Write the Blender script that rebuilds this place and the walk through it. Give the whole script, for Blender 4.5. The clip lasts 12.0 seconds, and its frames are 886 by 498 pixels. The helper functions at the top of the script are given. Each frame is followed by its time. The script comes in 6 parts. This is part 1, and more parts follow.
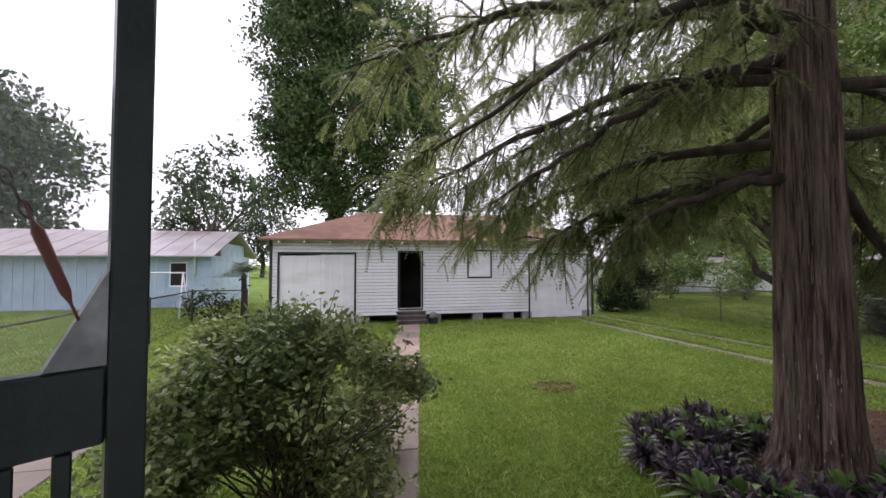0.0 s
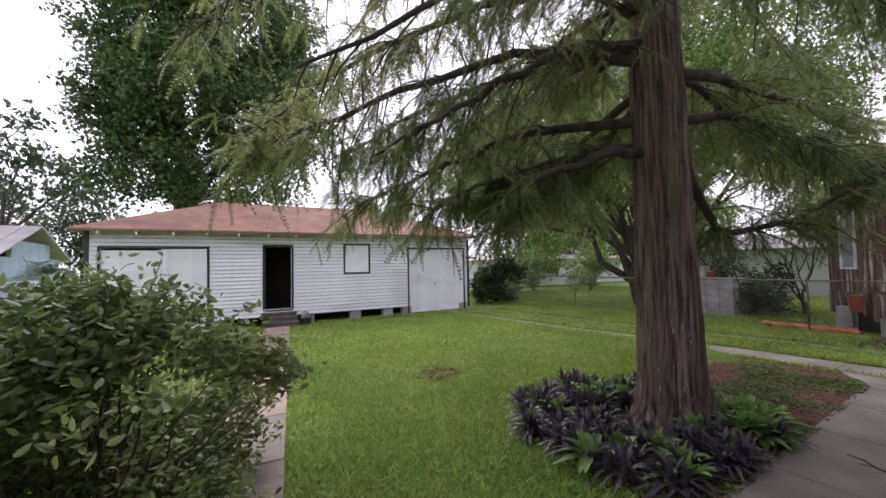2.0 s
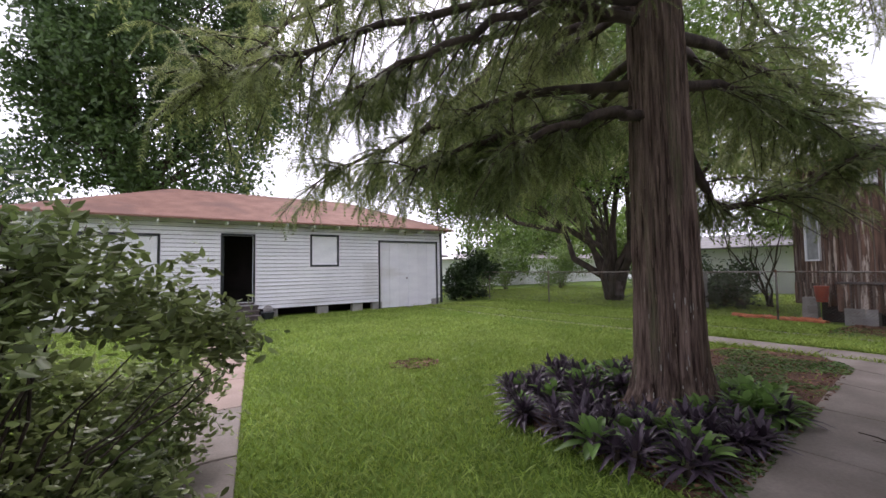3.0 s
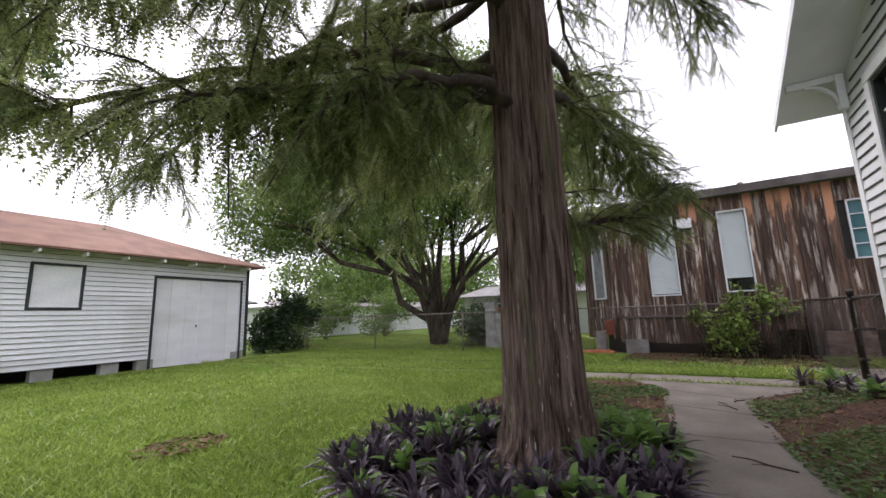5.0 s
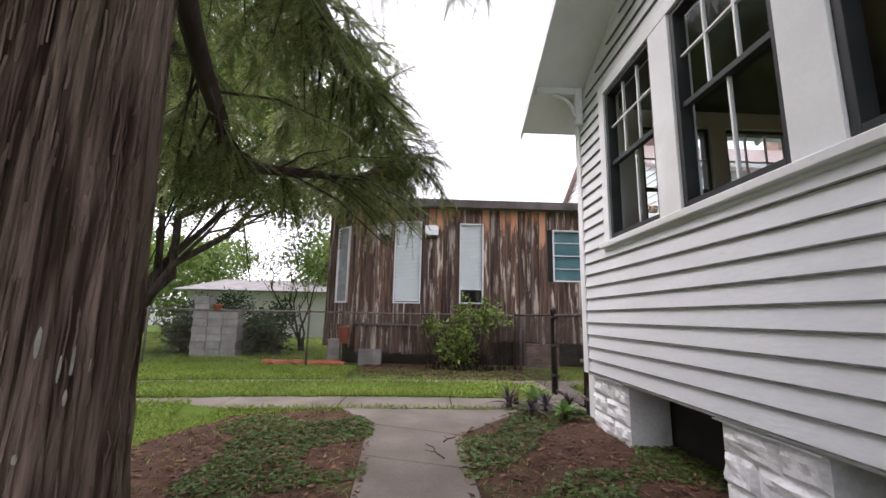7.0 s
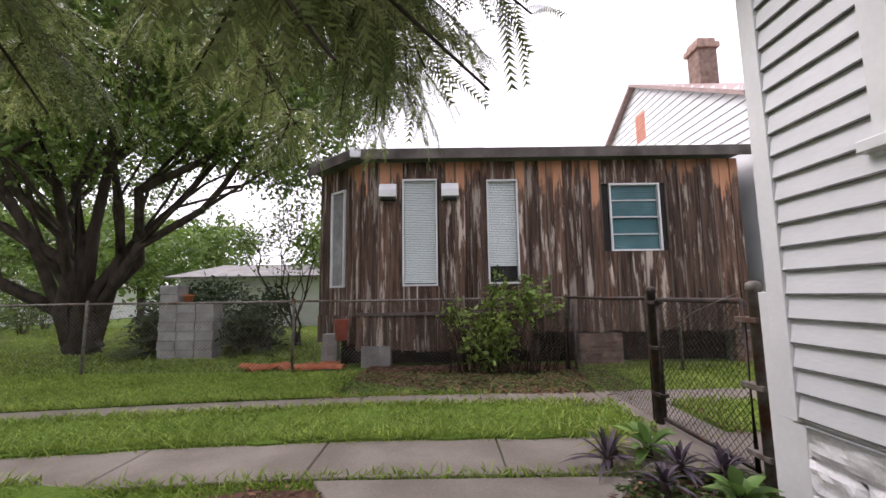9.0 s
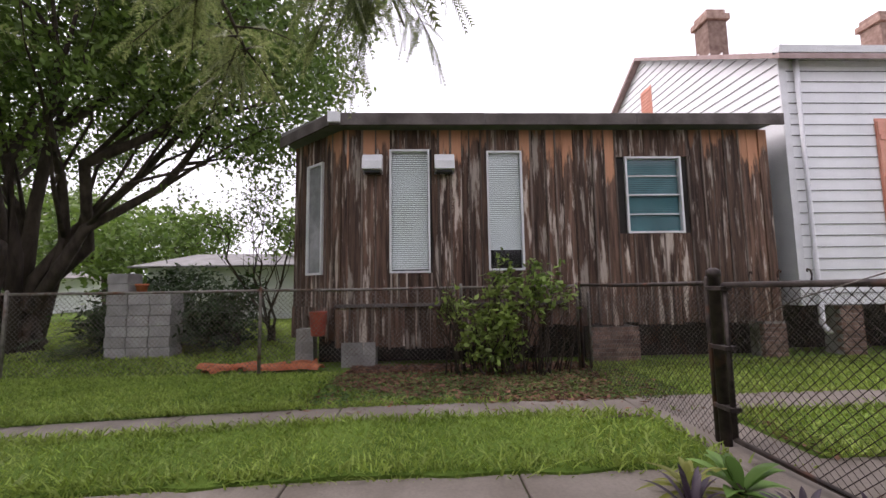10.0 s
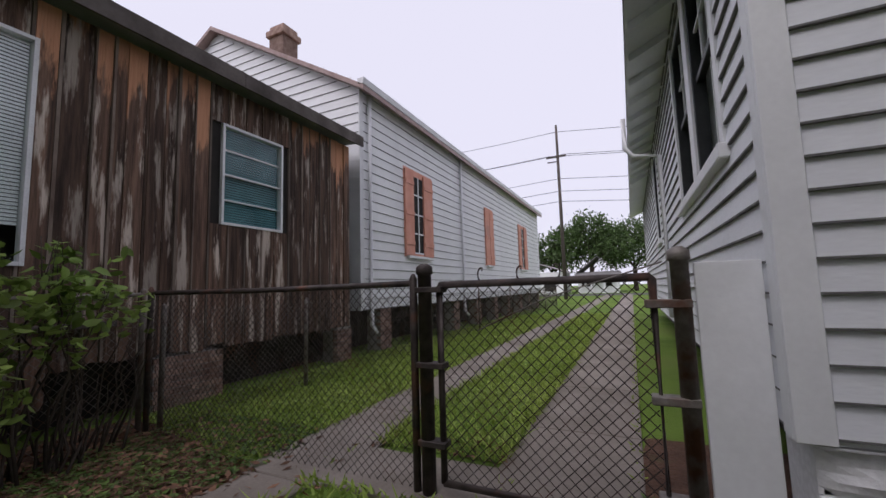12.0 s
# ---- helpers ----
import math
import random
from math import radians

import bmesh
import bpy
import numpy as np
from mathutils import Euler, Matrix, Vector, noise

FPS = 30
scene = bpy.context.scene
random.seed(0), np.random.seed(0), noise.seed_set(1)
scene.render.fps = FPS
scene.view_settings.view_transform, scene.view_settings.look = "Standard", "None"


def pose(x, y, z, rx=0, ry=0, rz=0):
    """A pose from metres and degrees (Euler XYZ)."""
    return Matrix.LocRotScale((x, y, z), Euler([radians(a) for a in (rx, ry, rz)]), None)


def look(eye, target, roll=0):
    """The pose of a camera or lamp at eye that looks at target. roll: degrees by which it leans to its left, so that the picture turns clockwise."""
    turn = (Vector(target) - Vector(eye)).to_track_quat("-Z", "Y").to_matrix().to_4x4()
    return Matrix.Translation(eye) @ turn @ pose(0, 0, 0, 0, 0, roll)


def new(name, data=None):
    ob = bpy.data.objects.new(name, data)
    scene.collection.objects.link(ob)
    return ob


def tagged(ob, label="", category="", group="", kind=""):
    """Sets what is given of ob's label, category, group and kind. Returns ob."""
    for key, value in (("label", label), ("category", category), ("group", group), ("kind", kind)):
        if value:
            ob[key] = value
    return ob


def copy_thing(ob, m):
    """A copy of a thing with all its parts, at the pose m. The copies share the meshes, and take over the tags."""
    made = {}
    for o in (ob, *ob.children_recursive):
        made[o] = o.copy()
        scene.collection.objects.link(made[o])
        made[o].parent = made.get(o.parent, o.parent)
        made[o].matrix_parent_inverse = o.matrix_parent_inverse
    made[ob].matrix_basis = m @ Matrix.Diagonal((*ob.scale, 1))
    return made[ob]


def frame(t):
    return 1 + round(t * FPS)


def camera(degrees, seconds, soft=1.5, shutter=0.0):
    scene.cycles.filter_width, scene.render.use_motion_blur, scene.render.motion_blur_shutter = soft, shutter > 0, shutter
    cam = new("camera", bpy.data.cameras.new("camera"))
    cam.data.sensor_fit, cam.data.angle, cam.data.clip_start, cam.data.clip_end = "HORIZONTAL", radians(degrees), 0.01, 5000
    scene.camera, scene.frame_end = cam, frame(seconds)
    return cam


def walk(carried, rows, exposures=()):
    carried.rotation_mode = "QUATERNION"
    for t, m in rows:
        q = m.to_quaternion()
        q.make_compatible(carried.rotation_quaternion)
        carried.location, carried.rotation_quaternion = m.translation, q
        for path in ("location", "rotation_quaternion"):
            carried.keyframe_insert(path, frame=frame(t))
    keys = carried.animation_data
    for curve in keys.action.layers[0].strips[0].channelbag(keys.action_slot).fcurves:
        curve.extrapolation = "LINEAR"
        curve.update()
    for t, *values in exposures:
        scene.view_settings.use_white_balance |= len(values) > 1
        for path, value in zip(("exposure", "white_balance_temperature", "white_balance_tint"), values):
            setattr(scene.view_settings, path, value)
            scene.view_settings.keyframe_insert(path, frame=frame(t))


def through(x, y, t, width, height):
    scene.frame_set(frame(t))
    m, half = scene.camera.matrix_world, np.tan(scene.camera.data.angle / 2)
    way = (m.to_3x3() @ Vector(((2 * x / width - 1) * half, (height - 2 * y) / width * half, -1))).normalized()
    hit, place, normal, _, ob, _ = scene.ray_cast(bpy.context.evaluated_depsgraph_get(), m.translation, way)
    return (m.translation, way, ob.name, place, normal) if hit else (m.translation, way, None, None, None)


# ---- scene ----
cam = camera(96.0, 12.0)
PATH = [
    (0.0, 0.053, 0.964, 2.141, 92.01, 0.03, -12.15),
    (0.5, 0.040, 1.011, 2.107, 91.22, 0.07, -14.97),
    (1.0, 0.045, 1.098, 2.076, 91.11, 0.43, -20.36),
    (1.5, 0.095, 1.289, 1.937, 92.99, 2.42, -26.29),
    (2.0, 0.187, 1.489, 1.793, 92.40, 1.20, -29.64),
    (2.5, 0.232, 1.727, 1.674, 91.81, 0.27, -31.49),
    (2.7, 0.265, 1.832, 1.590, 92.10, 0.40, -32.20),
    (4.3, 0.649, 2.826, 1.128, 96.63, 2.56, -46.53),
    (4.5, 0.752, 2.950, 1.135, 97.32, 2.30, -48.29),
    (5.0, 1.178, 3.084, 1.154, 99.60, 1.80, -59.32),
    (5.5, 1.694, 3.064, 1.166, 101.60, 1.45, -72.16),
    (6.0, 2.230, 2.983, 1.159, 101.10, 1.81, -82.19),
    (6.5, 2.733, 2.880, 1.183, 100.13, 0.30, -86.98),
    (7.0, 3.260, 2.850, 1.197, 99.60, -1.12, -92.16),
    (7.2, 3.468, 2.839, 1.186, 99.37, -0.69, -93.11),
    (8.8, 5.387, 3.017, 1.305, 96.73, 0.48, -91.78),
    (9.0, 5.619, 2.960, 1.318, 96.63, 0.78, -90.01),
    (9.5, 6.122, 3.025, 1.280, 95.80, 0.54, -88.93),
    (10.0, 6.649, 3.077, 1.262, 95.43, 0.88, -91.95),
    (10.5, 7.185, 3.072, 1.253, 95.10, 2.83, -104.19),
    (11.0, 7.725, 3.069, 1.257, 94.42, 3.88, -122.63),
    (11.5, 8.212, 3.009, 1.242, 94.70, 3.04, -141.23),
    (12.0, 8.587, 3.015, 1.223, 95.66, 1.71, -154.70),
]
walk(cam, [(t, pose(*p)) for t, *p in PATH], [(0.0, 0.6, 6350, 27), (1.0, 0.52, 6350, 27), (1.6, 0.72, 6250, 28), (2.7, 0.74, 6200, 28), (4.5, 0.78, 6300, 22), (6.0, 1.06, 6400, 24), (7.2, 1.1, 6450, 24), (9.5, 0.78, 6500, 25), (10.1, 0.62, 6500, 26), (10.8, 0.1, 6350, 23), (12.0, -0.28, 6200, 24)])

# ---- world and sun: bright overcast ----
world = bpy.data.worlds.new("overcast_sky")
scene.world = world
world.use_nodes = True
wn, wl = world.node_tree.nodes, world.node_tree.links
sky = wn.new("ShaderNodeTexSky")
sky.sky_type, sky.sun_disc, sky.sun_elevation, sky.sun_rotation = "NISHITA", False, radians(50), radians(18)
sky.dust_density, sky.air_density = 4.0, 1.0
cloud_tone = wn.new("ShaderNodeMix")
cloud_tone.data_type = "RGBA"
cloud_tone.inputs[0].default_value = 0.9
cloud_tone.inputs[7].default_value = (10.4, 10.7, 11.2, 1)
wl.new(sky.outputs[0], cloud_tone.inputs[6])
wl.new(cloud_tone.outputs[2], wn["Background"].inputs[0])
wn["Background"].inputs[1].default_value = 0.1

sun_data = bpy.data.lights.new("sun", "SUN")
sun_data.energy, sun_data.angle, sun_data.color = 1.9, radians(40), (1.0, 0.97, 0.92)
sun = new("sun", sun_data)
sun.matrix_world = look((4, 12, 15), (0, 0, 0))

# ---- materials ----


def mat(name, a, b, scale=6.0, rough=0.7, bump=0.2, stretch=(1, 1, 1), fine=60.0, metal=0.0, c=None, spec=0.4, per=0.0, island=False, coords="Object", stain=0.35, depth=0.01, vary=0.22):
    """Two colours mixed by broad noise, fine grain on top, a third colour c in blotches; per: brightness that differs from piece to piece."""
    m = bpy.data.materials.new(name)
    m.use_nodes = True
    n, l = m.node_tree.nodes, m.node_tree.links
    p = n["Principled BSDF"]
    tc, mp = n.new("ShaderNodeTexCoord"), n.new("ShaderNodeMapping")
    mp.inputs["Scale"].default_value = stretch
    l.new(tc.outputs[coords], mp.inputs[0])
    big, small = n.new("ShaderNodeTexNoise"), n.new("ShaderNodeTexNoise")
    for tex, s, d in ((big, scale, 5), (small, fine, 4)):
        tex.inputs["Scale"].default_value, tex.inputs["Detail"].default_value = s, d
        l.new(mp.outputs[0], tex.inputs["Vector"])
    ramp = n.new("ShaderNodeValToRGB")
    ramp.color_ramp.elements[0].position, ramp.color_ramp.elements[1].position = 0.35, 0.65
    ramp.color_ramp.elements[0].color, ramp.color_ramp.elements[1].color = (*a, 1), (*b, 1)
    l.new(big.outputs[0], ramp.inputs[0])
    colour = ramp.outputs[0]
    if c:
        r2, mx = n.new("ShaderNodeValToRGB"), n.new("ShaderNodeMix")
        third = n.new("ShaderNodeTexNoise")
        third.inputs["Scale"].default_value, third.inputs["Detail"].default_value = scale * 0.37, 6
        l.new(mp.outputs[0], third.inputs["Vector"])
        r2.color_ramp.elements[0].position, r2.color_ramp.elements[1].position = 0.62 - 0.25 * stain, 0.78 - 0.25 * stain
        mx.data_type = "RGBA"
        mx.inputs[7].default_value = (*c, 1)
        l.new(third.outputs[0], r2.inputs[0])
        l.new(r2.outputs[0], mx.inputs[0])
        l.new(colour, mx.inputs[6])
        colour = mx.outputs[2]
    hsv = n.new("ShaderNodeHueSaturation")
    mr = n.new("ShaderNodeMapRange")
    mr.inputs[3].default_value, mr.inputs[4].default_value = 1 - vary, 1 + vary
    l.new(small.outputs[0], mr.inputs[0])
    value = mr.outputs[0]
    if per:
        info = n.new("ShaderNodeNewGeometry" if island else "ShaderNodeObjectInfo")
        pr, mul = n.new("ShaderNodeMapRange"), n.new("ShaderNodeMath")
        pr.inputs[3].default_value, pr.inputs[4].default_value = 1 - per, 1 + per
        l.new(info.outputs["Random Per Island" if island else "Random"], pr.inputs[0])
        mul.operation = "MULTIPLY"
        l.new(value, mul.inputs[0])
        l.new(pr.outputs[0], mul.inputs[1])
        value = mul.outputs[0]
    l.new(value, hsv.inputs["Value"])
    l.new(colour, hsv.inputs["Color"])
    l.new(hsv.outputs[0], p.inputs["Base Color"])
    p.inputs["Roughness"].default_value, p.inputs["Metallic"].default_value = rough, metal
    p.inputs["Specular IOR Level"].default_value = spec
    if bump:
        bp = n.new("ShaderNodeBump")
        bp.inputs["Strength"].default_value, bp.inputs["Distance"].default_value = bump, depth
        l.new(small.outputs[0], bp.inputs["Height"])
        l.new(bp.outputs[0], p.inputs["Normal"])
    return m


def leaf_mat(name, a, b, through=0.35, rough=0.45, per=0.35):
    """Leaves: colour differs from leaf to leaf, and light shines through."""
    m = mat(name, a, b, scale=0.9, rough=rough, bump=0, fine=9, per=per, island=True)
    n, l = m.node_tree.nodes, m.node_tree.links
    tr, mx = n.new("ShaderNodeBsdfTranslucent"), n.new("ShaderNodeMixShader")
    src = n["Principled BSDF"].inputs["Base Color"].links[0].from_socket
    l.new(src, tr.inputs[0])
    mx.inputs[0].default_value = through
    l.new(n["Principled BSDF"].outputs[0], mx.inputs[1])
    l.new(tr.outputs[0], mx.inputs[2])
    l.new(mx.outputs[0], n["Material Output"].inputs[0])
    return m


def glass_mat(name, tint=(0.9, 0.95, 0.95), rough=0.02):
    """A thin pane: clear, with a mirror gloss that grows at grazing angles."""
    m = bpy.data.materials.new(name)
    m.use_nodes = True
    n, l = m.node_tree.nodes, m.node_tree.links
    n.remove(n["Principled BSDF"])
    clear, gloss, fres, mx = n.new("ShaderNodeBsdfTransparent"), n.new("ShaderNodeBsdfGlossy"), n.new("ShaderNodeLayerWeight"), n.new("ShaderNodeMixShader")
    clear.inputs[0].default_value = (*tint, 1)
    gloss.inputs["Roughness"].default_value = rough
    fres.inputs[0].default_value = 0.3
    cube, low = n.new("ShaderNodeMath"), n.new("ShaderNodeMath")
    cube.operation, cube.inputs[1].default_value = "POWER", 3.0
    low.operation, low.inputs[1].default_value, low.inputs[2].default_value = "MULTIPLY_ADD", 0.4, 0.05
    l.new(fres.outputs["Facing"], cube.inputs[0])
    l.new(cube.outputs[0], low.inputs[0])
    l.new(low.outputs[0], mx.inputs[0])
    l.new(clear.outputs[0], mx.inputs[1])
    l.new(gloss.outputs[0], mx.inputs[2])
    l.new(mx.outputs[0], n["Material Output"].inputs[0])
    return m


M_GRASS_GROUND = mat("lawn_soil", (0.09, 0.15, 0.025), (0.14, 0.22, 0.04), scale=0.8, rough=0.95, bump=0.8, fine=35, c=(0.15, 0.20, 0.05), depth=0.03, spec=0.1)
M_BLADE = leaf_mat("grass_blades", (0.215, 0.31, 0.05), (0.305, 0.40, 0.08), through=0.35, rough=0.55, per=0.3)
M_CONCRETE = mat("worn_concrete", (0.175, 0.15, 0.125), (0.255, 0.225, 0.195), scale=1.6, rough=0.85, bump=0.35, fine=45, c=(0.16, 0.135, 0.11), per=0.08)
M_CONCRETE_RED = mat("stained_concrete", (0.30, 0.215, 0.17), (0.38, 0.29, 0.24), scale=1.2, rough=0.85, bump=0.35, fine=45, c=(0.17, 0.14, 0.115), stain=0.6)
M_MULCH = mat("mulch_soil", (0.07, 0.035, 0.022), (0.13, 0.07, 0.045), scale=5, rough=0.95, bump=1.0, fine=40, depth=0.03, c=(0.10, 0.12, 0.04), stain=0.1)
M_WHITE = mat("white_painted_wood", (0.74, 0.75, 0.76), (0.80, 0.81, 0.82), scale=2, rough=0.6, bump=0.1, fine=40, per=0.03, stretch=(0.4, 1, 2), vary=0.1)
M_SHED = mat("white_shed_paint", (0.72, 0.73, 0.75), (0.80, 0.81, 0.82), scale=2, rough=0.65, bump=0.15, fine=40, c=(0.58, 0.57, 0.54), per=0.05, stain=0.15, stretch=(0.5, 1, 2))
M_GREY_SIDING = mat("pale_grey_painted_wood", (0.68, 0.705, 0.73), (0.75, 0.77, 0.79), scale=1.5, rough=0.55, bump=0.12, fine=30, per=0.03, c=(0.66, 0.68, 0.68), stretch=(0.5, 0.5, 2), stain=0.15, vary=0.08)
M_TRIM = mat("pale_trim_paint", (0.74, 0.76, 0.77), (0.82, 0.84, 0.85), scale=2, rough=0.55, bump=0.1, fine=30, c=(0.66, 0.66, 0.62), stain=0.1, vary=0.06)
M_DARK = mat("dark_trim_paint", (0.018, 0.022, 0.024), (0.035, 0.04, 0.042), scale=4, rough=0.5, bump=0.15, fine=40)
# near-black for painted shade in rooms and voids; also panes and plank backing
M_BLACK = mat("shade_black", (0.02, 0.018, 0.016), (0.035, 0.03, 0.028), scale=2, rough=0.9, bump=0)
M_SHINGLE = mat("red_brown_shingle", (0.20, 0.105, 0.075), (0.27, 0.15, 0.11), scale=2, rough=0.9, bump=0.6, fine=70, c=(0.16, 0.09, 0.07), depth=0.01)
M_GREY_ROOF = mat("grey_roofing", (0.16, 0.155, 0.15), (0.24, 0.235, 0.23), scale=2, rough=0.85, bump=0.5, fine=60)
M_METAL_ROOF = mat("pale_metal_roof", (0.36, 0.33, 0.33), (0.46, 0.43, 0.43), scale=1, rough=0.5, bump=0.05, metal=0.2, c=(0.3, 0.24, 0.22))
M_CYPRESS = leaf_mat("cypress_fronds", (0.105, 0.145, 0.047), (0.265, 0.305, 0.115), through=0.5, per=0.5)
M_LEAF_DARK = leaf_mat("broad_leaves", (0.055, 0.10, 0.03), (0.10, 0.16, 0.05))
M_LEAF_MID = leaf_mat("mid_green_leaves", (0.09, 0.16, 0.03), (0.16, 0.24, 0.05))
M_LEAF_FAR = leaf_mat("hazy_leaves", (0.05, 0.085, 0.04), (0.08, 0.125, 0.06))
M_BUSH = leaf_mat("glossy_shrub_leaves", (0.10, 0.15, 0.045), (0.29, 0.345, 0.13), rough=0.35, per=0.55)
M_PURPLE = leaf_mat("purple_leaves", (0.045, 0.03, 0.048), (0.13, 0.10, 0.125), through=0.15, rough=0.4, per=0.45)
M_BARK = mat("cypress_bark", (0.045, 0.026, 0.02), (0.30, 0.22, 0.18), scale=22, rough=0.95, bump=1.0, fine=40, stretch=(1, 1, 0.07), c=(0.15, 0.14, 0.085), stain=0.25, depth=0.04)
M_BARK_DARK = mat("dark_bark", (0.04, 0.03, 0.024), (0.09, 0.07, 0.055), scale=6, rough=0.95, bump=0.8, fine=30, stretch=(1, 1, 0.3), depth=0.02)

# lap shadow line put into the colour of siding board edges
M_LAP_SHADOW = mat("shadowed_board_edge", (0.10, 0.10, 0.10), (0.22, 0.22, 0.21), scale=8, rough=0.9, bump=0)

# ---- building helpers ----


def box(bm, x0, x1, y0, y1, z0, z1, m=None):
    vs = [bm.verts.new((x, y, z)) for z in (z0, z1) for y in (y0, y1) for x in (x0, x1)]
    if m:
        for v in vs:
            v.co = m @ v.co
    for f in ((0, 2, 3, 1), (4, 5, 7, 6), (0, 1, 5, 4), (2, 6, 7, 3), (0, 4, 6, 2), (1, 3, 7, 5)):
        bm.faces.new([vs[i] for i in f])
    return vs


def prism(bm, outline, z0, z1):
    """An upright block over a flat outline given anticlockwise."""
    lo, hi = [bm.verts.new((x, y, z0)) for x, y in outline], [bm.verts.new((x, y, z1)) for x, y in outline]
    bm.faces.new(hi)
    bm.faces.new(lo[::-1])
    for i in range(len(lo)):
        j = (i + 1) % len(lo)
        bm.faces.new((lo[i], lo[j], hi[j], hi[i]))


def poly(bm, *faces):
    for f in faces:
        bm.faces.new([bm.verts.new(v) for v in f])


def slab(bm, corners, thick):
    """A flat plate with its top on the given corners and its thickness below."""
    top = [bm.verts.new(c) for c in corners]
    low = [bm.verts.new((c[0], c[1], c[2] - thick)) for c in corners]
    bm.faces.new(top)
    bm.faces.new(low[::-1])
    for i in range(len(top)):
        j = (i + 1) % len(top)
        bm.faces.new((low[i], low[j], top[j], top[i]))


def tube(bm, pts, radii, sides=8, caps=True, rough=0.0, seed=0.0):
    rings = []
    for i, (p, r) in enumerate(zip(pts, radii)):
        p = Vector(p)
        d = (Vector(pts[min(i + 1, len(pts) - 1)]) - Vector(pts[max(i - 1, 0)])).normalized()
        q = d.to_track_quat("Z", "Y")
        ring = []
        for k in range(sides):
            a = 2 * math.pi * k / sides
            rr = r * (1 + rough * noise.noise(Vector((math.cos(a) * 3 + seed, math.sin(a) * 3, p.z * 0.35))))
            ring.append(bm.verts.new(p + q @ Vector((math.cos(a) * rr, math.sin(a) * rr, 0))))
        rings.append(ring)
    for a, b in zip(rings, rings[1:]):
        for k in range(sides):
            f = bm.faces.new((a[k], a[(k + 1) % sides], b[(k + 1) % sides], b[k]))
            f.smooth = True
    if caps:
        bm.faces.new(rings[0][::-1])
        bm.faces.new(rings[-1])


def finish(name, bm, material, bevel=0.0):
    if bevel:
        bmesh.ops.bevel(bm, geom=bm.edges[:], offset=bevel, segments=1, affect="EDGES", clamp_overlap=True)
    bmesh.ops.recalc_face_normals(bm, faces=bm.faces[:])
    me = bpy.data.meshes.new(name)
    bm.to_mesh(me)
    bm.free()
    me.materials.append(material)
    return new(name, me)


def part(name, bm, material, parent, label="", bevel=0.0):
    ob = finish(name, bm, material, bevel)
    ob.parent = parent
    if label:
        ob["label"] = label
    return ob


def thing(name, label, category, group="", kind="", at=(0, 0, 0)):
    ob = new(name)
    ob.empty_display_size = 0.1
    ob.location = at
    return tagged(ob, label, category, group, kind)


def pbox(name, material, parent, x0, x1, y0, y1, z0, z1, bevel=0.004, label=""):
    bm = bmesh.new()
    box(bm, x0, x1, y0, y1, z0, z1)
    return part(name, bm, material, parent, label, bevel)


def bulk(name, verts, faces, material, parent=None, smooth=False):
    """A big mesh from arrays: verts (n, 3), faces (m, 3) or (m, 4)."""
    me = bpy.data.meshes.new(name)
    k = faces.shape[1]
    me.vertices.add(len(verts))
    me.vertices.foreach_set("co", np.ascontiguousarray(verts, np.float32).ravel())
    me.loops.add(faces.size)
    me.loops.foreach_set("vertex_index", np.ascontiguousarray(faces, np.int32).ravel())
    me.polygons.add(len(faces))
    me.polygons.foreach_set("loop_start", np.arange(0, faces.size, k, dtype=np.int32))
    me.polygons.foreach_set("loop_total", np.full(len(faces), k, np.int32))
    if smooth:
        me.polygons.foreach_set("use_smooth", np.ones(len(faces), bool))
    me.update(calc_edges=True)
    me.validate()
    me.materials.append(material)
    ob = new(name, me)
    ob.parent = parent
    return ob


def wall_block(bm, axis, at, thick, u0, u1, z0, z1, holes):
    """A wall along x (axis 'x', outer face at y=at) or y, with openings (u0, u1, z0, z1) right through it."""
    us = sorted({u0, u1, *[h[0] for h in holes], *[h[1] for h in holes]})
    zs = sorted({z0, z1, *[h[2] for h in holes], *[h[3] for h in holes]})
    for a, b in zip(us, us[1:]):
        for c, d in zip(zs, zs[1:]):
            u, z = (a + b) / 2, (c + d) / 2
            if any(h[0] < u < h[1] and h[2] < z < h[3] for h in holes):
                continue
            lo, hi = sorted((at, at + thick))
            if axis == "x":
                box(bm, a, b, lo, hi, c, d)
            else:
                box(bm, lo, hi, a, b, c, d)
    bmesh.ops.remove_doubles(bm, verts=bm.verts[:], dist=1e-4)


BOARDS = {}


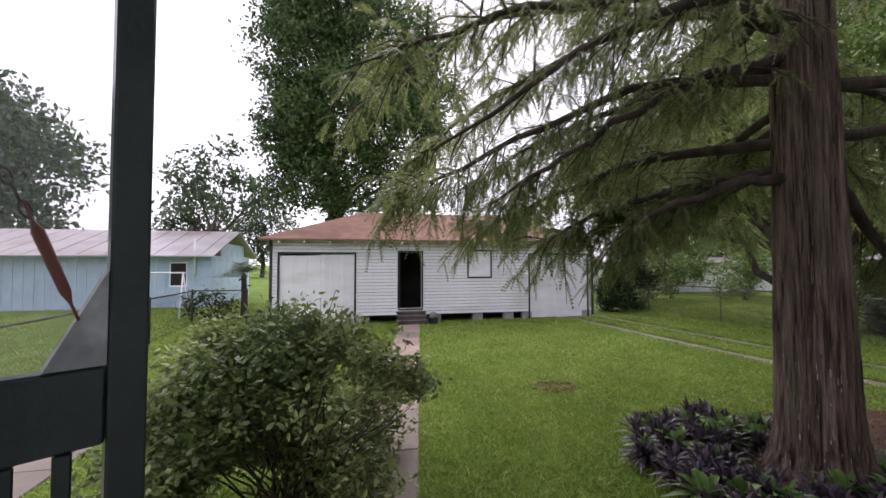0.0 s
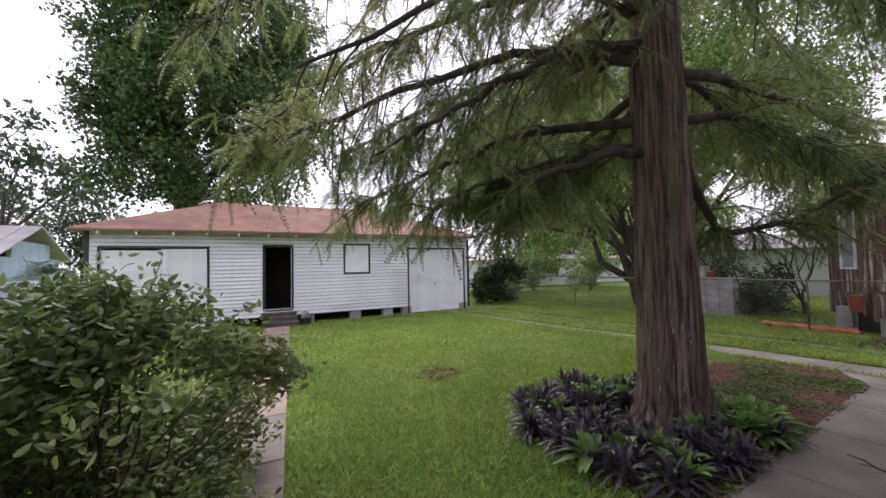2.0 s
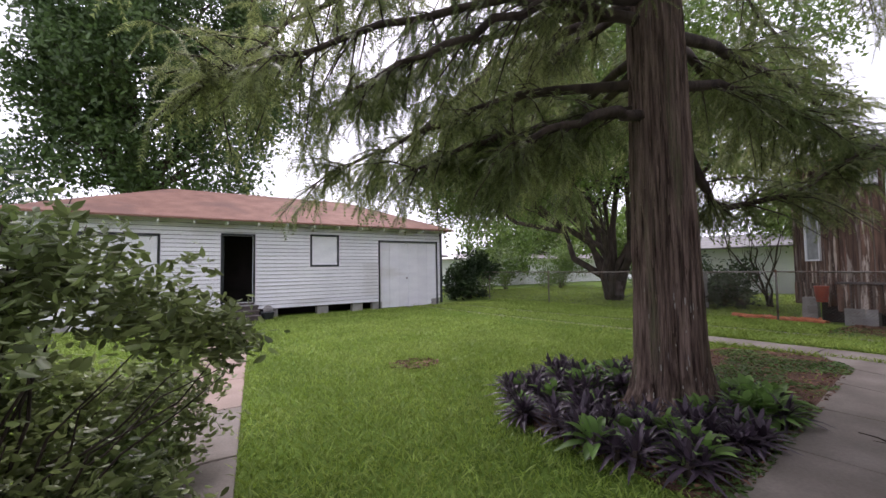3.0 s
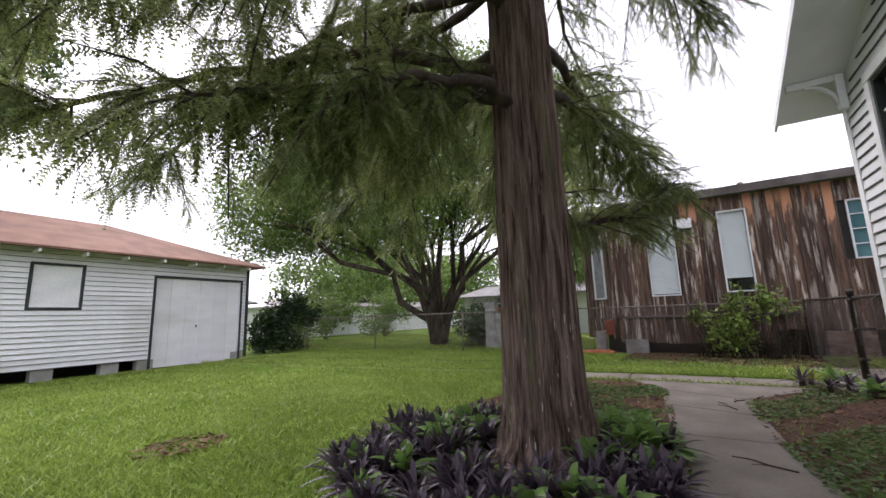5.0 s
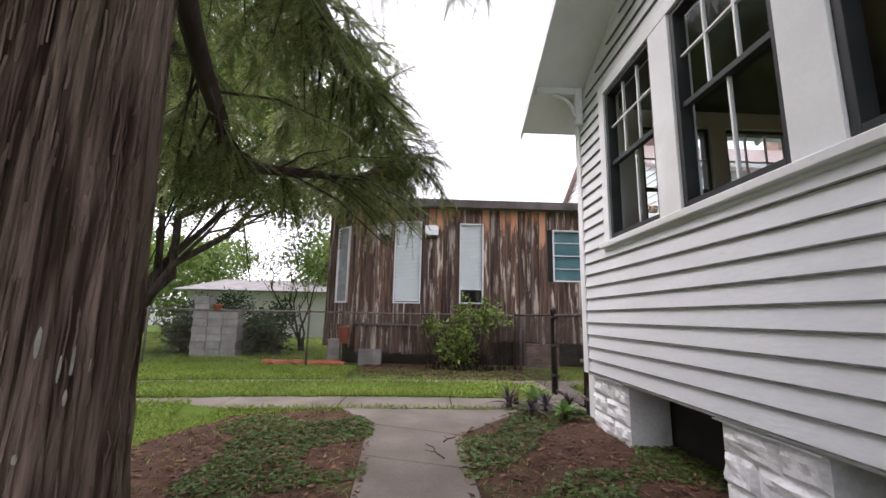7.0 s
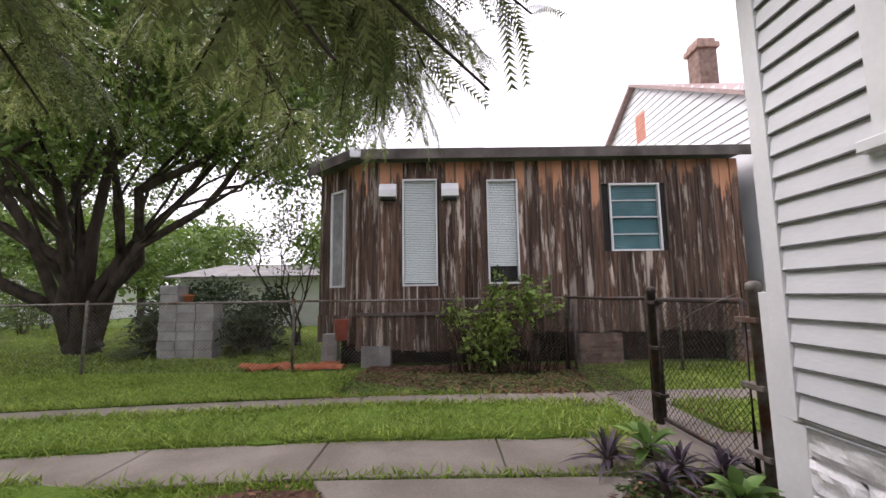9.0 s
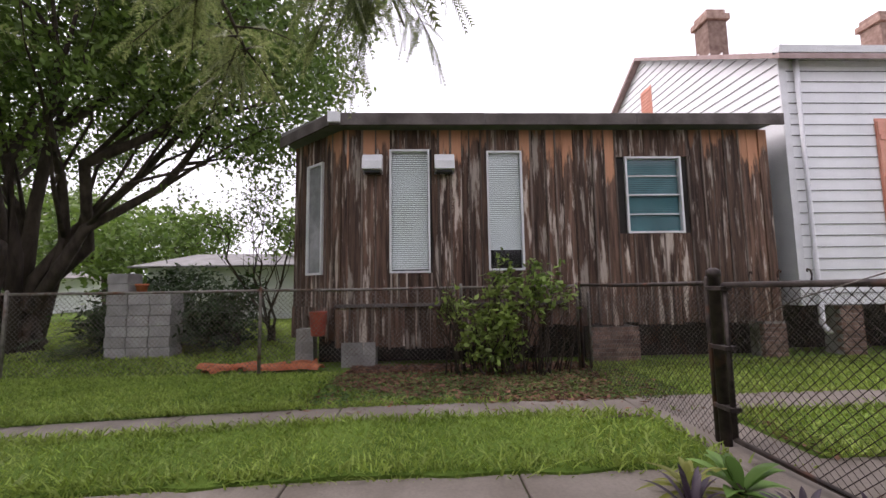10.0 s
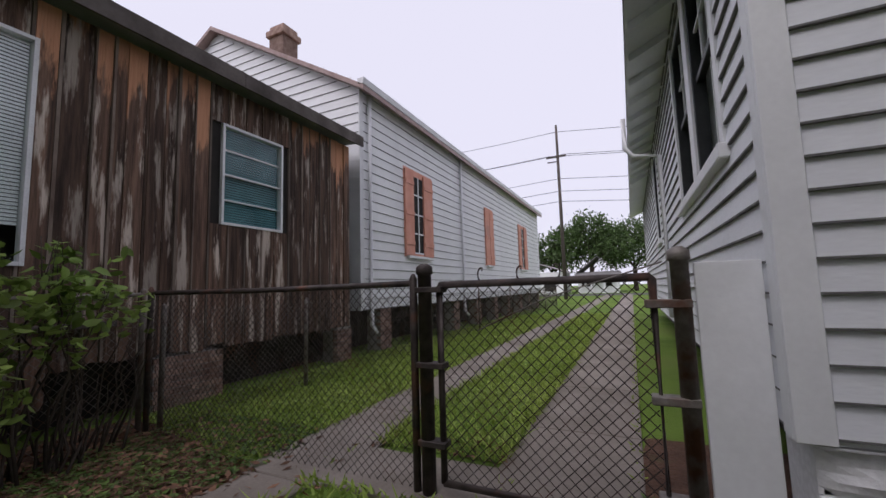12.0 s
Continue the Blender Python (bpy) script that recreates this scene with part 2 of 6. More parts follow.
def siding(parent, axis, face, out, u0, u1, z0, z1, pitch, holes, material, lip=0.02, top=None, name="siding_board"):
    """Lapped boards on a wall, each one a piece; top(z) gives the span left by a gable."""
    rows = int(math.ceil((z1 - z0) / pitch))
    for i in range(rows):
        za, zb = z0 + i * pitch, min(z0 + (i + 1) * pitch, z1) + 0.006
        a, b = (u0, u1) if top is None else top((za + zb) / 2)
        a, b = max(a, u0), min(b, u1)
        spans = [(a, b)]
        for h in holes:
            if h[2] < (za + zb) / 2 < h[3]:
                spans = [s for p, q in spans for s in ((p, min(q, h[0])), (max(p, h[1]), q)) if s[1] - s[0] > 0.02]
        for p, q in spans:
            key = (axis, out, round(q - p, 3), round(zb - za, 3), material.name, lip)
            if key not in BOARDS:
                bm = bmesh.new()
                L, h = q - p, zb - za
                sec = [(0, 0), (lip, 0), (lip, 0.011), (0.006, h), (0, h)]
                ends = [[bm.verts.new((u, out * d, z) if axis == "x" else (out * d, u, z)) for d, z in sec] for u in (0, L)]
                bm.faces.new(ends[0])
                bm.faces.new(ends[1][::-1])
                # underside and front lip get the dark material: painted shadow below each lap
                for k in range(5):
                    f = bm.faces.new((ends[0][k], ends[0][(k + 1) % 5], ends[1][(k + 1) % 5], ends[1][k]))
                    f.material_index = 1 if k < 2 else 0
                bmesh.ops.recalc_face_normals(bm, faces=bm.faces[:])
                me = bpy.data.meshes.new(name)
                bm.to_mesh(me)
                bm.free()
                me.materials.append(material)
                me.materials.append(M_LAP_SHADOW)
                BOARDS[key] = me
            ob = new(name, BOARDS[key])
            ob.location = (p, face, za) if axis == "x" else (face, p, za)
            ob.parent = parent

# ---- ground ----


def edge_x(points, y):
    return float(np.interp(y, [p[1] for p in points], [p[0] for p in points]))


bm = bmesh.new()
R = 400
bmesh.ops.create_grid(bm, x_segments=2, y_segments=2, size=R)
ground = tagged(finish("ground", bm, M_GRASS_GROUND), "mown green lawn around the houses", "lawn", kind="structure")

# walk from the back steps to the shed, slabs end to end
WALK = lambda y: 0.38 + 0.156 * (y - 5.4)
walkway = thing("walkway", "narrow stained concrete garden walk across the lawn", "path", kind="structure")
ys = [3.07 + 1.24 * i for i in range(11)]
for a, b in zip(ys, ys[1:]):
    bm = bmesh.new()
    prism(bm, [(WALK(a) - 0.35, a + 0.008), (WALK(a) + 0.35, a + 0.008), (WALK(b) + 0.35, b - 0.008), (WALK(b) - 0.35, b - 0.008)], -0.06, 0.025)
    part("slab", bm, M_CONCRETE_RED if a > 6 else M_CONCRETE, walkway, bevel=0.008)

# cross path from the steps to the drive
cross_path = thing("cross_path", "grey concrete path past the tree to the drive", "path", kind="structure")
LEFT = [(-1.0, 3.05), (1.6, 3.06), (3.0, 3.10), (4.3, 3.18), (5.6, 3.28), (6.9, 3.39), (7.9, 3.46), (8.62, 3.9)]
RIGHT = [(-1.0, 2.06), (1.6, 2.10), (3.0, 2.20), (4.3, 2.33), (5.6, 2.45), (6.6, 2.48), (7.5, 2.48), (8.62, 1.6)]
for i in range(7):
    bm = bmesh.new()
    prism(bm, [(RIGHT[i][0] + 0.006, RIGHT[i][1]), (RIGHT[i + 1][0] - 0.006, RIGHT[i + 1][1]), (LEFT[i + 1][0] - 0.006, LEFT[i + 1][1]), (LEFT[i][0] + 0.006, LEFT[i][1])], -0.06, 0.03)
    part("slab", bm, M_CONCRETE, cross_path, bevel=0.008)

# two wheel strips of the drive
STRIP_NEAR = [(9.05, -45), (9.05, -4), (9.04, 0), (9.03, 3.7), (8.92, 5.3), (8.68, 7.0), (8.35, 9.5), (8.15, 12.0), (7.95, 15.8)]
STRIP_FAR = [(10.85, -45), (10.82, -4), (10.80, 0), (10.76, 3.6), (10.50, 6.2), (10.05, 8.9), (9.75, 11.5), (9.35, 15.6)]
drive = thing("driveway", "two worn concrete wheel strips with grass between", "driveway", kind="structure")
for line, w in ((STRIP_NEAR, 0.36), (STRIP_FAR, 0.27)):
    y = -44.0
    while y < 15.3:
        step = 1.5 if y > -8 else 4.5
        b = min(y + step, 15.5)
        wa = w + (0.08 if y < 0.5 else 0)
        bm = bmesh.new()
        xa, xb = edge_x(line, y), edge_x(line, b)
        prism(bm, [(xa - wa, y + 0.006), (xa + wa, y + 0.006), (xb + wa, b - 0.006), (xb - wa, b - 0.006)], -0.06, 0.028)
        part("slab", bm, M_CONCRETE, drive, bevel=0.008)
        y = b
bm = bmesh.new()
box(bm, 9.41, 10.52, 0.35, 0.95, -0.06, 0.026)
part("slab", bm, M_CONCRETE, drive, bevel=0.008)

# turf grown up proud of the wheel strips, its edges ragged
def turf(label, left, right, y0, y1, h, ramp=0.01):
    bm = bmesh.new()
    ys_ = np.arange(y0, y1, 0.12)
    rows = []
    for y in ys_:
        a = left(y) + 0.05 * noise.noise(Vector((y * 3.1, 1.7, left(0)))) + 0.025 * noise.noise(Vector((y * 11, 5.2, 0)))
        b = right(y) + 0.05 * noise.noise(Vector((y * 3.1, 8.3, right(0)))) + 0.025 * noise.noise(Vector((y * 11, 2.2, 0)))
        hh = h * (1 + 0.25 * noise.noise(Vector((y * 2, 3, 3)))) * min(1.0, 0.1 + (y - y0) / 0.5, 0.1 + (y1 - y) / 0.5)
        rows.append([bm.verts.new(p) for p in ((a, y, -0.01), (a + ramp, y, hh * 0.8), (a + ramp + 0.08, y, hh), (b - 0.09, y, hh), (b - 0.01, y, hh * 0.8), (b, y, -0.01))])
    for p, q in zip(rows, rows[1:]):
        for k in range(5):
            bm.faces.new((p[k], p[k + 1], q[k + 1], q[k]))
    bmesh.ops.recalc_face_normals(bm, faces=bm.faces[:])
    return tagged(finish("turf", bm, M_GRASS_GROUND), label, "grass strip", kind="structure")


turf("raised grass strip between the two wheel strips", lambda y: edge_x(STRIP_NEAR, y) + 0.34, lambda y: edge_x(STRIP_FAR, y) - 0.26, 1.35, 15.0, 0.055)
turf("raised grass between the wheel strips behind the gate", lambda y: edge_x(STRIP_NEAR, y) + 0.42, lambda y: edge_x(STRIP_FAR, y) - 0.34, -30.0, 0.3, 0.05)
turf("raised grass along the wire fence", lambda y: edge_x(STRIP_FAR, y) + 0.26, lambda y: 12.6, 4.4, 15.5, 0.05)
turf("raised lawn edge beside the wheel strip", lambda y: edge_x(STRIP_NEAR, y) - 0.9, lambda y: edge_x(STRIP_NEAR, y) - 0.33, 5.3, 15.0, 0.1, ramp=0.35)

# ---- shed ----
shed = thing("shed", "long white clapboard shed with brown hip roof and open door", "shed", at=(0.29, -0.6, 0))
shed.scale = (0.943, 1, 1.02)
SH = dict(x0=-3.26, x1=9.48, y=15.92, y1=21.7, z0=0.28, z1=2.92)
holes = [(-2.97, -0.34, 0.02, 2.41), (1.32, 2.18, 0.5, 2.47), (4.06, 4.96, 1.6, 2.53), (6.65, 9.23, 0.02, 2.40)]
bm = bmesh.new()
wall_block(bm, "x", SH["y"], 0.12, SH["x0"], SH["x1"], SH["z0"], SH["z1"], [(a, b, max(c, 0.28), d) for a, b, c, d in holes])
front = part("front_wall", bm, M_SHED, shed)
bm = bmesh.new()
for x in (SH["x0"], SH["x1"] - 0.12):
    box(bm, x, x + 0.12, SH["y"] + 0.12, SH["y1"], 0.1, SH["z1"])
box(bm, SH["x0"] + 0.12, SH["x1"] - 0.12, SH["y1"] - 0.12, SH["y1"], 0.1, SH["z1"])
part("side_wall", bm, M_SHED, shed)
# black floor and added panel paint the unlit inside behind the open door
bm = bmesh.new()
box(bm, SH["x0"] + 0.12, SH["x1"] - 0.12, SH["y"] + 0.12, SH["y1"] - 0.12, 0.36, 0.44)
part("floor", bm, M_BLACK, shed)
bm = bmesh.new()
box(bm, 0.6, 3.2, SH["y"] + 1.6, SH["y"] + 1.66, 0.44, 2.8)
part("doorway_shade", bm, M_BLACK, shed)
siding(front, "x", SH["y"], -1, SH["x0"] + 0.08, SH["x1"] - 0.08, SH["z0"], SH["z1"], 0.114, [(a - 0.07, b + 0.07, c, d + 0.07) for a, b, c, d in holes], M_SHED, lip=0.03)
ex, ridge, e0 = 0.32, 4.2, 2.9
x0, x1, y0, y1 = SH["x0"] - ex, SH["x1"] + ex, SH["y"] - 0.5, SH["y1"] + 0.5
yr = (y0 + y1) / 2
bm = bmesh.new()
A, B, C, D = (x0, y0, e0), (x1, y0, e0), (x1, y1, e0), (x0, y1, e0)
P, Q = (-0.03, yr, ridge), (6.4, yr, ridge)
for f in ((A, B, Q, P), (B, C, Q), (C, D, P, Q), (D, A, P)):
    slab(bm, f, 0.05)
part("roof", bm, M_SHINGLE, shed, "brown shingle hip roof")
for i in range(15):
    x = -2.95 + i * 0.87
    pbox("rafter_tail", M_WHITE, shed, x - 0.025, x + 0.025, SH["y"] - 0.46, SH["y"] - 0.02, 2.76, 2.835)
for a, b, c, d in holes:
    w = 0.06
    fr = thing("door_frame" if c < 1 else "window_frame", "", "")
    fr.parent = shed
    for q in ((a - w, a, c, d), (b, b + w, c, d), (a - w, b + w, d, d + w)) + (((a - w, b + w, c - w, c),) if c > 1 else ()):
        pbox("casing", M_DARK, fr, q[0], q[1], SH["y"] - 0.035, SH["y"] - 0.002, q[2], q[3])
for x in (SH["x0"], SH["x1"]):
    pbox("corner_board", M_DARK, shed, x - 0.05, x + 0.05, SH["y"] - 0.03, SH["y"] - 0.001, 0.1, 2.86)

# ---- back house ----
HX, HY, HZ = 8.50, 0.8, 0.67
house = thing("house", "pale grey clapboard raised bungalow on white block piers", "house", at=(0.12, 0.16, 0))
house.scale = (0.93, 1, 0.91)
WIN = [(6.68, 7.65), (5.41, 6.38), (4.14, 5.11), (2.87, 3.84)]
wh = [(a, b, 2.2, 4.0) for a, b in WIN]
SLOPE = 0.46
bm = bmesh.new()
wall_block(bm, "x", HY, -0.14, 1.9, HX, HZ, 4.28, wh)
back = part("back_wall", bm, M_GREY_SIDING, house)
sh = [(-1.95, -1.05, 2.2, 4.0), (-0.85, 0.05, 2.2, 4.0), (-6.2, -5.3, 2.2, 4.0)]
bm = bmesh.new()
wall_block(bm, "y", HX, -0.14, -14.0, HY - 0.14, HZ, 4.37, sh)
side = part("side_wall", bm, M_GREY_SIDING, house)
apex_x = 1.9
bm = bmesh.new()
gz = 4.28 + (HX - apex_x) * SLOPE
vs = [(apex_x, 4.28), (HX, 4.28), (HX, 4.37), (apex_x, gz + 0.09)]
fr_, bk = [bm.verts.new((x, HY, z)) for x, z in vs], [bm.verts.new((x, HY - 0.14, z)) for x, z in vs]
bm.faces.new(fr_)
bm.faces.new(bk[::-1])
for i in range(4):
    bm.faces.new((fr_[i], bk[i], bk[(i + 1) % 4], fr_[(i + 1) % 4]))
part("gable_wall", bm, M_GREY_SIDING, house)
case = 0.13
siding(back, "x", HY, 1, 1.9, HX - 0.1, HZ, 7.2, 0.15, [(min(a for a, b in WIN) - case, max(b for a, b in WIN) + case, 2.2 - 0.1, 4.0 + case)], M_GREY_SIDING, lip=0.028,
       top=lambda z: (1.9, HX - 0.1 if z < 4.2 else HX - (z - 4.2) / SLOPE))
siding(side, "y", HX, 1, -14.0, HY - 0.1, HZ, 4.28, 0.15, [(a - 0.1, b + 0.1, c - 0.1, d + 0.1) for a, b, c, d in sh], M_GREY_SIDING, lip=0.028)
bm = bmesh.new()
ov = 0.62
def roof_z(x):
    return 4.46 + (HX - x) * SLOPE
slab(bm, [(HX + 0.5, -14.5, roof_z(HX + 0.5)), (HX + 0.5, HY + ov, roof_z(HX + 0.5)), (apex_x, HY + ov, roof_z(apex_x)), (apex_x, -14.5, roof_z(apex_x))], 0.08)
part("roof", bm, M_GREY_ROOF, house)
bm = bmesh.new()
slab(bm, [(HX + 0.49, -14.5, roof_z(HX + 0.49) - 0.084), (HX + 0.49, HY + ov - 0.01, roof_z(HX + 0.49) - 0.084), (apex_x, HY + ov - 0.01, roof_z(apex_x) - 0.084), (apex_x, -14.5, roof_z(apex_x) - 0.084)], 0.02)
part("soffit", bm, M_TRIM, house)
bm = bmesh.new()
slab(bm, [(HX + 0.53, HY + ov, roof_z(HX + 0.53) + 0.01), (HX + 0.53, HY + ov + 0.03, roof_z(HX + 0.53) + 0.01), (apex_x, HY + ov + 0.03, roof_z(apex_x) + 0.01), (apex_x, HY + ov, roof_z(apex_x) + 0.01)], 0.17)
part("rake_board", bm, M_TRIM, house)
# room shell behind the windows, painted near-black to stand for unlit depth
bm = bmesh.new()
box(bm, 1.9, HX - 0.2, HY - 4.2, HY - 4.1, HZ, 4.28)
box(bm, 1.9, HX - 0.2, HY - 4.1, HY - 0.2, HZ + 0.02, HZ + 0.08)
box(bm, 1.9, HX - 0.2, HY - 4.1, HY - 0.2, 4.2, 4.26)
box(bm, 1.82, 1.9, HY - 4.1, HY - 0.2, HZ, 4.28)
part("inner_room_shade", bm, M_BLACK, house)
# added black block, stands in for the dark void under the raised floor
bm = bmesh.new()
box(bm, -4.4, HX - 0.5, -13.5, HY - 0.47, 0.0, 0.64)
part("crawl_space_shade", bm, M_BLACK, house)

# ---- neighbours ----
brown = thing("cottage", "weathered brown plank cottage with flat overhanging roof", "house")
BX = 13.3
bh = [(3.05, 3.73, 1.50, 3.60), (1.47, 2.08, 1.52, 3.57), (-1.31, -0.32, 2.12, 3.46)]
bm = bmesh.new()
wall_block(bm, "y", BX, 0.12, -2.9, 4.52, 0.62, 3.95, bh)
bwall = part("front_wall", bm, M_BLACK, brown)
bm = bmesh.new()
slab(bm, [(BX - 0.29, -3.0, 4.13), (BX + 7, -3.0, 4.75), (BX + 7, 5.9, 4.75), (BX + 0.85, 5.87, 4.23), (BX - 0.29, 4.67, 4.13)], 0.12)
part("roof", bm, M_GREY_ROOF, brown)
bm = bmesh.new()
box(bm, BX + 0.12, BX + 7, -2.9, -2.8, 0.62, 3.95)
part("end_wall", bm, M_BLACK, brown)
white = thing("tall_house", "white sided raised house with salmon shutters and chimneys", "house")
WX = 13.33
bm = bmesh.new()
box(bm, WX, WX + 8.8, -20, -3.3, 0.85, 5.4)
wwall = part("wall", bm, M_WHITE, white)
siding(wwall, "y", WX, -1, -20, -3.3, 0.85, 5.3, 0.2, [], M_WHITE)
bm = bmesh.new()
gp = [(WX, 5.4), (WX + 8.8, 5.4), (WX + 4.4, 7.85)]
f1, f2 = [bm.verts.new((x, -3.3, z)) for x, z in gp], [bm.verts.new((x, -20, z)) for x, z in gp]
bm.faces.new(f1)
bm.faces.new(f2)
for i in range(3):
    bm.faces.new((f1[i], f2[i], f2[(i + 1) % 3], f1[(i + 1) % 3]))
part("gable", bm, M_WHITE, white)

# ---- planting ----
rng = np.random.default_rng(7)


def unit(v):
    return v / np.maximum(np.linalg.norm(v, axis=-1, keepdims=True), 1e-9)


def leaf_mesh(name, centres, size, aspect, material, parent, droop=0.0, up=0.0, axis=None, jitter=0.35):
    """One four-sided folded leaf at each centre."""
    n = len(centres)
    u = unit(rng.normal(size=(n, 3))) if axis is None else unit(axis + 0.35 * rng.normal(size=(n, 3)))
    if up:
        u[:, 2] *= 0.6
    u[:, 2] -= droop
    u = unit(u)
    w = rng.normal(size=(n, 3))
    w[:, 2] += up
    v = unit(np.cross(u, w))
    nn = np.cross(u, v)
    s = size * (1 + jitter * (rng.random((n, 1)) * 2 - 1))
    c = centres
    if up:
        rib = [c - u * s * 0.5, c + u * s * 0.5]
        wing = [[c + u * s * k + v * s * aspect * w * sg + nn * s * 0.07 for k, w in ((-0.05, 0.42), (0.32, 0.36))] for sg in (-1, 1)]
        V = np.stack([rib[0], wing[0][0], wing[0][1], rib[1], wing[1][1], wing[1][0]], 1).reshape(-1, 3)
        o = np.arange(n)[:, None] * 6
        return bulk(name, V, np.concatenate([o + np.array([[0, 3, 2, 1]]), o + np.array([[0, 5, 4, 3]])], 0), material, parent)
    quad = np.stack([c - u * s * 0.5, c + v * s * aspect * 0.5 + nn * s * 0.06, c + u * s * 0.5, c - v * s * aspect * 0.5 + nn * s * 0.06], 1).reshape(-1, 3)
    return bulk(name, quad, np.arange(4 * n).reshape(-1, 4), material, parent)


def tufts(blobs, per_volume, leaves, spread, shell=0.55):
    """Leaf centres in tufts that fill ellipsoids (x, y, z, rx, ry, rz) unevenly, thinner inside."""
    out = []
    for x, y, z, rx, ry, rz in blobs:
        n = max(4, int(per_volume * rx * ry * rz))
        d = unit(rng.normal(size=(n, 3)))
        r = shell + (1 - shell) * rng.random((n, 1)) ** 0.6
        p = d * r * (0.85 + 0.35 * rng.random((n, 1)))
        q = p * (rx, ry, rz) + (x, y, z)
        keep = np.array([noise.noise(Vector(a) * 0.9) > -0.12 for a in q])
        q = q[keep]
        out.append((q[:, None] + rng.normal(size=(len(q), leaves, 3)) * spread).reshape(-1, 3))
    return np.concatenate(out)


def curve_pts(a, b, sag, n=7, wob=0.08):
    a, b = Vector(a), Vector(b)
    L = (b - a).length
    out = []
    for i in range(n):
        t = i / (n - 1)
        p = a.lerp(b, t)
        p.z += sag * L * math.sin(math.pi * t) + 0
        w = wob * L * math.sin(math.pi * t)
        p += Vector((random.uniform(-w, w), random.uniform(-w, w), random.uniform(-w, w) * 0.5))
        out.append(p)
    return out


def broad_tree(name, label, base, trunk, blobs, stems, leaf, dens, per, spread, leafmat, bark=None, category="tree", aspect=0.5, shell=0.55):
    """A tree: trunk (height, radius), stems leaning out, limbs to each mass of leaves, and the leaves."""
    ob = thing(name, label, category, at=base)
    b = Vector(base)
    h, r = trunk
    bm = bmesh.new()
    tube(bm, [Vector((0, 0, -0.05)), Vector((0, 0, 0.25)), Vector((0.03 * h, 0, h * 0.5)), Vector((0, 0.04 * h, h))], [r * 1.35, r * 1.08, r * 0.95, r * 0.85], 12, rough=0.35)
    part("trunk", bm, bark or M_BARK_DARK, ob)
    fork = Vector((0, 0.04 * h, h))
    for i, bl in enumerate(blobs):
        bm = bmesh.new()
        c = Vector(bl[:3]) - b
        start = fork if stems < 2 else Vector((r * 0.8 * math.cos(i * 2.4), r * 0.8 * math.sin(i * 2.4), 0.1 if i < stems else h * 0.9))
        rr = r * (0.55 if stems < 2 else 0.42)
        pts = curve_pts(start, c, 0.06)
        tube(bm, pts, [rr * (1 - 0.82 * k / 6) for k in range(7)], 8, rough=0.2)
        for k in range(5):
            s0 = pts[2 + k % 4]
            e = c + Vector((random.uniform(-1, 1) * bl[3], random.uniform(-1, 1) * bl[4], random.uniform(-0.8, 1) * bl[5])) * 0.85
            tube(bm, curve_pts(s0, e, 0.05, 5), [rr * 0.35, rr * 0.26, rr * 0.18, rr * 0.1, rr * 0.04], 5)
        part("limb", bm, bark or M_BARK_DARK, ob)
    pts = tufts([(x - b.x, y - b.y, z - b.z, rx, ry, rz) for x, y, z, rx, ry, rz in blobs], dens, per, spread, shell)
    leaf_mesh("crown", pts, leaf, aspect, leafmat, ob, droop=0.25)
    return ob


# the big cypress beside the path
TX, TY = 4.6, 4.15
cypress = thing("cypress_tree", "tall cypress with shaggy red-brown bark and feathery drooping fronds", "tree", at=(TX, TY, 0))
bm = bmesh.new()
hs = [-0.05 + 0.09 * k for k in range(8)] + [0.7 + 0.16 * k for k in range(30)] + [5.8, 7.0, 8.5, 10.5, 12.5]
rings = []
SIDES = 200
for z in hs:
    r = 0.325 - 0.018 * max(z, 0) + 0.16 * math.exp(-max(z, 0) / 0.22)
    ring = []
    for k in range(SIDES):
        a = 2 * math.pi * k / SIDES
        flute = 0.05 * math.exp(-max(z, 0) / 0.9) * math.sin(5 * a + 0.7) + 0.02 * math.sin(3 * a + z * 0.4)
        ca, sa = math.cos(a + 0.04 * z), math.sin(a + 0.04 * z)
        n1 = 1 - 2.4 * abs(noise.noise(Vector((ca * 9.5, sa * 9.5, z * 0.6))))
        n2 = 1 - 2.4 * abs(noise.noise(Vector((ca * 22, sa * 22, z * 1.3 + 7))))
        rr = max(0.03, r * (1 + flute) + 0.022 * n1 + 0.016 * n2 - 0.01)
        ring.append(bm.verts.new((math.cos(a) * rr - 0.012 * z, math.sin(a) * rr, z)))
    rings.append(ring)
for A_, B_ in zip(rings, rings[1:]):
    for k in range(SIDES):
        bm.faces.new((A_[k], A_[(k + 1) % SIDES], B_[(k + 1) % SIDES], B_[k]))
bm.faces.new(rings[-1])
part("trunk", bm, M_BARK, cypress)
# loose strips of bark, paler than the trunk
strip_v, strip_f = [], []
for i in range(2600):
    a, z = random.uniform(0, 6.283), random.uniform(0.12, 4.6)
    r = 0.333 - 0.018 * z + 0.16 * math.exp(-z / 0.22)
    L, w = random.uniform(0.05, 0.24), random.uniform(0.003, 0.008)
    o = len(strip_v)
    for zz, lift in ((z, 0.004), (z + L * 0.6, 0.014), (z + L, 0.002)):
        rr = r - 0.018 * (zz - z) + lift
        for d in (-w, w):
            aa = a + d / rr * 0.5 + 0.05 * (zz - z)
            strip_v.append((math.cos(aa) * rr - 0.012 * zz, math.sin(aa) * rr, zz))
    strip_f += [(o, o + 1, o + 3, o + 2), (o + 2, o + 3, o + 5, o + 4)]
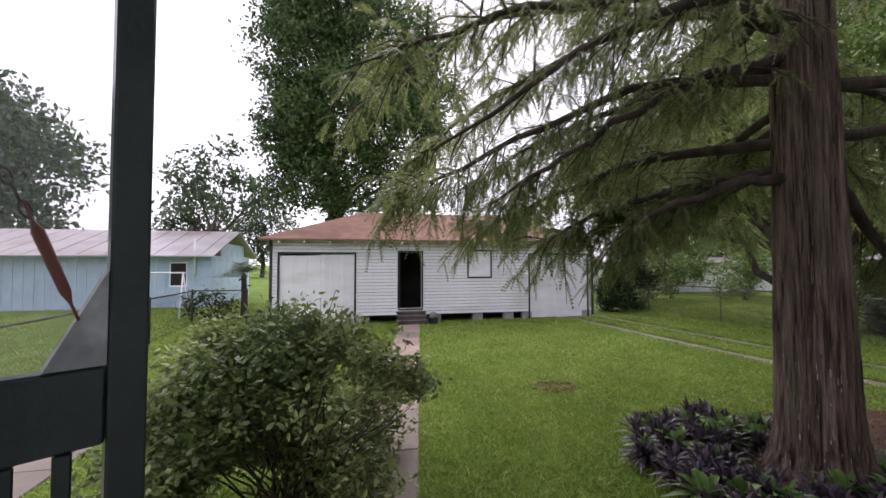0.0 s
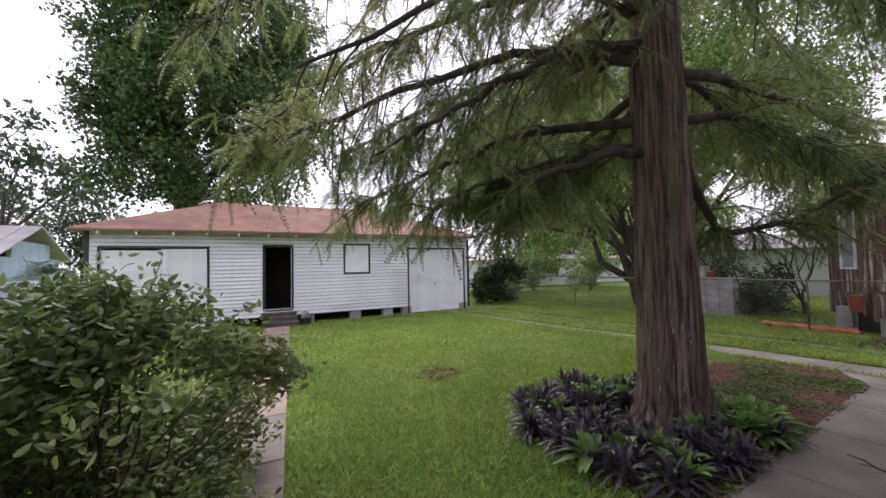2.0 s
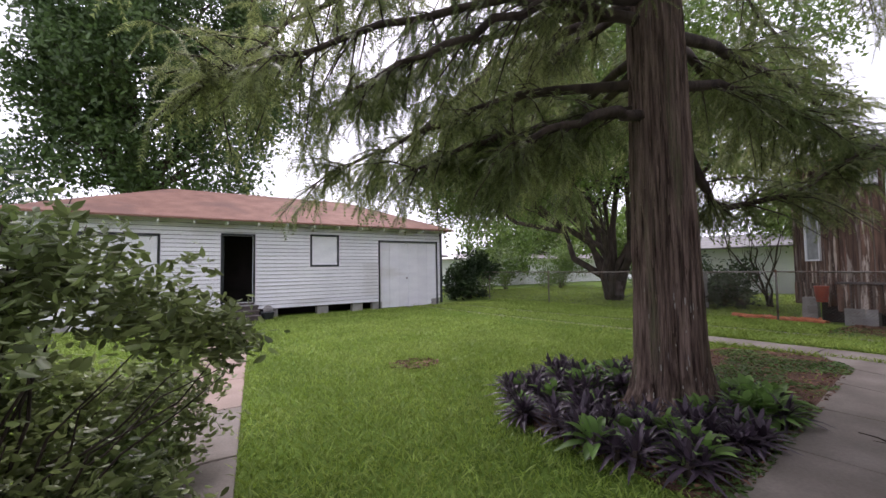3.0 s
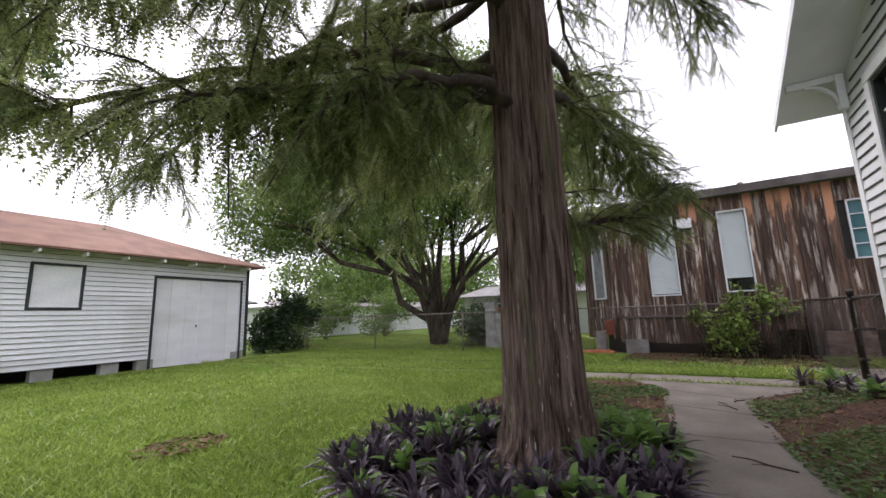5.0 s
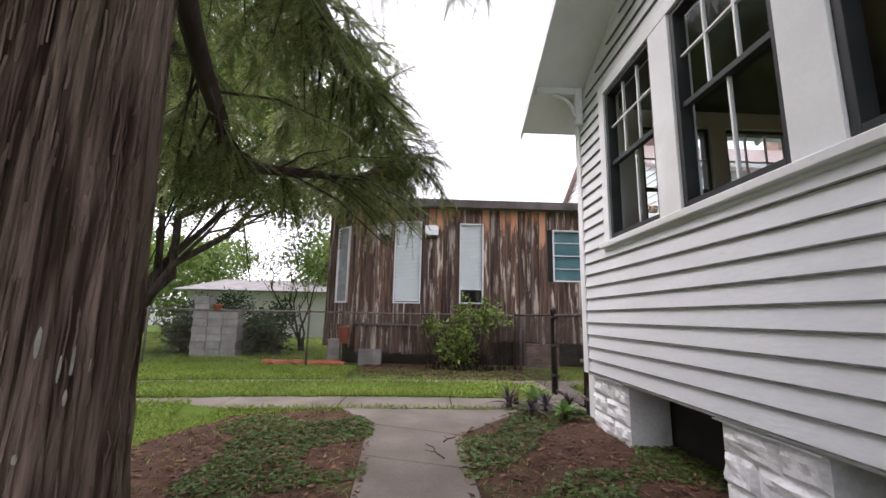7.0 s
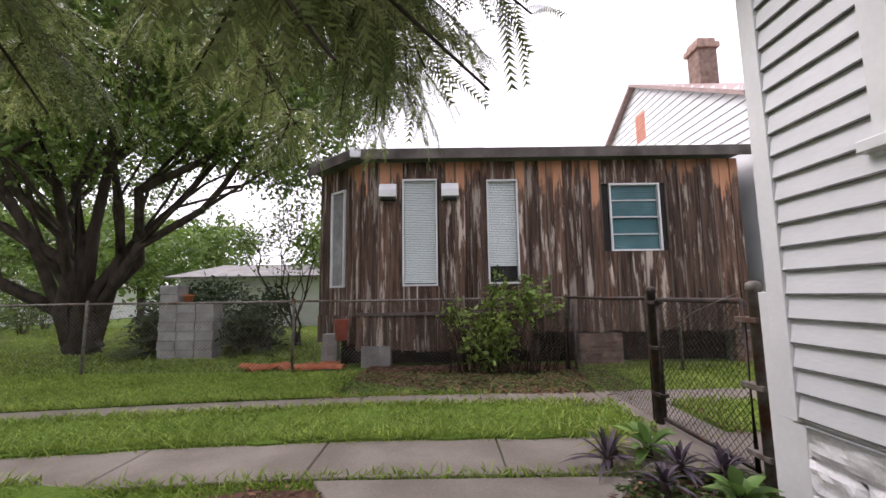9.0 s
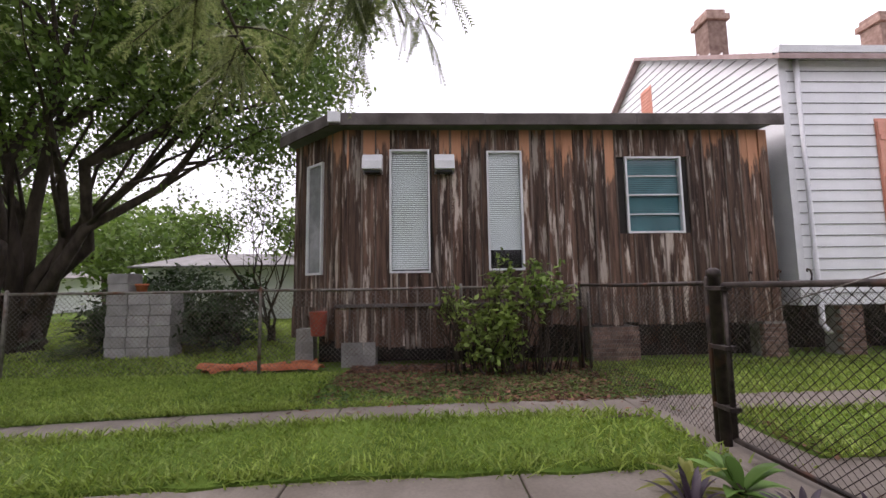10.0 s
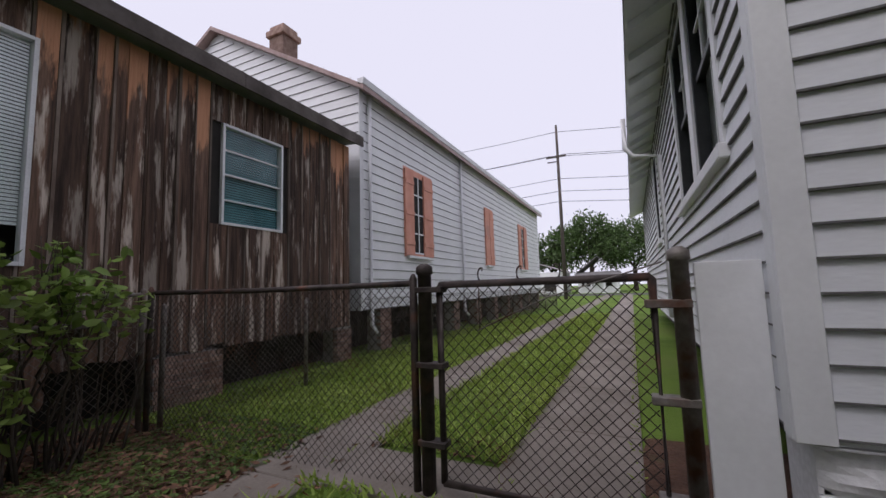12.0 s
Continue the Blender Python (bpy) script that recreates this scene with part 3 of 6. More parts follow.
M_STRIP = mat("loose_bark", (0.10, 0.068, 0.052), (0.25, 0.185, 0.15), scale=9, rough=0.95, bump=0.4, per=0.3, island=True, stretch=(1, 1, 0.2))
tagged(bulk("loose_bark", np.array(strip_v), np.array(strip_f), M_STRIP, cypress), kind="stuff")

lichen_v, lichen_f = [], []
for i in range(90):
    a, z = random.uniform(0, 6.283), 0.15 + 1.1 * random.random() ** 1.4
    r = 0.352 - 0.018 * z + 0.16 * math.exp(-z / 0.22)
    o, L, w = len(lichen_v), random.uniform(0.02, 0.08), random.uniform(0.002, 0.0055)
    for k in range(8):
        t = k * math.pi / 4
        aa = a + w * math.cos(t) * (1 + 0.4 * random.random()) / r
        zz = z + L * 0.5 * math.sin(t) * (1 + 0.3 * random.random())
        lichen_v.append((math.cos(aa) * r - 0.012 * z, math.sin(aa) * r, zz))
    lichen_f.append(tuple(range(o, o + 8)))
me = bpy.data.meshes.new("lichen")
me.from_pydata(lichen_v, [], lichen_f)
me.materials.append(mat("pale_lichen", (0.34, 0.33, 0.29), (0.5, 0.49, 0.45), scale=20, rough=0.95, bump=0.5))
lichen = new("lichen", me)
lichen.parent = cypress
tagged(lichen, "pale lichen patches on the bark", kind="stuff")

BOUGHS = [
    [(0, 0, 4.0), (-1.6, 0.5, 4.1), (-3.0, 0.8, 3.4), (-4.2, 1.2, 2.8)],
    [(0, 0, 4.7), (-1.7, -0.1, 4.7), (-3.3, -0.2, 4.2), (-4.6, -0.2, 3.6)],
    [(0, 0, 3.4), (-1.2, 1.2, 3.4), (-2.0, 2.1, 3.0), (-2.8, 3.0, 2.55)],
    [(0, 0, 4.3), (-1.3, 0.1, 4.0), (-2.4, 0.3, 3.3), (-3.3, 0.5, 2.7)],
    [(0.1, 0, 3.2), (0.4, 0, 2.85), (0.7, -0.04, 2.45), (0.9, -0.06, 2.12), (1.35, -0.3, 2.12), (1.8, -0.6, 2.3), (2.2, -0.8, 2.5), (2.6, -1.2, 2.85)],
    [(0, 0, 4.0), (1.6, -0.2, 4.1), (3.4, -0.5, 3.75), (5.0, -0.9, 3.3)],
    [(0, 0, 4.1), (1.7, 0.3, 4.1), (3.5, 0.4, 3.7), (5.2, 0.4, 3.2)],
    [(0, 0, 4.6), (-1.5, -0.4, 4.5), (-2.9, -0.3, 3.8), (-4.0, -0.2, 3.0)],
    [(0, 0, 5.0), (-1.6, 1.0, 4.9), (-3.0, 1.7, 4.2), (-4.0, 2.3, 3.4)],
    [(0, 0, 3.6), (1.5, 0.9, 3.7), (3.0, 1.4, 3.4), (4.2, 1.9, 3.1)],
    [(0, 0, 4.4), (-0.6, 1.7, 4.3), (-1.0, 3.2, 3.7), (-1.2, 4.4, 3.0)],
    [(0, 0, 3.9), (0.7, 1.6, 3.8), (1.3, 3.0, 3.4), (1.6, 4.0, 2.9)],
    [(0, 0, 3.0), (-0.8, 0.1, 2.95), (-1.5, 0.3, 2.7), (-2.0, 0.5, 2.35)],
    [(0, 0, 3.1), (-0.9, 0.7, 3.0), (-1.7, 1.0, 2.75), (-2.4, 1.15, 2.4)],
    [(0, 0, 4.2), (-1.0, 0.9, 4.2), (-2.0, 1.9, 3.9), (-2.9, 2.6, 3.3)],
    [(0, 0, 4.5), (0.3, 1.5, 4.5), (0.3, 3.0, 4.1), (0.4, 4.2, 3.5)],
    [(0, 0, 3.4), (1.2, -0.2, 3.6), (2.4, -0.7, 3.2), (3.3, -1.15, 2.8)],
    [(0, 0, 3.8), (1.0, 1.6, 3.7), (2.2, 2.8, 3.2), (3.2, 3.8, 2.7)],
    [(0, 0, 5.2), (0.8, 1.8, 5.1), (1.6, 3.2, 4.5), (2.2, 4.4, 3.8)],
]
LOW = len(BOUGHS)
for i in range(34):
    z = 4.3 + 7.2 * (i / 34)
    a = i * 2.399 + 0.5
    L = (4.6 - 0.28 * (z - 4.3)) * random.uniform(0.8, 1.1)
    if math.sin(a) < -0.3 and z < 8:
        L *= 0.42
    BOUGHS.append([(0, 0, z), (math.cos(a) * L * 0.35, math.sin(a) * L * 0.35, z + 0.35), (math.cos(a + 0.1) * L * 0.7, math.sin(a + 0.1) * L * 0.7, z + 0.05), (math.cos(a) * L, math.sin(a) * L, z - 0.75)])


def along(pts, t):
    f = t * (len(pts) - 1)
    i = min(int(f), len(pts) - 2)
    return Vector(pts[i]).lerp(Vector(pts[i + 1]), f - i)


fr_base, fr_dir, fr_len = [], [], []
for li, limb in enumerate(BOUGHS):
    bm = bmesh.new()
    z0 = limb[0][2]
    smooth = [along(limb, k / 14) for k in range(15)]
    smooth = [smooth[0]] + [(smooth[k - 1] + smooth[k] * 2 + smooth[k + 1]) / 4 + Vector((random.uniform(-0.04, 0.04), random.uniform(-0.04, 0.04), random.uniform(-0.03, 0.03))) for k in range(1, 14)] + [smooth[14]]
    near = li < LOW
    r0 = 0.07 if near else 0.06
    tube(bm, smooth, [r0 * (1 - 0.86 * k / 14) for k in range(15)], 8, rough=0.2)
    count = 66 if near else (44 if z0 < 6.5 else 34)
    knots = [0.2 + 0.8 * (k + random.random()) / 11 for k in range(11)]
    for k in range(count):
        t = min(0.995, max(0.18, random.choice(knots) + random.gauss(0, 0.022)))
        p = along(smooth, t)
        d = (along(smooth, min(t + 0.05, 1)) - along(smooth, t - 0.05)).normalized()
        sidev = d.cross(Vector((0, 0, 1))).normalized() * random.choice((-1, 1))
        way = (sidev * random.uniform(0.1, 1.1) + d * random.uniform(0.0, 0.9) + Vector((0, 0, random.uniform(-0.75, 0.55)))).normalized()
        L = random.uniform(0.22, 0.85) * (1.15 - 0.35 * t)
        tip = p + way * L + Vector((0, 0, -0.3 * L))
        if TY + tip.y < 4.3 and TX + tip.x < 4.0 and tip.z < 3.5:
            continue
        if TY + tip.y < (2.1 if TX + tip.x > 6 and tip.z < 3.4 else 1.6) and tip.z < 5.6 and TX + tip.x > 3:
            continue
        mid = p.lerp(tip, 0.5) + Vector((0, 0, 0.09 * L))
        tube(bm, [p, mid, tip], [0.011, 0.007, 0.003], 4, caps=False)
        nf = int(L * (34 if near else 28)) + 7
        for q in range(nf):
            s = 0.1 + 0.9 * (q + random.random()) / nf
            pos = p.lerp(mid, s * 2) if s < 0.5 else mid.lerp(tip, s * 2 - 1)
            fd = way * random.uniform(0.2, 0.9) + Vector((random.uniform(-0.9, 0.9), random.uniform(-0.9, 0.9), random.uniform(-0.7, 0.3)))
            fr_base.append(pos)
            fr_dir.append(fd)
            fr_len.append(random.uniform(0.12, 0.25))
    part("limb", bm, M_BARK_DARK, cypress)
fb, fd, fl = np.array(fr_base), unit(np.array(fr_dir)), np.array(fr_len)[:, None]
world_b = fb + (TX, TY, 0)
keep = ~((world_b[:, 1] < 1.6) & (world_b[:, 0] > 3)) | (world_b[:, 2] > 5.6)
keep &= (np.hypot(fb[:, 0], fb[:, 1]) > 0.75) | (world_b[:, 2] > 6.5)
keep &= ~((world_b[:, 2] < 1.95) & (np.hypot(fb[:, 0], fb[:, 1]) < 6.5))
keep &= ~((world_b[:, 0] > 6.0) & (world_b[:, 1] < 2.1) & (world_b[:, 2] < 3.4))
keep &= ~((world_b[:, 0] < 4.0) & (world_b[:, 1] < 4.3) & (world_b[:, 2] < 3.5))
fb, fd, fl = fb[keep], fd[keep], fl[keep]
thin = (fb[:, 0] < -0.6) & (fb[:, 1] < 1.2) & (fb[:, 2] < 4.8) & (fb[:, 2] > 3.0) & (rng.random(len(fb)) < 0.5)
fb, fd, fl = fb[~thin], fd[~thin], fl[~thin]
by_path = (fb[:, 1] < 0.9) & (fb[:, 2] < 5.2)


def frond_mesh(label, pick, pairs, reach, wide):
    """Feathered fronds: pairs of narrow leaflets along a drooping rib."""
    base, way, size = fb[pick], fd[pick], fl[pick]
    side_v = unit(np.cross(way, rng.normal(size=(len(base), 3)) * 0.5 + (0, 0, 1.0)))
    verts = []
    for k in range(pairs):
        s = (k + 0.6) / pairs
        root = base + way * size * s + np.array((0, 0, -0.45)) * size * s * s
        for sg in (-1, 1):
            ln = size * reach * (1.1 - 0.75 * abs(s - 0.4))
            tipv = root + (side_v * sg * 0.85 + way * 0.6 + np.array((0, 0, -0.3))) * ln
            wv = (way + np.array((0, 0, -0.9)) * s) * size * wide
            verts.append(np.stack([root - wv, root + wv, tipv], 1))
    V = np.stack(verts, 1).reshape(-1, 3)
    tagged(bulk("fronds", V, np.arange(len(V)).reshape(-1, 3), M_CYPRESS, cypress), label)


frond_mesh("feathery yellow-green drooping fronds", ~by_path, 9, 0.17, 0.036)
frond_mesh("feathery fronds hanging low over the path", by_path, 17, 0.16, 0.02)

# trees farther off
broad_tree("shade_tree", "large leafy shade tree standing behind the shed", (-1.5, 27, 0), (5.0, 0.5),
           [(-3.4, 26.5, 15, 2.8, 3.0, 3.2), (-2.2, 27, 19, 3.6, 3.5, 3.2), (1.5, 27, 16, 4.2, 3.5, 3.6), (-3.6, 27, 10.4, 2.4, 2.6, 2.6), (-1.5, 25.5, 11, 3.6, 3, 3), (2.6, 26, 10, 3.2, 3, 2.8), (-2.6, 26, 7, 2.6, 2.4, 1.8), (1, 26, 6.6, 3.4, 2.4, 1.7), (4.4, 27, 13, 2.4, 2.4, 2.6)],
           1, 0.26, 19, 30, 0.33, M_LEAF_DARK)
broad_tree("young_tree", "smaller leafy tree with a loose open crown", (-8.6, 28, 0), (3.2, 0.16), [(-9.6, 28, 7.6, 1.7, 1.5, 1.3), (-7.6, 28, 6.6, 1.6, 1.5, 1.4), (-8.4, 28, 9, 1.1, 1.1, 1.2), (-6.2, 27.5, 6.0, 1.5, 1.3, 1.2), (-10, 28, 5.6, 1.2, 1.2, 0.9)],
           1, 0.3, 16, 20, 0.3, M_LEAF_FAR)
broad_tree("yard_tree", "spreading dark multi-stemmed yard tree behind the wire fence", (15.75, 11.9, 0), (1.0, 0.36),
           [(13.9, 9.6, 6.6, 3.0, 2.8, 2.0), (17.2, 8.6, 7.2, 3.0, 2.8, 2.2), (13.2, 14.1, 6.4, 3.2, 3.2, 2.0), (18.2, 14.1, 6.8, 3.2, 3.2, 2.2), (15.2, 11.9, 9.6, 3.8, 3.8, 2.4), (14.7, 17.1, 6.0, 3, 3, 2.0), (13.0, 11.4, 4.9, 1.8, 2.4, 1.0), (15.7, 6.8, 5.6, 2.0, 1.9, 1.5), (19.2, 18.6, 6.5, 3.2, 3.2, 2.2), (11.9, 17.6, 5.4, 2.2, 2.4, 1.7), (13.7, 19.6, 7.0, 3, 3, 2.4), (15.4, 6.6, 8.2, 2.4, 2.2, 1.8), (17.5, 11, 11.4, 3.2, 3.2, 1.8), (14.0, 15.5, 9.2, 3.2, 3.2, 2.2)],
           7, 0.15, 42, 24, 0.26, M_LEAF_MID)
broad_tree("thin_tree", "slender many-stemmed small tree beside the cottage", (16.6, 6.9, 0), (0.4, 0.09), [(16.4, 7.4, 2.6, 0.9, 1.0, 0.8), (17, 6.6, 3.3, 1.0, 1.0, 0.8), (16.2, 8.3, 3.2, 1.0, 1.0, 0.8), (16.8, 7.5, 4.0, 1.1, 1.2, 0.7), (15.9, 6.6, 2.2, 0.6, 0.6, 0.6)],
           5, 0.10, 60, 16, 0.16, M_LEAF_MID)
for k, (x, y, s) in enumerate(((-38, 44, 1.25), (-29, 40, 1.0), (-47, 40, 1.3), (-56, 52, 1.4), (-21, 60, 0.7), (-14, 66, 0.7))):
    broad_tree("far_tree", "tall hazy tree line beyond the neighbouring yards", (x, y, 0), (5 * s, 0.5 * s), [(x - 3 * s, y, 9 * s, 4 * s, 3.4 * s, 3.4 * s), (x + 3 * s, y, 10 * s, 4 * s, 3.4 * s, 3.6 * s), (x, y, 14 * s, 3.8 * s, 3.4 * s, 3.2 * s), (x + 1, y - 1, 5.5 * s, 5 * s, 3 * s, 2.4 * s)],
               1, 0.55, 4.5, 20, 0.6, M_LEAF_FAR)["group"] = "trees beyond the yards"
for k, (x, y, s) in enumerate(((23, 27, 0.55), (31, 30, 0.7), (27, 19, 0.5), (35, 20, 0.65), (30, 9, 0.6), (13, 36, 0.6), (40, 33, 0.9), (29, 3, 0.5))):
    broad_tree("garden_tree", "light green leafy tree in the yard behind", (x, y, 0), (4 * s, 0.4 * s), [(x - 3 * s, y, 7 * s, 4 * s, 3.4 * s, 3 * s), (x + 3 * s, y, 8 * s, 4 * s, 3.4 * s, 3 * s), (x, y - 1, 4 * s, 4.4 * s, 3 * s, 2 * s)],
               1, 0.34, 16, 20, 0.4, M_LEAF_MID)["group"] = "garden trees"
for k, (x, y, s) in enumerate(((14, -62, 0.95), (19.5, -60, 0.7), (8.0, -66, 0.9))):
    broad_tree("street_tree", "round dark street tree beyond the drive", (x, y, 0), (4 * s, 0.4 * s), [(x - 3 * s, y, 7 * s, 3.6 * s, 3.4 * s, 3 * s), (x + 3 * s, y, 8 * s, 3.6 * s, 3.4 * s, 3 * s), (x, y, 10 * s, 3.4 * s, 3 * s, 2.6 * s)],
               1, 0.5, 7, 20, 0.5, M_LEAF_DARK)["group"] = "street trees"


M_HEDGE = leaf_mat("dark_hedge_leaves", (0.022, 0.045, 0.014), (0.05, 0.085, 0.028), rough=0.65, through=0.2)


def shrub(name, label, base, blobs, leaf, dens, per, spread, leafmat, stems=14, category="shrub", aspect=0.45, shell=0.5, clear=None, droop=0.0, stem_r=0.012, foot=0.0):
    ob = thing(name, label, category, at=base)
    b = Vector(base)
    bm = bmesh.new()
    for i in range(stems):
        bl = blobs[i % len(blobs)]
        e = Vector((bl[0] + random.uniform(-0.7, 0.7) * bl[3], bl[1] + random.uniform(-0.7, 0.7) * bl[4], bl[2] + random.uniform(-0.2, 0.8) * bl[5])) - b
        s = Vector((random.uniform(-0.15, 0.15) + foot * (bl[0] - b.x), random.uniform(-0.15, 0.15) + foot * (bl[1] - b.y), -0.02))
        tube(bm, curve_pts(s, e, 0.03, 6), [stem_r * (1 - 0.75 * k / 5) for k in range(6)], 5)
    part("branching", bm, M_BARK_DARK, ob)
    pts = tufts([(x - b.x, y - b.y, z - b.z, rx, ry, rz) for x, y, z, rx, ry, rz in blobs], dens, per, spread, shell)
    w = pts + np.array(base)
    ok = w[:, 2] > 0.03
    if clear is not None:
        for cx, cy, cr in clear:
            ok &= np.hypot(w[:, 0] - cx, w[:, 1] - cy) > cr
    leaf_mesh("leaves", pts[ok], leaf, aspect, leafmat, ob, droop=droop, up=1.2)
    return ob


CLEAR = [(0.1, 1.5, 1.0), (0.2, 1.8, 1.0), (0.45, 2.3, 0.9), (0.75, 2.8, 0.9), (1.25, 3.03, 0.8)]
shrub("garden_shrub", "rounded glossy-leaved green shrub beside the walk", (-0.5, 4.6, 0),
      [(-0.5, 4.6, 1.0, 1.05, 0.85, 0.66), (-1.25, 4.6, 0.65, 0.6, 0.7, 0.5), (0.15, 4.75, 0.65, 0.62, 0.8, 0.55), (-0.5, 4.0, 0.6, 0.9, 0.5, 0.52), (-0.3, 4.4, 1.45, 0.34, 0.34, 0.3), (-0.95, 4.6, 1.35, 0.36, 0.34, 0.28), (0.3, 4.5, 0.95, 0.4, 0.4, 0.36), (-0.6, 4.9, 1.6, 0.22, 0.22, 0.2), (0.3, 5.4, 0.5, 0.4, 0.5, 0.4), (-0.15, 4.9, 1.75, 0.1, 0.1, 0.2)],
      0.064, 2000, 21, 0.06, M_BUSH, stems=44, clear=CLEAR, aspect=0.5, shell=0.35)
shrub("fence_shrub", "leggy yellow-green shrub climbing the wire fence", (12.45, 1.9, 0),
      [(12.4, 2.75, 1.25, 0.22, 0.24, 0.45), (12.4, 2.4, 0.6, 0.24, 0.3, 0.55), (12.4, 2.0, 1.1, 0.3, 0.34, 0.48), (12.36, 1.9, 0.45, 0.32, 0.36, 0.45), (12.33, 1.4, 0.55, 0.32, 0.32, 0.55), (12.38, 1.4, 1.15, 0.28, 0.3, 0.4), (12.45, 1.0, 0.8, 0.22, 0.24, 0.38), (12.42, 2.15, 1.55, 0.16, 0.24, 0.2), (12.4, 2.95, 1.55, 0.12, 0.14, 0.18), (12.42, 1.55, 1.6, 0.12, 0.16, 0.16)],
      0.10, 1300, 8, 0.06, leaf_mat("yellow_green_leaves", (0.16, 0.25, 0.05), (0.30, 0.39, 0.10), per=0.5), stems=70, aspect=0.6, stem_r=0.012, shell=0.25, foot=0.8)
shrub("dark_bush", "dense dark bush beside the shed", (12.0, 17.0, 0), [(11.4, 16.9, 0.8, 0.9, 0.8, 0.8), (12.6, 17, 1.0, 1.0, 0.9, 1.0), (12.0, 17.3, 1.5, 0.9, 0.8, 0.7)], 0.18, 260, 16, 0.12, M_HEDGE)
for x, y, s in ((15.0, 19.5, 1.0), (18.0, 21.0, 1.15), (21.5, 19.5, 1.0), (25, 22, 1.2), (10.3, 24, 1.2)):
    shrub("flowering_bush", "pale green leafy bush at the back of the yard", (x, y, 0), [(x - 0.8 * s, y, 1.1 * s, 1.2 * s, 1.1 * s, 1.0 * s), (x + 0.9 * s, y, 1.2 * s, 1.2 * s, 1.1 * s, 1.1 * s), (x, y, 1.9 * s, 1.1 * s, 1.0 * s, 0.7 * s)], 0.16, 80, 14, 0.14, M_LEAF_MID)["group"] = "bushes at the back"
for x, y, s in ((26, 10.5, 1.0), (29, 13.5, 1.1), (-5.0, 17.6, 0.7), (18.5, 8.6, 0.8), (15.9, 7.5, 0.75), (16.6, 9.8, 0.9), (20, 11, 1.0), (23, 14, 1.0)):
    shrub("hedge_bush", "dark leafy bush along a yard edge", (x, y, 0), [(x - 0.7 * s, y, 0.8 * s, 1.1 * s, 0.9 * s, 0.8 * s), (x + 0.7 * s, y, 1.0 * s, 1.0 * s, 0.9 * s, 0.9 * s)], 0.16, 150, 14, 0.14, M_HEDGE)["group"] = "bushes along the yards"


def fan_plant(name, label, base, n, length, width, material, rise=0.9, arch=0.6, category="plant", leaflets=0):
    """Leaves that arch out of one crown; with leaflets each becomes a feathered palm frond."""
    ob = thing(name, label, category, at=base)
    vs, fs = [], []
    for i in range(n):
        a = i * 2.399 + random.uniform(-0.3, 0.3)
        el = random.uniform(0.15, rise)
        L = length * random.uniform(0.7, 1.1)
        pts = []
        for k in range(8):
            t = k / 7
            hor, ver = L * t * math.cos(el), L * (t * math.sin(el) - arch * t * t * 0.7)
            pts.append(Vector((math.cos(a) * hor, math.sin(a) * hor, max(0.02, ver + 0.05))))
        s = Vector((-math.sin(a), math.cos(a), 0))
        if not leaflets:
            o = len(vs)
            for k, p in enumerate(pts):
                w = width * math.sin(math.pi * (0.12 + 0.86 * k / 7))
                vs += [p - s * w + Vector((0, 0, w * 0.4)), p, p + s * w + Vector((0, 0, w * 0.4))]
            for k in range(7):
                for j in (0, 1):
                    fs.append((o + 3 * k + j, o + 3 * k + j + 1, o + 3 * k + j + 4, o + 3 * k + j + 3))
        else:
            for k in range(leaflets):
                t = 0.15 + 0.85 * k / leaflets
                p = along(pts, t)
                d = (along(pts, min(1, t + 0.05)) - along(pts, t - 0.05)).normalized()
                ll = width * (1.15 - 0.8 * abs(t - 0.45))
                for sg in (-1, 1):
                    o = len(vs)
                    q = p + (s * sg * 0.85 + d * 0.5) * ll
                    vs += [p - d * 0.012, p + d * 0.012, q + d * 0.004, q - d * 0.004]
                    fs.append((o, o + 1, o + 2, o + 3))
    bulk("leaves", np.array(vs), np.array(fs), material, ob)
    bm = bmesh.new()
    tube(bm, [(0, 0, -0.02), (0, 0, 0.08), (0, 0, 0.1 + 0.05 * length)], [0.06 * length + 0.02, 0.05 * length + 0.015, 0.01], 8)
    part("crown_base", bm, M_BARK_DARK, ob)
    return ob


for p, L in (((15.6, 9.95, 0.0), 1.9), ((15.9, 8.0, 0.0), 1.9), ((12.9, 18.6, 0.0), 1.4), ((18.2, 10.2, 0), 1.8)):
    fan_plant("sago_palm", "dark green feathery sago palm by the block pillar", p, 60, L, 0.26, M_HEDGE, rise=1.45, arch=0.75, leaflets=30)["group"] = "sago palms"
palm = fan_plant("palm", "pale fan palm standing behind the shed corner", (-4.3, 18.0, 1.6), 26, 1.6, 0.3, M_LEAF_FAR, rise=1.2, arch=1.0, leaflets=22)
bm = bmesh.new()
tube(bm, [(0.05, 0, -1.65), (0.02, 0, -0.8), (0, 0, 0.05)], [0.16, 0.11, 0.1], 10, rough=0.3)
part("trunk", bm, M_BARK_DARK, palm)

# purple bedding plants round the trunk
bedding = []
random.seed(11)
for i in range(210):
    a = random.uniform(0, 2 * math.pi)
    r = random.uniform(0.5, 1.45)
    x, y = TX - 0.4 + math.cos(a) * r * 0.95, TY + 0.1 + math.sin(a) * r * 0.98
    if y < 3.2 or math.hypot(x - TX, y - TY) < 0.46 or x > TX + 0.75:
        continue
    bedding.append((x, y))
proto = [fan_plant("purple_plant", "low purple-leaved bedding plant under the cypress", (0, 0, 0), 24, L, 0.017, M_PURPLE, rise=1.35, arch=0.55) for L in (0.24, 0.3, 0.37)]
M_BEDGREEN = leaf_mat("green_bedding_leaves", (0.12, 0.23, 0.05), (0.22, 0.36, 0.10), rough=0.4, per=0.4)
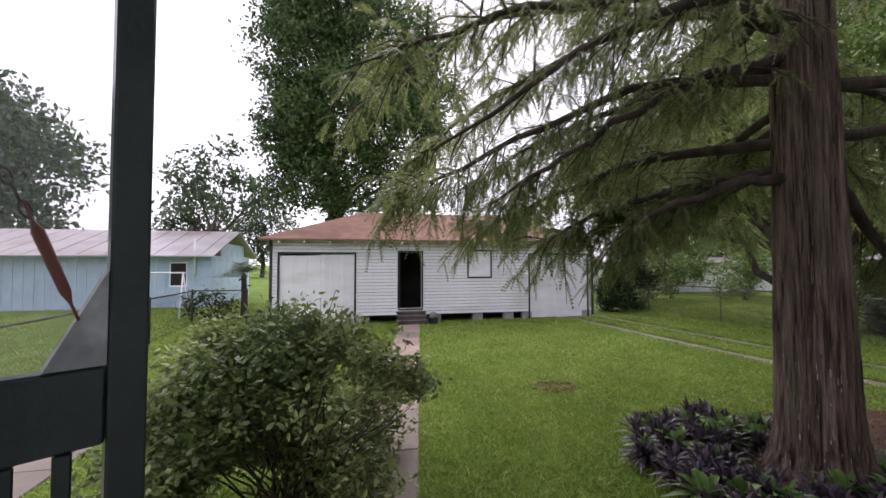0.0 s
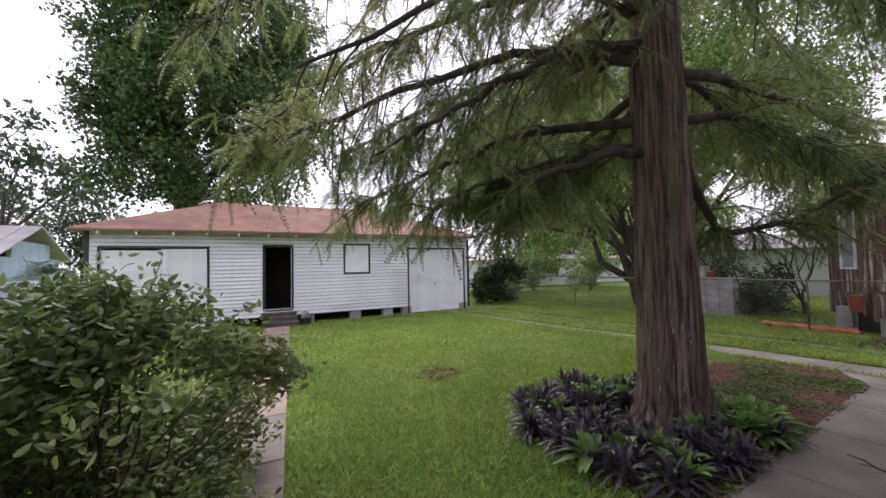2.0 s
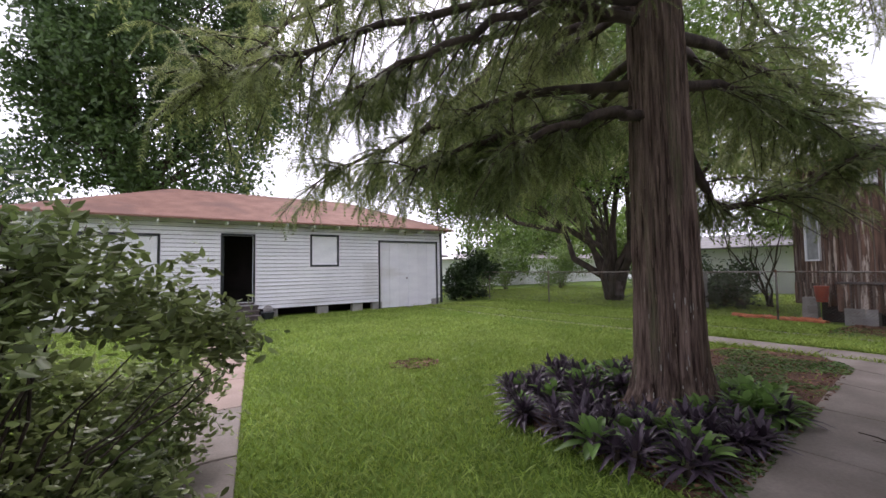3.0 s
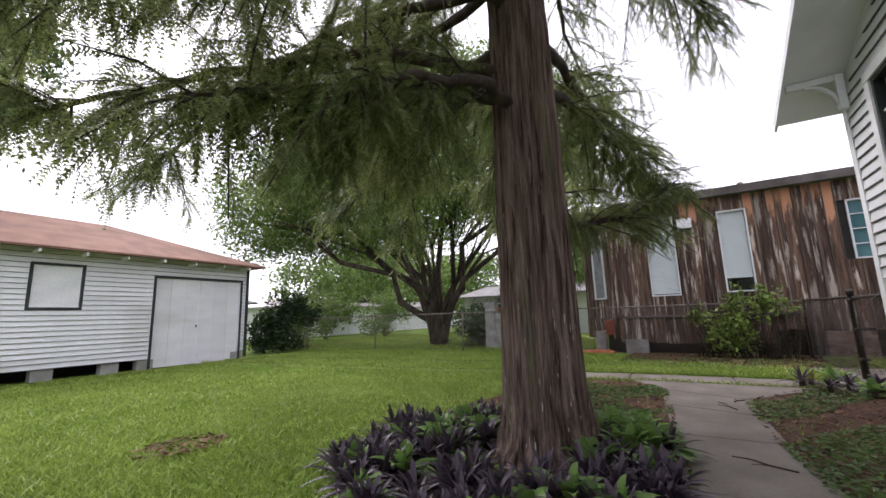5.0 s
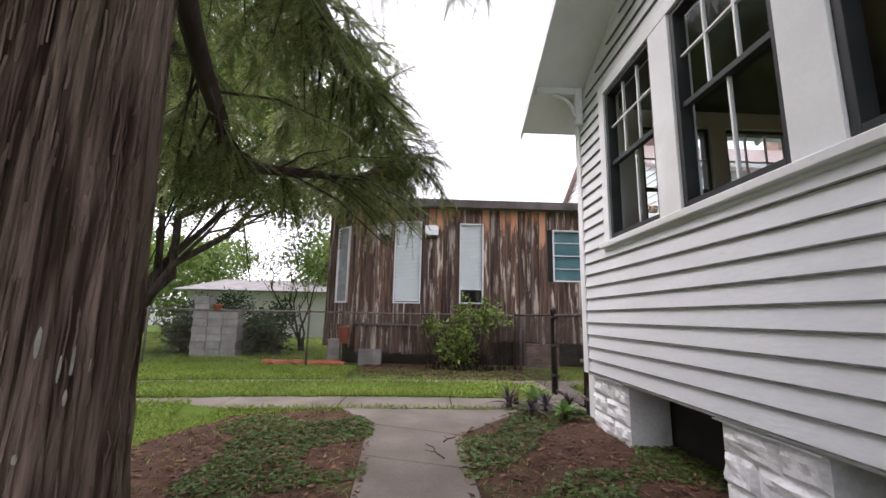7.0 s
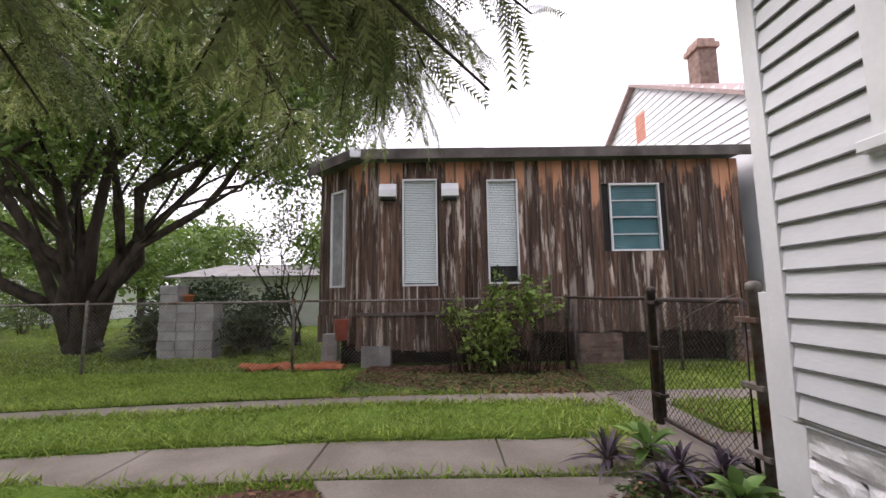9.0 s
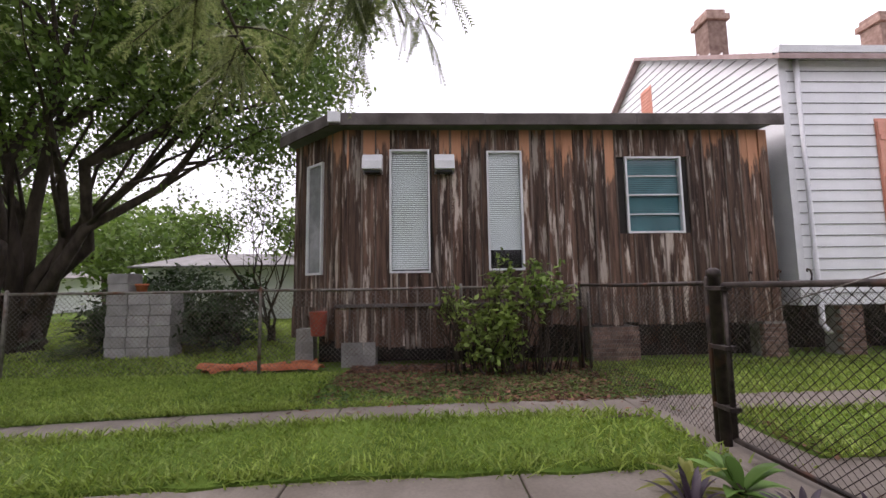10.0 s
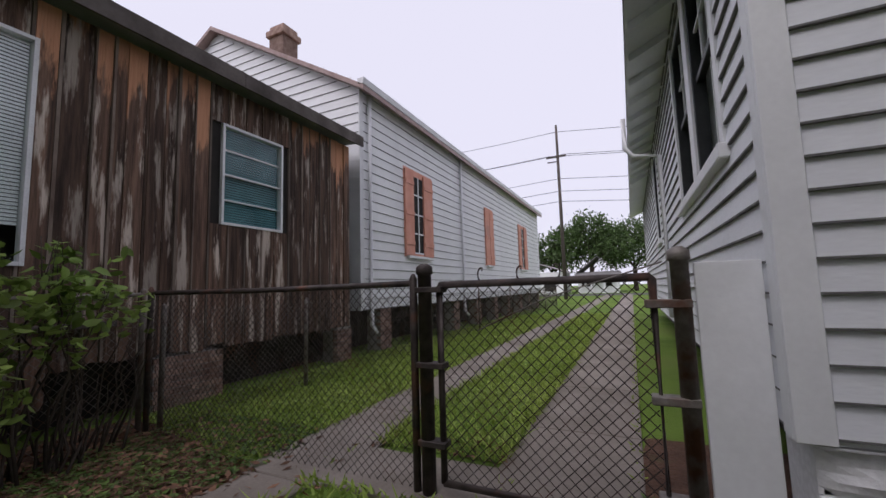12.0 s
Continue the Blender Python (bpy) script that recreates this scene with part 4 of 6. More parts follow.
proto_green = [fan_plant("leafy_plant", "bright green broad-leaved plant among purple foliage", (0, 0, 0), 16, L, 0.045, M_BEDGREEN, rise=1.4, arch=0.5) for L in (0.26, 0.36)]
for i, (x, y) in enumerate(bedding):
    green = random.random() < 0.16 or (x > TX - 0.2 and y < TY - 0.5 and random.random() < 0.45)
    src = random.choice(proto_green if green else proto)
    copy_thing(src, pose(x, y, 0.03, 0, 0, random.uniform(0, 360)))["group"] = "bedding round the tree"
for (x, y), src in zip(((8.75, 1.75), (8.6, 1.3), (8.35, 1.55), (8.15, 1.2), (8.95, 1.35), (8.5, 1.05)), (proto[2], proto[1], proto[0], proto_green[0], proto_green[1], proto[1])):
    copy_thing(src, pose(x, y, 0.03, 0, 0, x * 900))["group"] = "bedding by the house"
for x, y, a in ((5.15, 3.55, 10), (5.3, 3.75, 80), (5.0, 3.42, 150), (5.25, 3.5, 220), (5.1, 3.7, 300)):
    copy_thing(proto_green[1], pose(x, y, 0.03, 0, 0, a))["group"] = "bedding round the tree"
for i, src in enumerate(proto + proto_green):
    src.matrix_basis = pose(*((3.9, 3.5, 0.03), (3.6, 3.9, 0.03), (4.2, 3.3, 0.03), (4.75, 3.4, 0.03), (5.05, 3.5, 0.03))[i])
M_YEL = leaf_mat("striped_yellow_leaves", (0.25, 0.28, 0.06), (0.38, 0.38, 0.12), per=0.3)
fan_plant("striped_plant", "yellow-striped strappy plant beside the gate", (9.0, 1.6, 0.02), 22, 0.34, 0.02, M_YEL, rise=1.4, arch=0.6)

# mulch beds
def bed(name, label, outline, z=0.018):
    bm = bmesh.new()
    pts = []
    for i, p in enumerate(outline):
        q = outline[(i + 1) % len(outline)]
        k = max(2, int(math.dist(p, q) / 0.15))
        for j in range(k):
            x, y = p[0] + (q[0] - p[0]) * j / k, p[1] + (q[1] - p[1]) * j / k
            pts.append((x + 0.07 * noise.noise(Vector((x * 3, y * 3, 0))), y + 0.07 * noise.noise(Vector((x * 3, y * 3, 9)))))
    prism(bm, pts, -0.03, z)
    return tagged(finish(name, bm, M_MULCH), label, "mulch bed", kind="structure")


BED_TREE = [(3.0, 3.04), (5.6, 3.22), (7.9, 3.40), (8.5, 3.8), (8.55, 4.3), (8.2, 5.05), (7.2, 5.4), (6.2, 5.55), (5.0, 5.6), (3.8, 5.45), (3.05, 4.7)]
BED_HOUSE = [(1.6, -0.6), (8.6, -0.6), (8.66, 1.66), (7.52, 2.56), (6.6, 2.56), (5.6, 2.52), (4.3, 2.40), (3.0, 2.28), (1.6, 2.16)]
BED_FENCE = [(11.0, 0.95), (13.2, 0.6), (13.25, 4.3), (12.0, 4.4), (11.25, 3.2), (11.0, 2.2)]
bed("mulch_bed", "dark brown mulch bed under the cypress", BED_TREE)
bed("mulch_bed", "dark mulch strip along the house wall", BED_HOUSE)
bed("mulch_bed", "leaf-strewn mulch under the fence shrub", BED_FENCE)


def inside(pt, poly_):
    x, y = pt
    hit = np.zeros(len(x), bool)
    for (x0, y0), (x1, y1) in zip(poly_, poly_[1:] + poly_[:1]):
        cross = ((y0 > y) != (y1 > y)) & (x < (x1 - x0) * (y - y0) / ((y1 - y0) or 1e-9) + x0)
        hit ^= cross
    return hit


def paved(x, y):
    near = np.interp(y, [p[1] for p in STRIP_NEAR], [p[0] for p in STRIP_NEAR])
    far = np.interp(y, [p[1] for p in STRIP_FAR], [p[0] for p in STRIP_FAR])
    m = (np.abs(x - near) < 0.31 + 0.08 * (y < 0.5)) | (np.abs(x - far) < 0.22 + 0.08 * (y < 0.5)) | ((np.abs(x - 0.38 - 0.156 * (y - 5.4)) < 0.35) & (y > 3.0))
    m |= inside((x, y), RIGHT + LEFT[::-1]) | ((x > 9.4) & (x < 10.55) & (y > 0.35) & (y < 0.95))
    m |= (np.abs(x + 3.2) < 0.3) & (y < 8.3)
    m |= (x < 1.0) & (y < 2.06) & (x > -1.2)
    return m


def blades(name, label, n, x0, x1, y0, y1, h, material, keep=None, w=0.006, category="grass"):
    x, y = rng.uniform(x0, x1, n), rng.uniform(y0, y1, n)
    ok = ~paved(x, y)
    for b in (BED_TREE, BED_HOUSE, BED_FENCE):
        ok &= ~inside((x, y), b) | (rng.random(n) < 0.10)
    if keep is not None:
        ok &= keep(x, y)
    x, y = x[ok], y[ok]
    n = len(x)
    a = rng.uniform(0, 2 * math.pi, n)
    hh = h * rng.uniform(0.5, 1.2, n)
    lean = rng.normal(size=(n, 2)) * 0.9 * hh[:, None]
    base = np.stack([x, y, np.where((x > np.interp(y, [p[1] for p in STRIP_NEAR], [p[0] for p in STRIP_NEAR]) + 0.36) & (x < np.where(y > 4.4, 12.6, 10.6)) & (y < 15), 0.045, 0.0)], 1)
    edge_ = np.interp(y, [p[1] for p in STRIP_NEAR], [p[0] for p in STRIP_NEAR]) - x
    base[:, 2] += np.where((y > 5.7) & (y < 14.7) & (edge_ > 0.33) & (edge_ < 0.9), 0.085 * np.clip((0.9 - edge_) / 0.42, 0, 1), 0)
    s = np.stack([np.cos(a), np.sin(a), np.zeros(n)], 1) * w
    tip = base + np.concatenate([lean, hh[:, None]], 1)
    mid = base * 0.5 + tip * 0.5 + np.array((0, 0, 1)) * (0.15 * hh)[:, None]
    V = np.stack([base - s, base + s, mid + s * 0.8, tip, mid - s * 0.8], 1).reshape(-1, 3)
    o = np.arange(n)[:, None] * 5
    F = np.concatenate([o + np.array([[0, 1, 2]]), o + np.array([[0, 2, 4]]), o + np.array([[4, 2, 3]])], 0)
    ob = bulk(name, V, F, material)
    return tagged(ob, label, category, kind="stuff")


blades("lawn_grass", "short mown lawn blades", 190000, -3.5, 12.6, 1.8, 9.0, 0.045, M_BLADE)
blades("lawn_grass", "short mown lawn blades", 90000, -5.0, 12.6, 9.0, 15.5, 0.05, M_BLADE, w=0.009)
blades("lawn_grass", "short mown lawn blades between the wheel strips", 60000, 8.5, 13.2, -14, 1.8, 0.05, M_BLADE, w=0.009, keep=lambda x, y: x > 8.6)
blades("lawn_grass", "grass beyond the wire fence", 60000, 12.6, 24, 5.5, 22, 0.06, M_BLADE, w=0.014)
blades("lawn_grass", "grass in the neighbouring yard", 60000, -16, -3.5, 2, 24, 0.06, M_BLADE, w=0.014)

for side_a, side_b in ((STRIP_NEAR, -0.36), (STRIP_NEAR, 0.40), (STRIP_FAR, -0.32), (STRIP_FAR, 0.30)):
    blades("lawn_grass", "longer grass hanging over the wheel strip edge", 90000, 7.4, 11.4, -6.0, 15.0, 0.085, M_BLADE, w=0.007,
           keep=lambda x, y: (np.abs(x - np.interp(y, [p[1] for p in side_a], [p[0] for p in side_a]) - side_b) < 0.085) & ((y > 1.35) | ((y < 0.3) & (side_b > -0.35))))

# ---- more materials ----
M_BOARD = mat("weathered_brown_boards", (0.06, 0.034, 0.026), (0.17, 0.11, 0.085), scale=3.0, rough=0.9, bump=0.6, fine=26, stretch=(1.5, 1.5, 0.12), c=(0.30, 0.25, 0.21), per=0.45, stain=0.30)
def plank_mat():
    """Old boards: dark stain worn to grey in long streaks, bare orange wood left high up where rain never reached."""
    m = bpy.data.materials.new("weathered_planks")
    m.use_nodes = True
    n, l = m.node_tree.nodes, m.node_tree.links
    p = n["Principled BSDF"]
    tc, info = n.new("ShaderNodeTexCoord"), n.new("ShaderNodeObjectInfo")
    add = n.new("ShaderNodeVectorMath")
    add.operation = "MULTIPLY_ADD"
    add.inputs[1].default_value = (1, 1, 1)
    off = n.new("ShaderNodeCombineXYZ")
    mul = n.new("ShaderNodeMath")
    mul.operation, mul.inputs[1].default_value = "MULTIPLY", 90.0
    l.new(info.outputs["Random"], mul.inputs[0])
    for k in range(3):
        l.new(mul.outputs[0], off.inputs[k])
    l.new(tc.outputs["Object"], add.inputs[0])
    l.new(off.outputs[0], add.inputs[2])

    def streak(scale, sx, sz, lo, hi):
        mp, tx, rp = n.new("ShaderNodeMapping"), n.new("ShaderNodeTexNoise"), n.new("ShaderNodeMapRange")
        mp.inputs["Scale"].default_value = (sx, sx, sz)
        tx.inputs["Scale"].default_value, tx.inputs["Detail"].default_value, tx.inputs["Roughness"].default_value = scale, 6, 0.65
        rp.inputs[1].default_value, rp.inputs[2].default_value = lo, hi
        l.new(add.outputs[0], mp.inputs[0])
        l.new(mp.outputs[0], tx.inputs["Vector"])
        l.new(tx.outputs[0], rp.inputs[0])
        return rp.outputs[0]

    def mix(f, a, b):
        mx = n.new("ShaderNodeMix")
        mx.data_type = "RGBA"
        l.new(f, mx.inputs[0])
        for v, i in ((a, 6), (b, 7)):
            if isinstance(v, tuple):
                mx.inputs[i].default_value = (*v, 1)
            else:
                l.new(v, mx.inputs[i])
        return mx.outputs[2]

    grain = streak(14.0, 1.0, 0.06, 0.36, 0.64)
    base = mix(grain, (0.03, 0.017, 0.012), (0.16, 0.095, 0.066))
    worn = streak(8.0, 1.0, 0.12, 0.54, 0.62)
    base = mix(worn, base, (0.42, 0.355, 0.30))
    sep, hgt = n.new("ShaderNodeSeparateXYZ"), n.new("ShaderNodeMath")
    l.new(tc.outputs["Object"], sep.inputs[0])
    ragged = streak(6.0, 1.0, 0.15, 0.3, 0.7)
    hgt.operation = "MULTIPLY_ADD"
    hgt.inputs[1].default_value = 0.9
    l.new(ragged, hgt.inputs[0])
    l.new(sep.outputs[2], hgt.inputs[2])
    top = n.new("ShaderNodeMapRange")
    top.inputs[1].default_value, top.inputs[2].default_value = 3.78, 3.98
    board = n.new("ShaderNodeMath")
    board.operation, board.inputs[1].default_value = "MULTIPLY_ADD", 0.8
    l.new(info.outputs["Random"], board.inputs[0])
    l.new(hgt.outputs[0], board.inputs[2])
    l.new(board.outputs[0], top.inputs[0])
    base = mix(top.outputs[0], base, (0.40, 0.20, 0.115))
    hs = n.new("ShaderNodeHueSaturation")
    pr = n.new("ShaderNodeMapRange")
    pr.inputs[3].default_value, pr.inputs[4].default_value = 0.6, 1.5
    l.new(info.outputs["Random"], pr.inputs[0])
    l.new(pr.outputs[0], hs.inputs["Value"])
    l.new(base, hs.inputs["Color"])
    l.new(hs.outputs[0], p.inputs["Base Color"])
    p.inputs["Roughness"].default_value = 0.9
    bp = n.new("ShaderNodeBump")
    bp.inputs["Strength"].default_value, bp.inputs["Distance"].default_value = 0.7, 0.01
    l.new(grain, bp.inputs["Height"])
    l.new(bp.outputs[0], p.inputs["Normal"])
    return m


M_PLANK = plank_mat()
M_BATTEN = mat("greyed_batten", (0.09, 0.06, 0.048), (0.30, 0.25, 0.21), scale=3, rough=0.95, bump=0.4, stretch=(1, 1, 0.3), per=0.35)
M_FASCIA = mat("weathered_fascia", (0.06, 0.05, 0.045), (0.15, 0.13, 0.12), scale=2.0, rough=0.9, bump=0.4, fine=26, stretch=(1, 0.2, 1))
M_ALU = mat("painted_white_metal", (0.66, 0.67, 0.68), (0.75, 0.76, 0.77), scale=3, rough=0.4, bump=0.03)
M_BLIND = mat("white_blind_slats", (0.82, 0.82, 0.80), (0.88, 0.88, 0.87), scale=3, rough=0.5, bump=0)
M_TEAL = mat("teal_blind_slats", (0.05, 0.17, 0.19), (0.09, 0.25, 0.27), scale=3, rough=0.5, bump=0)
M_SALMON = mat("salmon_paint", (0.62, 0.27, 0.19), (0.70, 0.34, 0.25), scale=3, rough=0.65, bump=0.15, c=(0.5, 0.25, 0.2), stain=0.2)
M_BRICK = mat("old_brick", (0.20, 0.125, 0.10), (0.33, 0.23, 0.19), scale=7, rough=0.9, bump=0.6, per=0.3)
M_BLOCK = mat("grey_concrete_block", (0.25, 0.24, 0.23), (0.36, 0.35, 0.33), scale=4, rough=0.95, bump=0.6, per=0.15)
M_ROCKFACE = mat("white_painted_block", (0.74, 0.75, 0.76), (0.82, 0.83, 0.84), scale=3, rough=0.7, bump=0.4, fine=30, c=(0.45, 0.43, 0.40), stain=0.12)
M_STEEL = mat("galvanised_rusty_steel", (0.16, 0.14, 0.125), (0.26, 0.24, 0.22), scale=14, rough=0.6, bump=0.2, metal=0.5, c=(0.13, 0.06, 0.035), stain=0.4)
M_STEEL_DARK = mat("dark_rusted_steel", (0.035, 0.028, 0.026), (0.075, 0.06, 0.055), scale=14, rough=0.6, bump=0.25, metal=0.3, c=(0.13, 0.06, 0.04), stain=0.3)
M_GREEN = mat("dark_green_gloss_paint", (0.010, 0.020, 0.018), (0.018, 0.032, 0.029), scale=6, rough=0.28, bump=0.12, c=(0.55, 0.56, 0.54), stain=-0.12)
M_BLUE = mat("pale_blue_boards", (0.34, 0.46, 0.56), (0.42, 0.54, 0.63), scale=2, rough=0.7, bump=0.2, per=0.12)
M_POLE = mat("utility_pole_wood", (0.06, 0.05, 0.045), (0.11, 0.09, 0.08), scale=4, rough=0.9, bump=0.3, stretch=(1, 1, 0.1))
M_TERRA = mat("terracotta", (0.42, 0.12, 0.05), (0.55, 0.19, 0.09), scale=6, rough=0.8, bump=0.3)
M_GLASS = glass_mat("window_glass")
M_LITTER = mat("dry_leaf_litter", (0.10, 0.05, 0.03), (0.24, 0.13, 0.08), scale=3, rough=0.9, bump=0, per=0.5, island=True)


def emit(name, colour, strength):
    m = bpy.data.materials.new(name)
    m.use_nodes = True
    p = m.node_tree.nodes["Principled BSDF"]
    p.inputs["Emission Color"].default_value, p.inputs["Emission Strength"].default_value = (*colour, 1), strength
    p.inputs["Base Color"].default_value = (0.8, 0.7, 0.5, 1)
    return m


M_BULB = emit("warm_bulb_glow", (1.0, 0.62, 0.25), 4.0)


def screen_mat():
    m = bpy.data.materials.new("fly_screen_mesh")
    m.use_nodes = True
    n, l = m.node_tree.nodes, m.node_tree.links
    tr, mx = n.new("ShaderNodeBsdfTransparent"), n.new("ShaderNodeMixShader")
    n["Principled BSDF"].inputs["Base Color"].default_value = (0.55, 0.58, 0.62, 1)
    n["Principled BSDF"].inputs["Roughness"].default_value = 0.6
    mx.inputs[0].default_value = 0.22
    l.new(tr.outputs[0], mx.inputs[1])
    l.new(n["Principled BSDF"].outputs[0], mx.inputs[2])
    l.new(mx.outputs[0], n["Material Output"].inputs[0])
    return m


M_SCREEN = screen_mat()


def local(axis, face, out):
    """Maps (u along the wall, d out of it, z) to the world."""
    return (lambda u, d, z: (u, face + out * d, z)) if axis == "x" else (lambda u, d, z: (face + out * d, u, z))


def wbox(name, material, parent, loc, u0, u1, d0, d1, z0, z1, bevel=0.003, label=""):
    a, b = loc(u0, d0, z0), loc(u1, d1, z1)
    lo, hi = [min(p, q) for p, q in zip(a, b)], [max(p, q) for p, q in zip(a, b)]
    return pbox(name, material, parent, lo[0], hi[0], lo[1], hi[1], lo[2], hi[2], bevel, label)


def sash_window(parent, axis, face, out, a, b, z0, z1, frame_mat=M_DARK, bar_mat=M_TRIM):
    """A double-hung window set in its opening: six lights over two."""
    loc = local(axis, face, out)
    w = thing("window", "", "")
    w.parent = parent
    f = 0.05
    for q in ((a, a + f, z0, z1), (b - f, b, z0, z1), (a + f, b - f, z1 - f, z1), (a + f, b - f, z0, z0 + 0.07)):
        wbox("frame", frame_mat, w, loc, q[0], q[1], -0.09, 0.012, q[2], q[3])
    zm = (z0 + z1) / 2
    wbox("meeting_rail", frame_mat, w, loc, a + f, b - f, -0.07, -0.015, zm - 0.025, zm + 0.025)
    for k in (1, 2):
        u = a + f + (b - a - 2 * f) * k / 3
        wbox("glazing_bar", bar_mat, w, loc, u - 0.009, u + 0.009, -0.05, -0.025, zm + 0.025, z1 - f, 0)
    u = (a + b) / 2
    wbox("glazing_bar", bar_mat, w, loc, u - 0.009, u + 0.009, -0.075, -0.05, z0 + 0.07, zm - 0.025, 0)
    zq = (zm + z1) / 2
    wbox("glazing_bar", bar_mat, w, loc, a + f, b - f, -0.052, -0.027, zq - 0.009, zq + 0.009, 0)
    for lo, hi, d in ((zm, z1 - f, -0.04), (z0 + 0.07, zm, -0.064)):
        bm = bmesh.new()
        bm.faces.new([bm.verts.new(loc(u, d, z)) for u, z in ((a + f, lo), (b - f, lo), (b - f, hi), (a + f, hi))])
        part("pane", bm, M_GLASS, w).visible_shadow = False
    return w


# ---- shed: doors, steps, blocks ----
def plank_door(parent, loc, a, b, z0, z1, n, d=-0.03):
    leaf = thing("door_leaf", "", "")
    leaf.parent = parent
    for k in range(n):
        u0, u1 = a + (b - a) * k / n, a + (b - a) * (k + 1) / n
        wbox("plank", M_SHED, leaf, loc, u0 + 0.002, u1 - 0.002, d - 0.03, d + random.uniform(0, 0.006), z0 + random.uniform(0, 0.02), z1, 0.002)
    return leaf


sl = local("x", SH["y"], -1)
plank_door(shed, sl, -2.96, -1.55, 0.03, 2.35, 3)
plank_door(shed, sl, -1.54, -0.35, 0.03, 2.39, 9, d=-0.012)
plank_door(shed, sl, 6.66, 7.92, 0.03, 2.39, 3)
plank_door(shed, sl, 7.95, 9.22, 0.03, 2.39, 3)
wbox("cover_strip", M_SHED, shed, sl, 7.90, 7.97, -0.03, 0.012, 0.03, 2.39)
wbox("shutter_board", M_SHED, shed, sl, 4.06, 4.96, -0.06, -0.012, 1.6, 2.53, label="white board closing the window")
wbox("door_handle", M_STEEL, shed, sl, 7.82, 7.86, -0.02, 0.02, 1.05, 1.12)
odoor = wbox("open_door", M_DARK, shed, lambda u, d, z: (u, SH["y"] + 0.14 + d, z), 1.33, 1.37, 0.0, 0.82, 0.51, 2.45)
wbox("door_sill", M_FASCIA, shed, sl, 1.28, 2.22, -0.1, 0.05, 0.44, 0.5)
for x in (-2.4, -0.2, 2.75, 4.45, 5.75, 6.55, 9.2):
    wbox("foundation_block", M_BLOCK, shed, sl, x - 0.2, x + 0.2, -0.25, -0.02, 0.0, 0.27, 0.01)
# black board set back, stands in for the shade under the shed floor
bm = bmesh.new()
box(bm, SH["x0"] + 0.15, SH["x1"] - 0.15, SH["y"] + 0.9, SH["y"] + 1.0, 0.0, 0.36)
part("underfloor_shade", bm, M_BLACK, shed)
steps = thing("shed_steps", "grey weathered wooden steps up to the shed door", "steps", at=(1.95, 14.98, 0))
for i, (y0_, z) in enumerate(((-0.32, 0.16), (-0.12, 0.30), (0.08, 0.42))):
    pbox("tread", M_FASCIA, steps, -0.53, 0.53, y0_, y0_ + 0.24, z - 0.045, z, 0.006)
    pbox("riser", M_FASCIA, steps, -0.5, 0.5, y0_ + 0.03, y0_ + 0.05, 0.0, z - 0.046, 0.002)
pot = thing("flower_pot", "dark pot with a grey stone on it by the shed step", "pot", at=(2.70, 14.9, 0))
bm = bmesh.new()
tube(bm, [(0, 0, 0), (0, 0, 0.05), (0, 0, 0.2), (0, 0, 0.23)], [0.13, 0.15, 0.19, 0.2], 16)
part("pot_body", bm, M_DARK, pot)
bm = bmesh.new()
bmesh.ops.create_icosphere(bm, subdivisions=2, radius=0.14, matrix=Matrix.Translation((0, 0, 0.3)) @ Matrix.Diagonal((1, 0.8, 0.9, 1)))
part("stone", bm, M_BLOCK, pot)

# ---- house: windows, trim, bracket, piers ----
hl, hs_ = local("x", HY, 1), local("y", HX, 1)
for a, b in WIN:
    sash_window(house, "x", HY, 1, a, b, 2.2, 4.0)
for a, b, c, d in sh:
    sash_window(house, "y", HX, 1, a, b, c, d)
for a, b in [(7.65, 7.79)] + [(WIN[k + 1][1], WIN[k][0]) for k in range(3)] + [(2.73, 2.87)]:
    wbox("casing", M_TRIM, house, hl, a + 0.002, b - 0.002, 0.0, 0.034, 2.2, 4.0)
wbox("head_casing", M_TRIM, house, hl, 2.73, 7.79, 0.0, 0.036, 4.002, 4.13)
wbox("sill", M_TRIM, house, hl, 2.68, 7.84, 0.0, 0.075, 2.13, 2.198, 0.008)
wbox("apron", M_TRIM, house, hl, 2.73, 7.79, 0.0, 0.03, 2.1, 2.128)
for a, b in ((0.05, 0.15), (-1.05, -0.85), (-2.05, -1.95), (-5.3, -5.2), (-6.3, -6.2)):
    wbox("casing", M_TRIM, house, hs_, a + 0.002, b - 0.002, 0.0, 0.034, 2.2, 4.1)
wbox("sill", M_TRIM, house, hs_, -2.1, 0.2, 0.0, 0.08, 2.1, 2.198, 0.008)
wbox("sill", M_TRIM, house, hs_, -6.35, -5.15, 0.0, 0.08, 2.1, 2.198, 0.008)
wbox("corner_board", M_TRIM, house, hl, HX - 0.10, HX + 0.036, 0.0, 0.036, HZ - 0.02, 4.3)
wbox("corner_board", M_TRIM, house, hs_, HY - 0.10, HY - 0.002, 0.0, 0.036, HZ - 0.02, 4.2)
wbox("sill_beam", M_TRIM, house, hl, 1.9, HX - 0.01, -0.1, -0.005, HZ - 0.03, HZ - 0.002)
wbox("gate_board", M_TRIM, house, hl, 8.545, 8.82, -0.16, -0.12, 0.0, 1.44, label="pale board between gate post and corner")
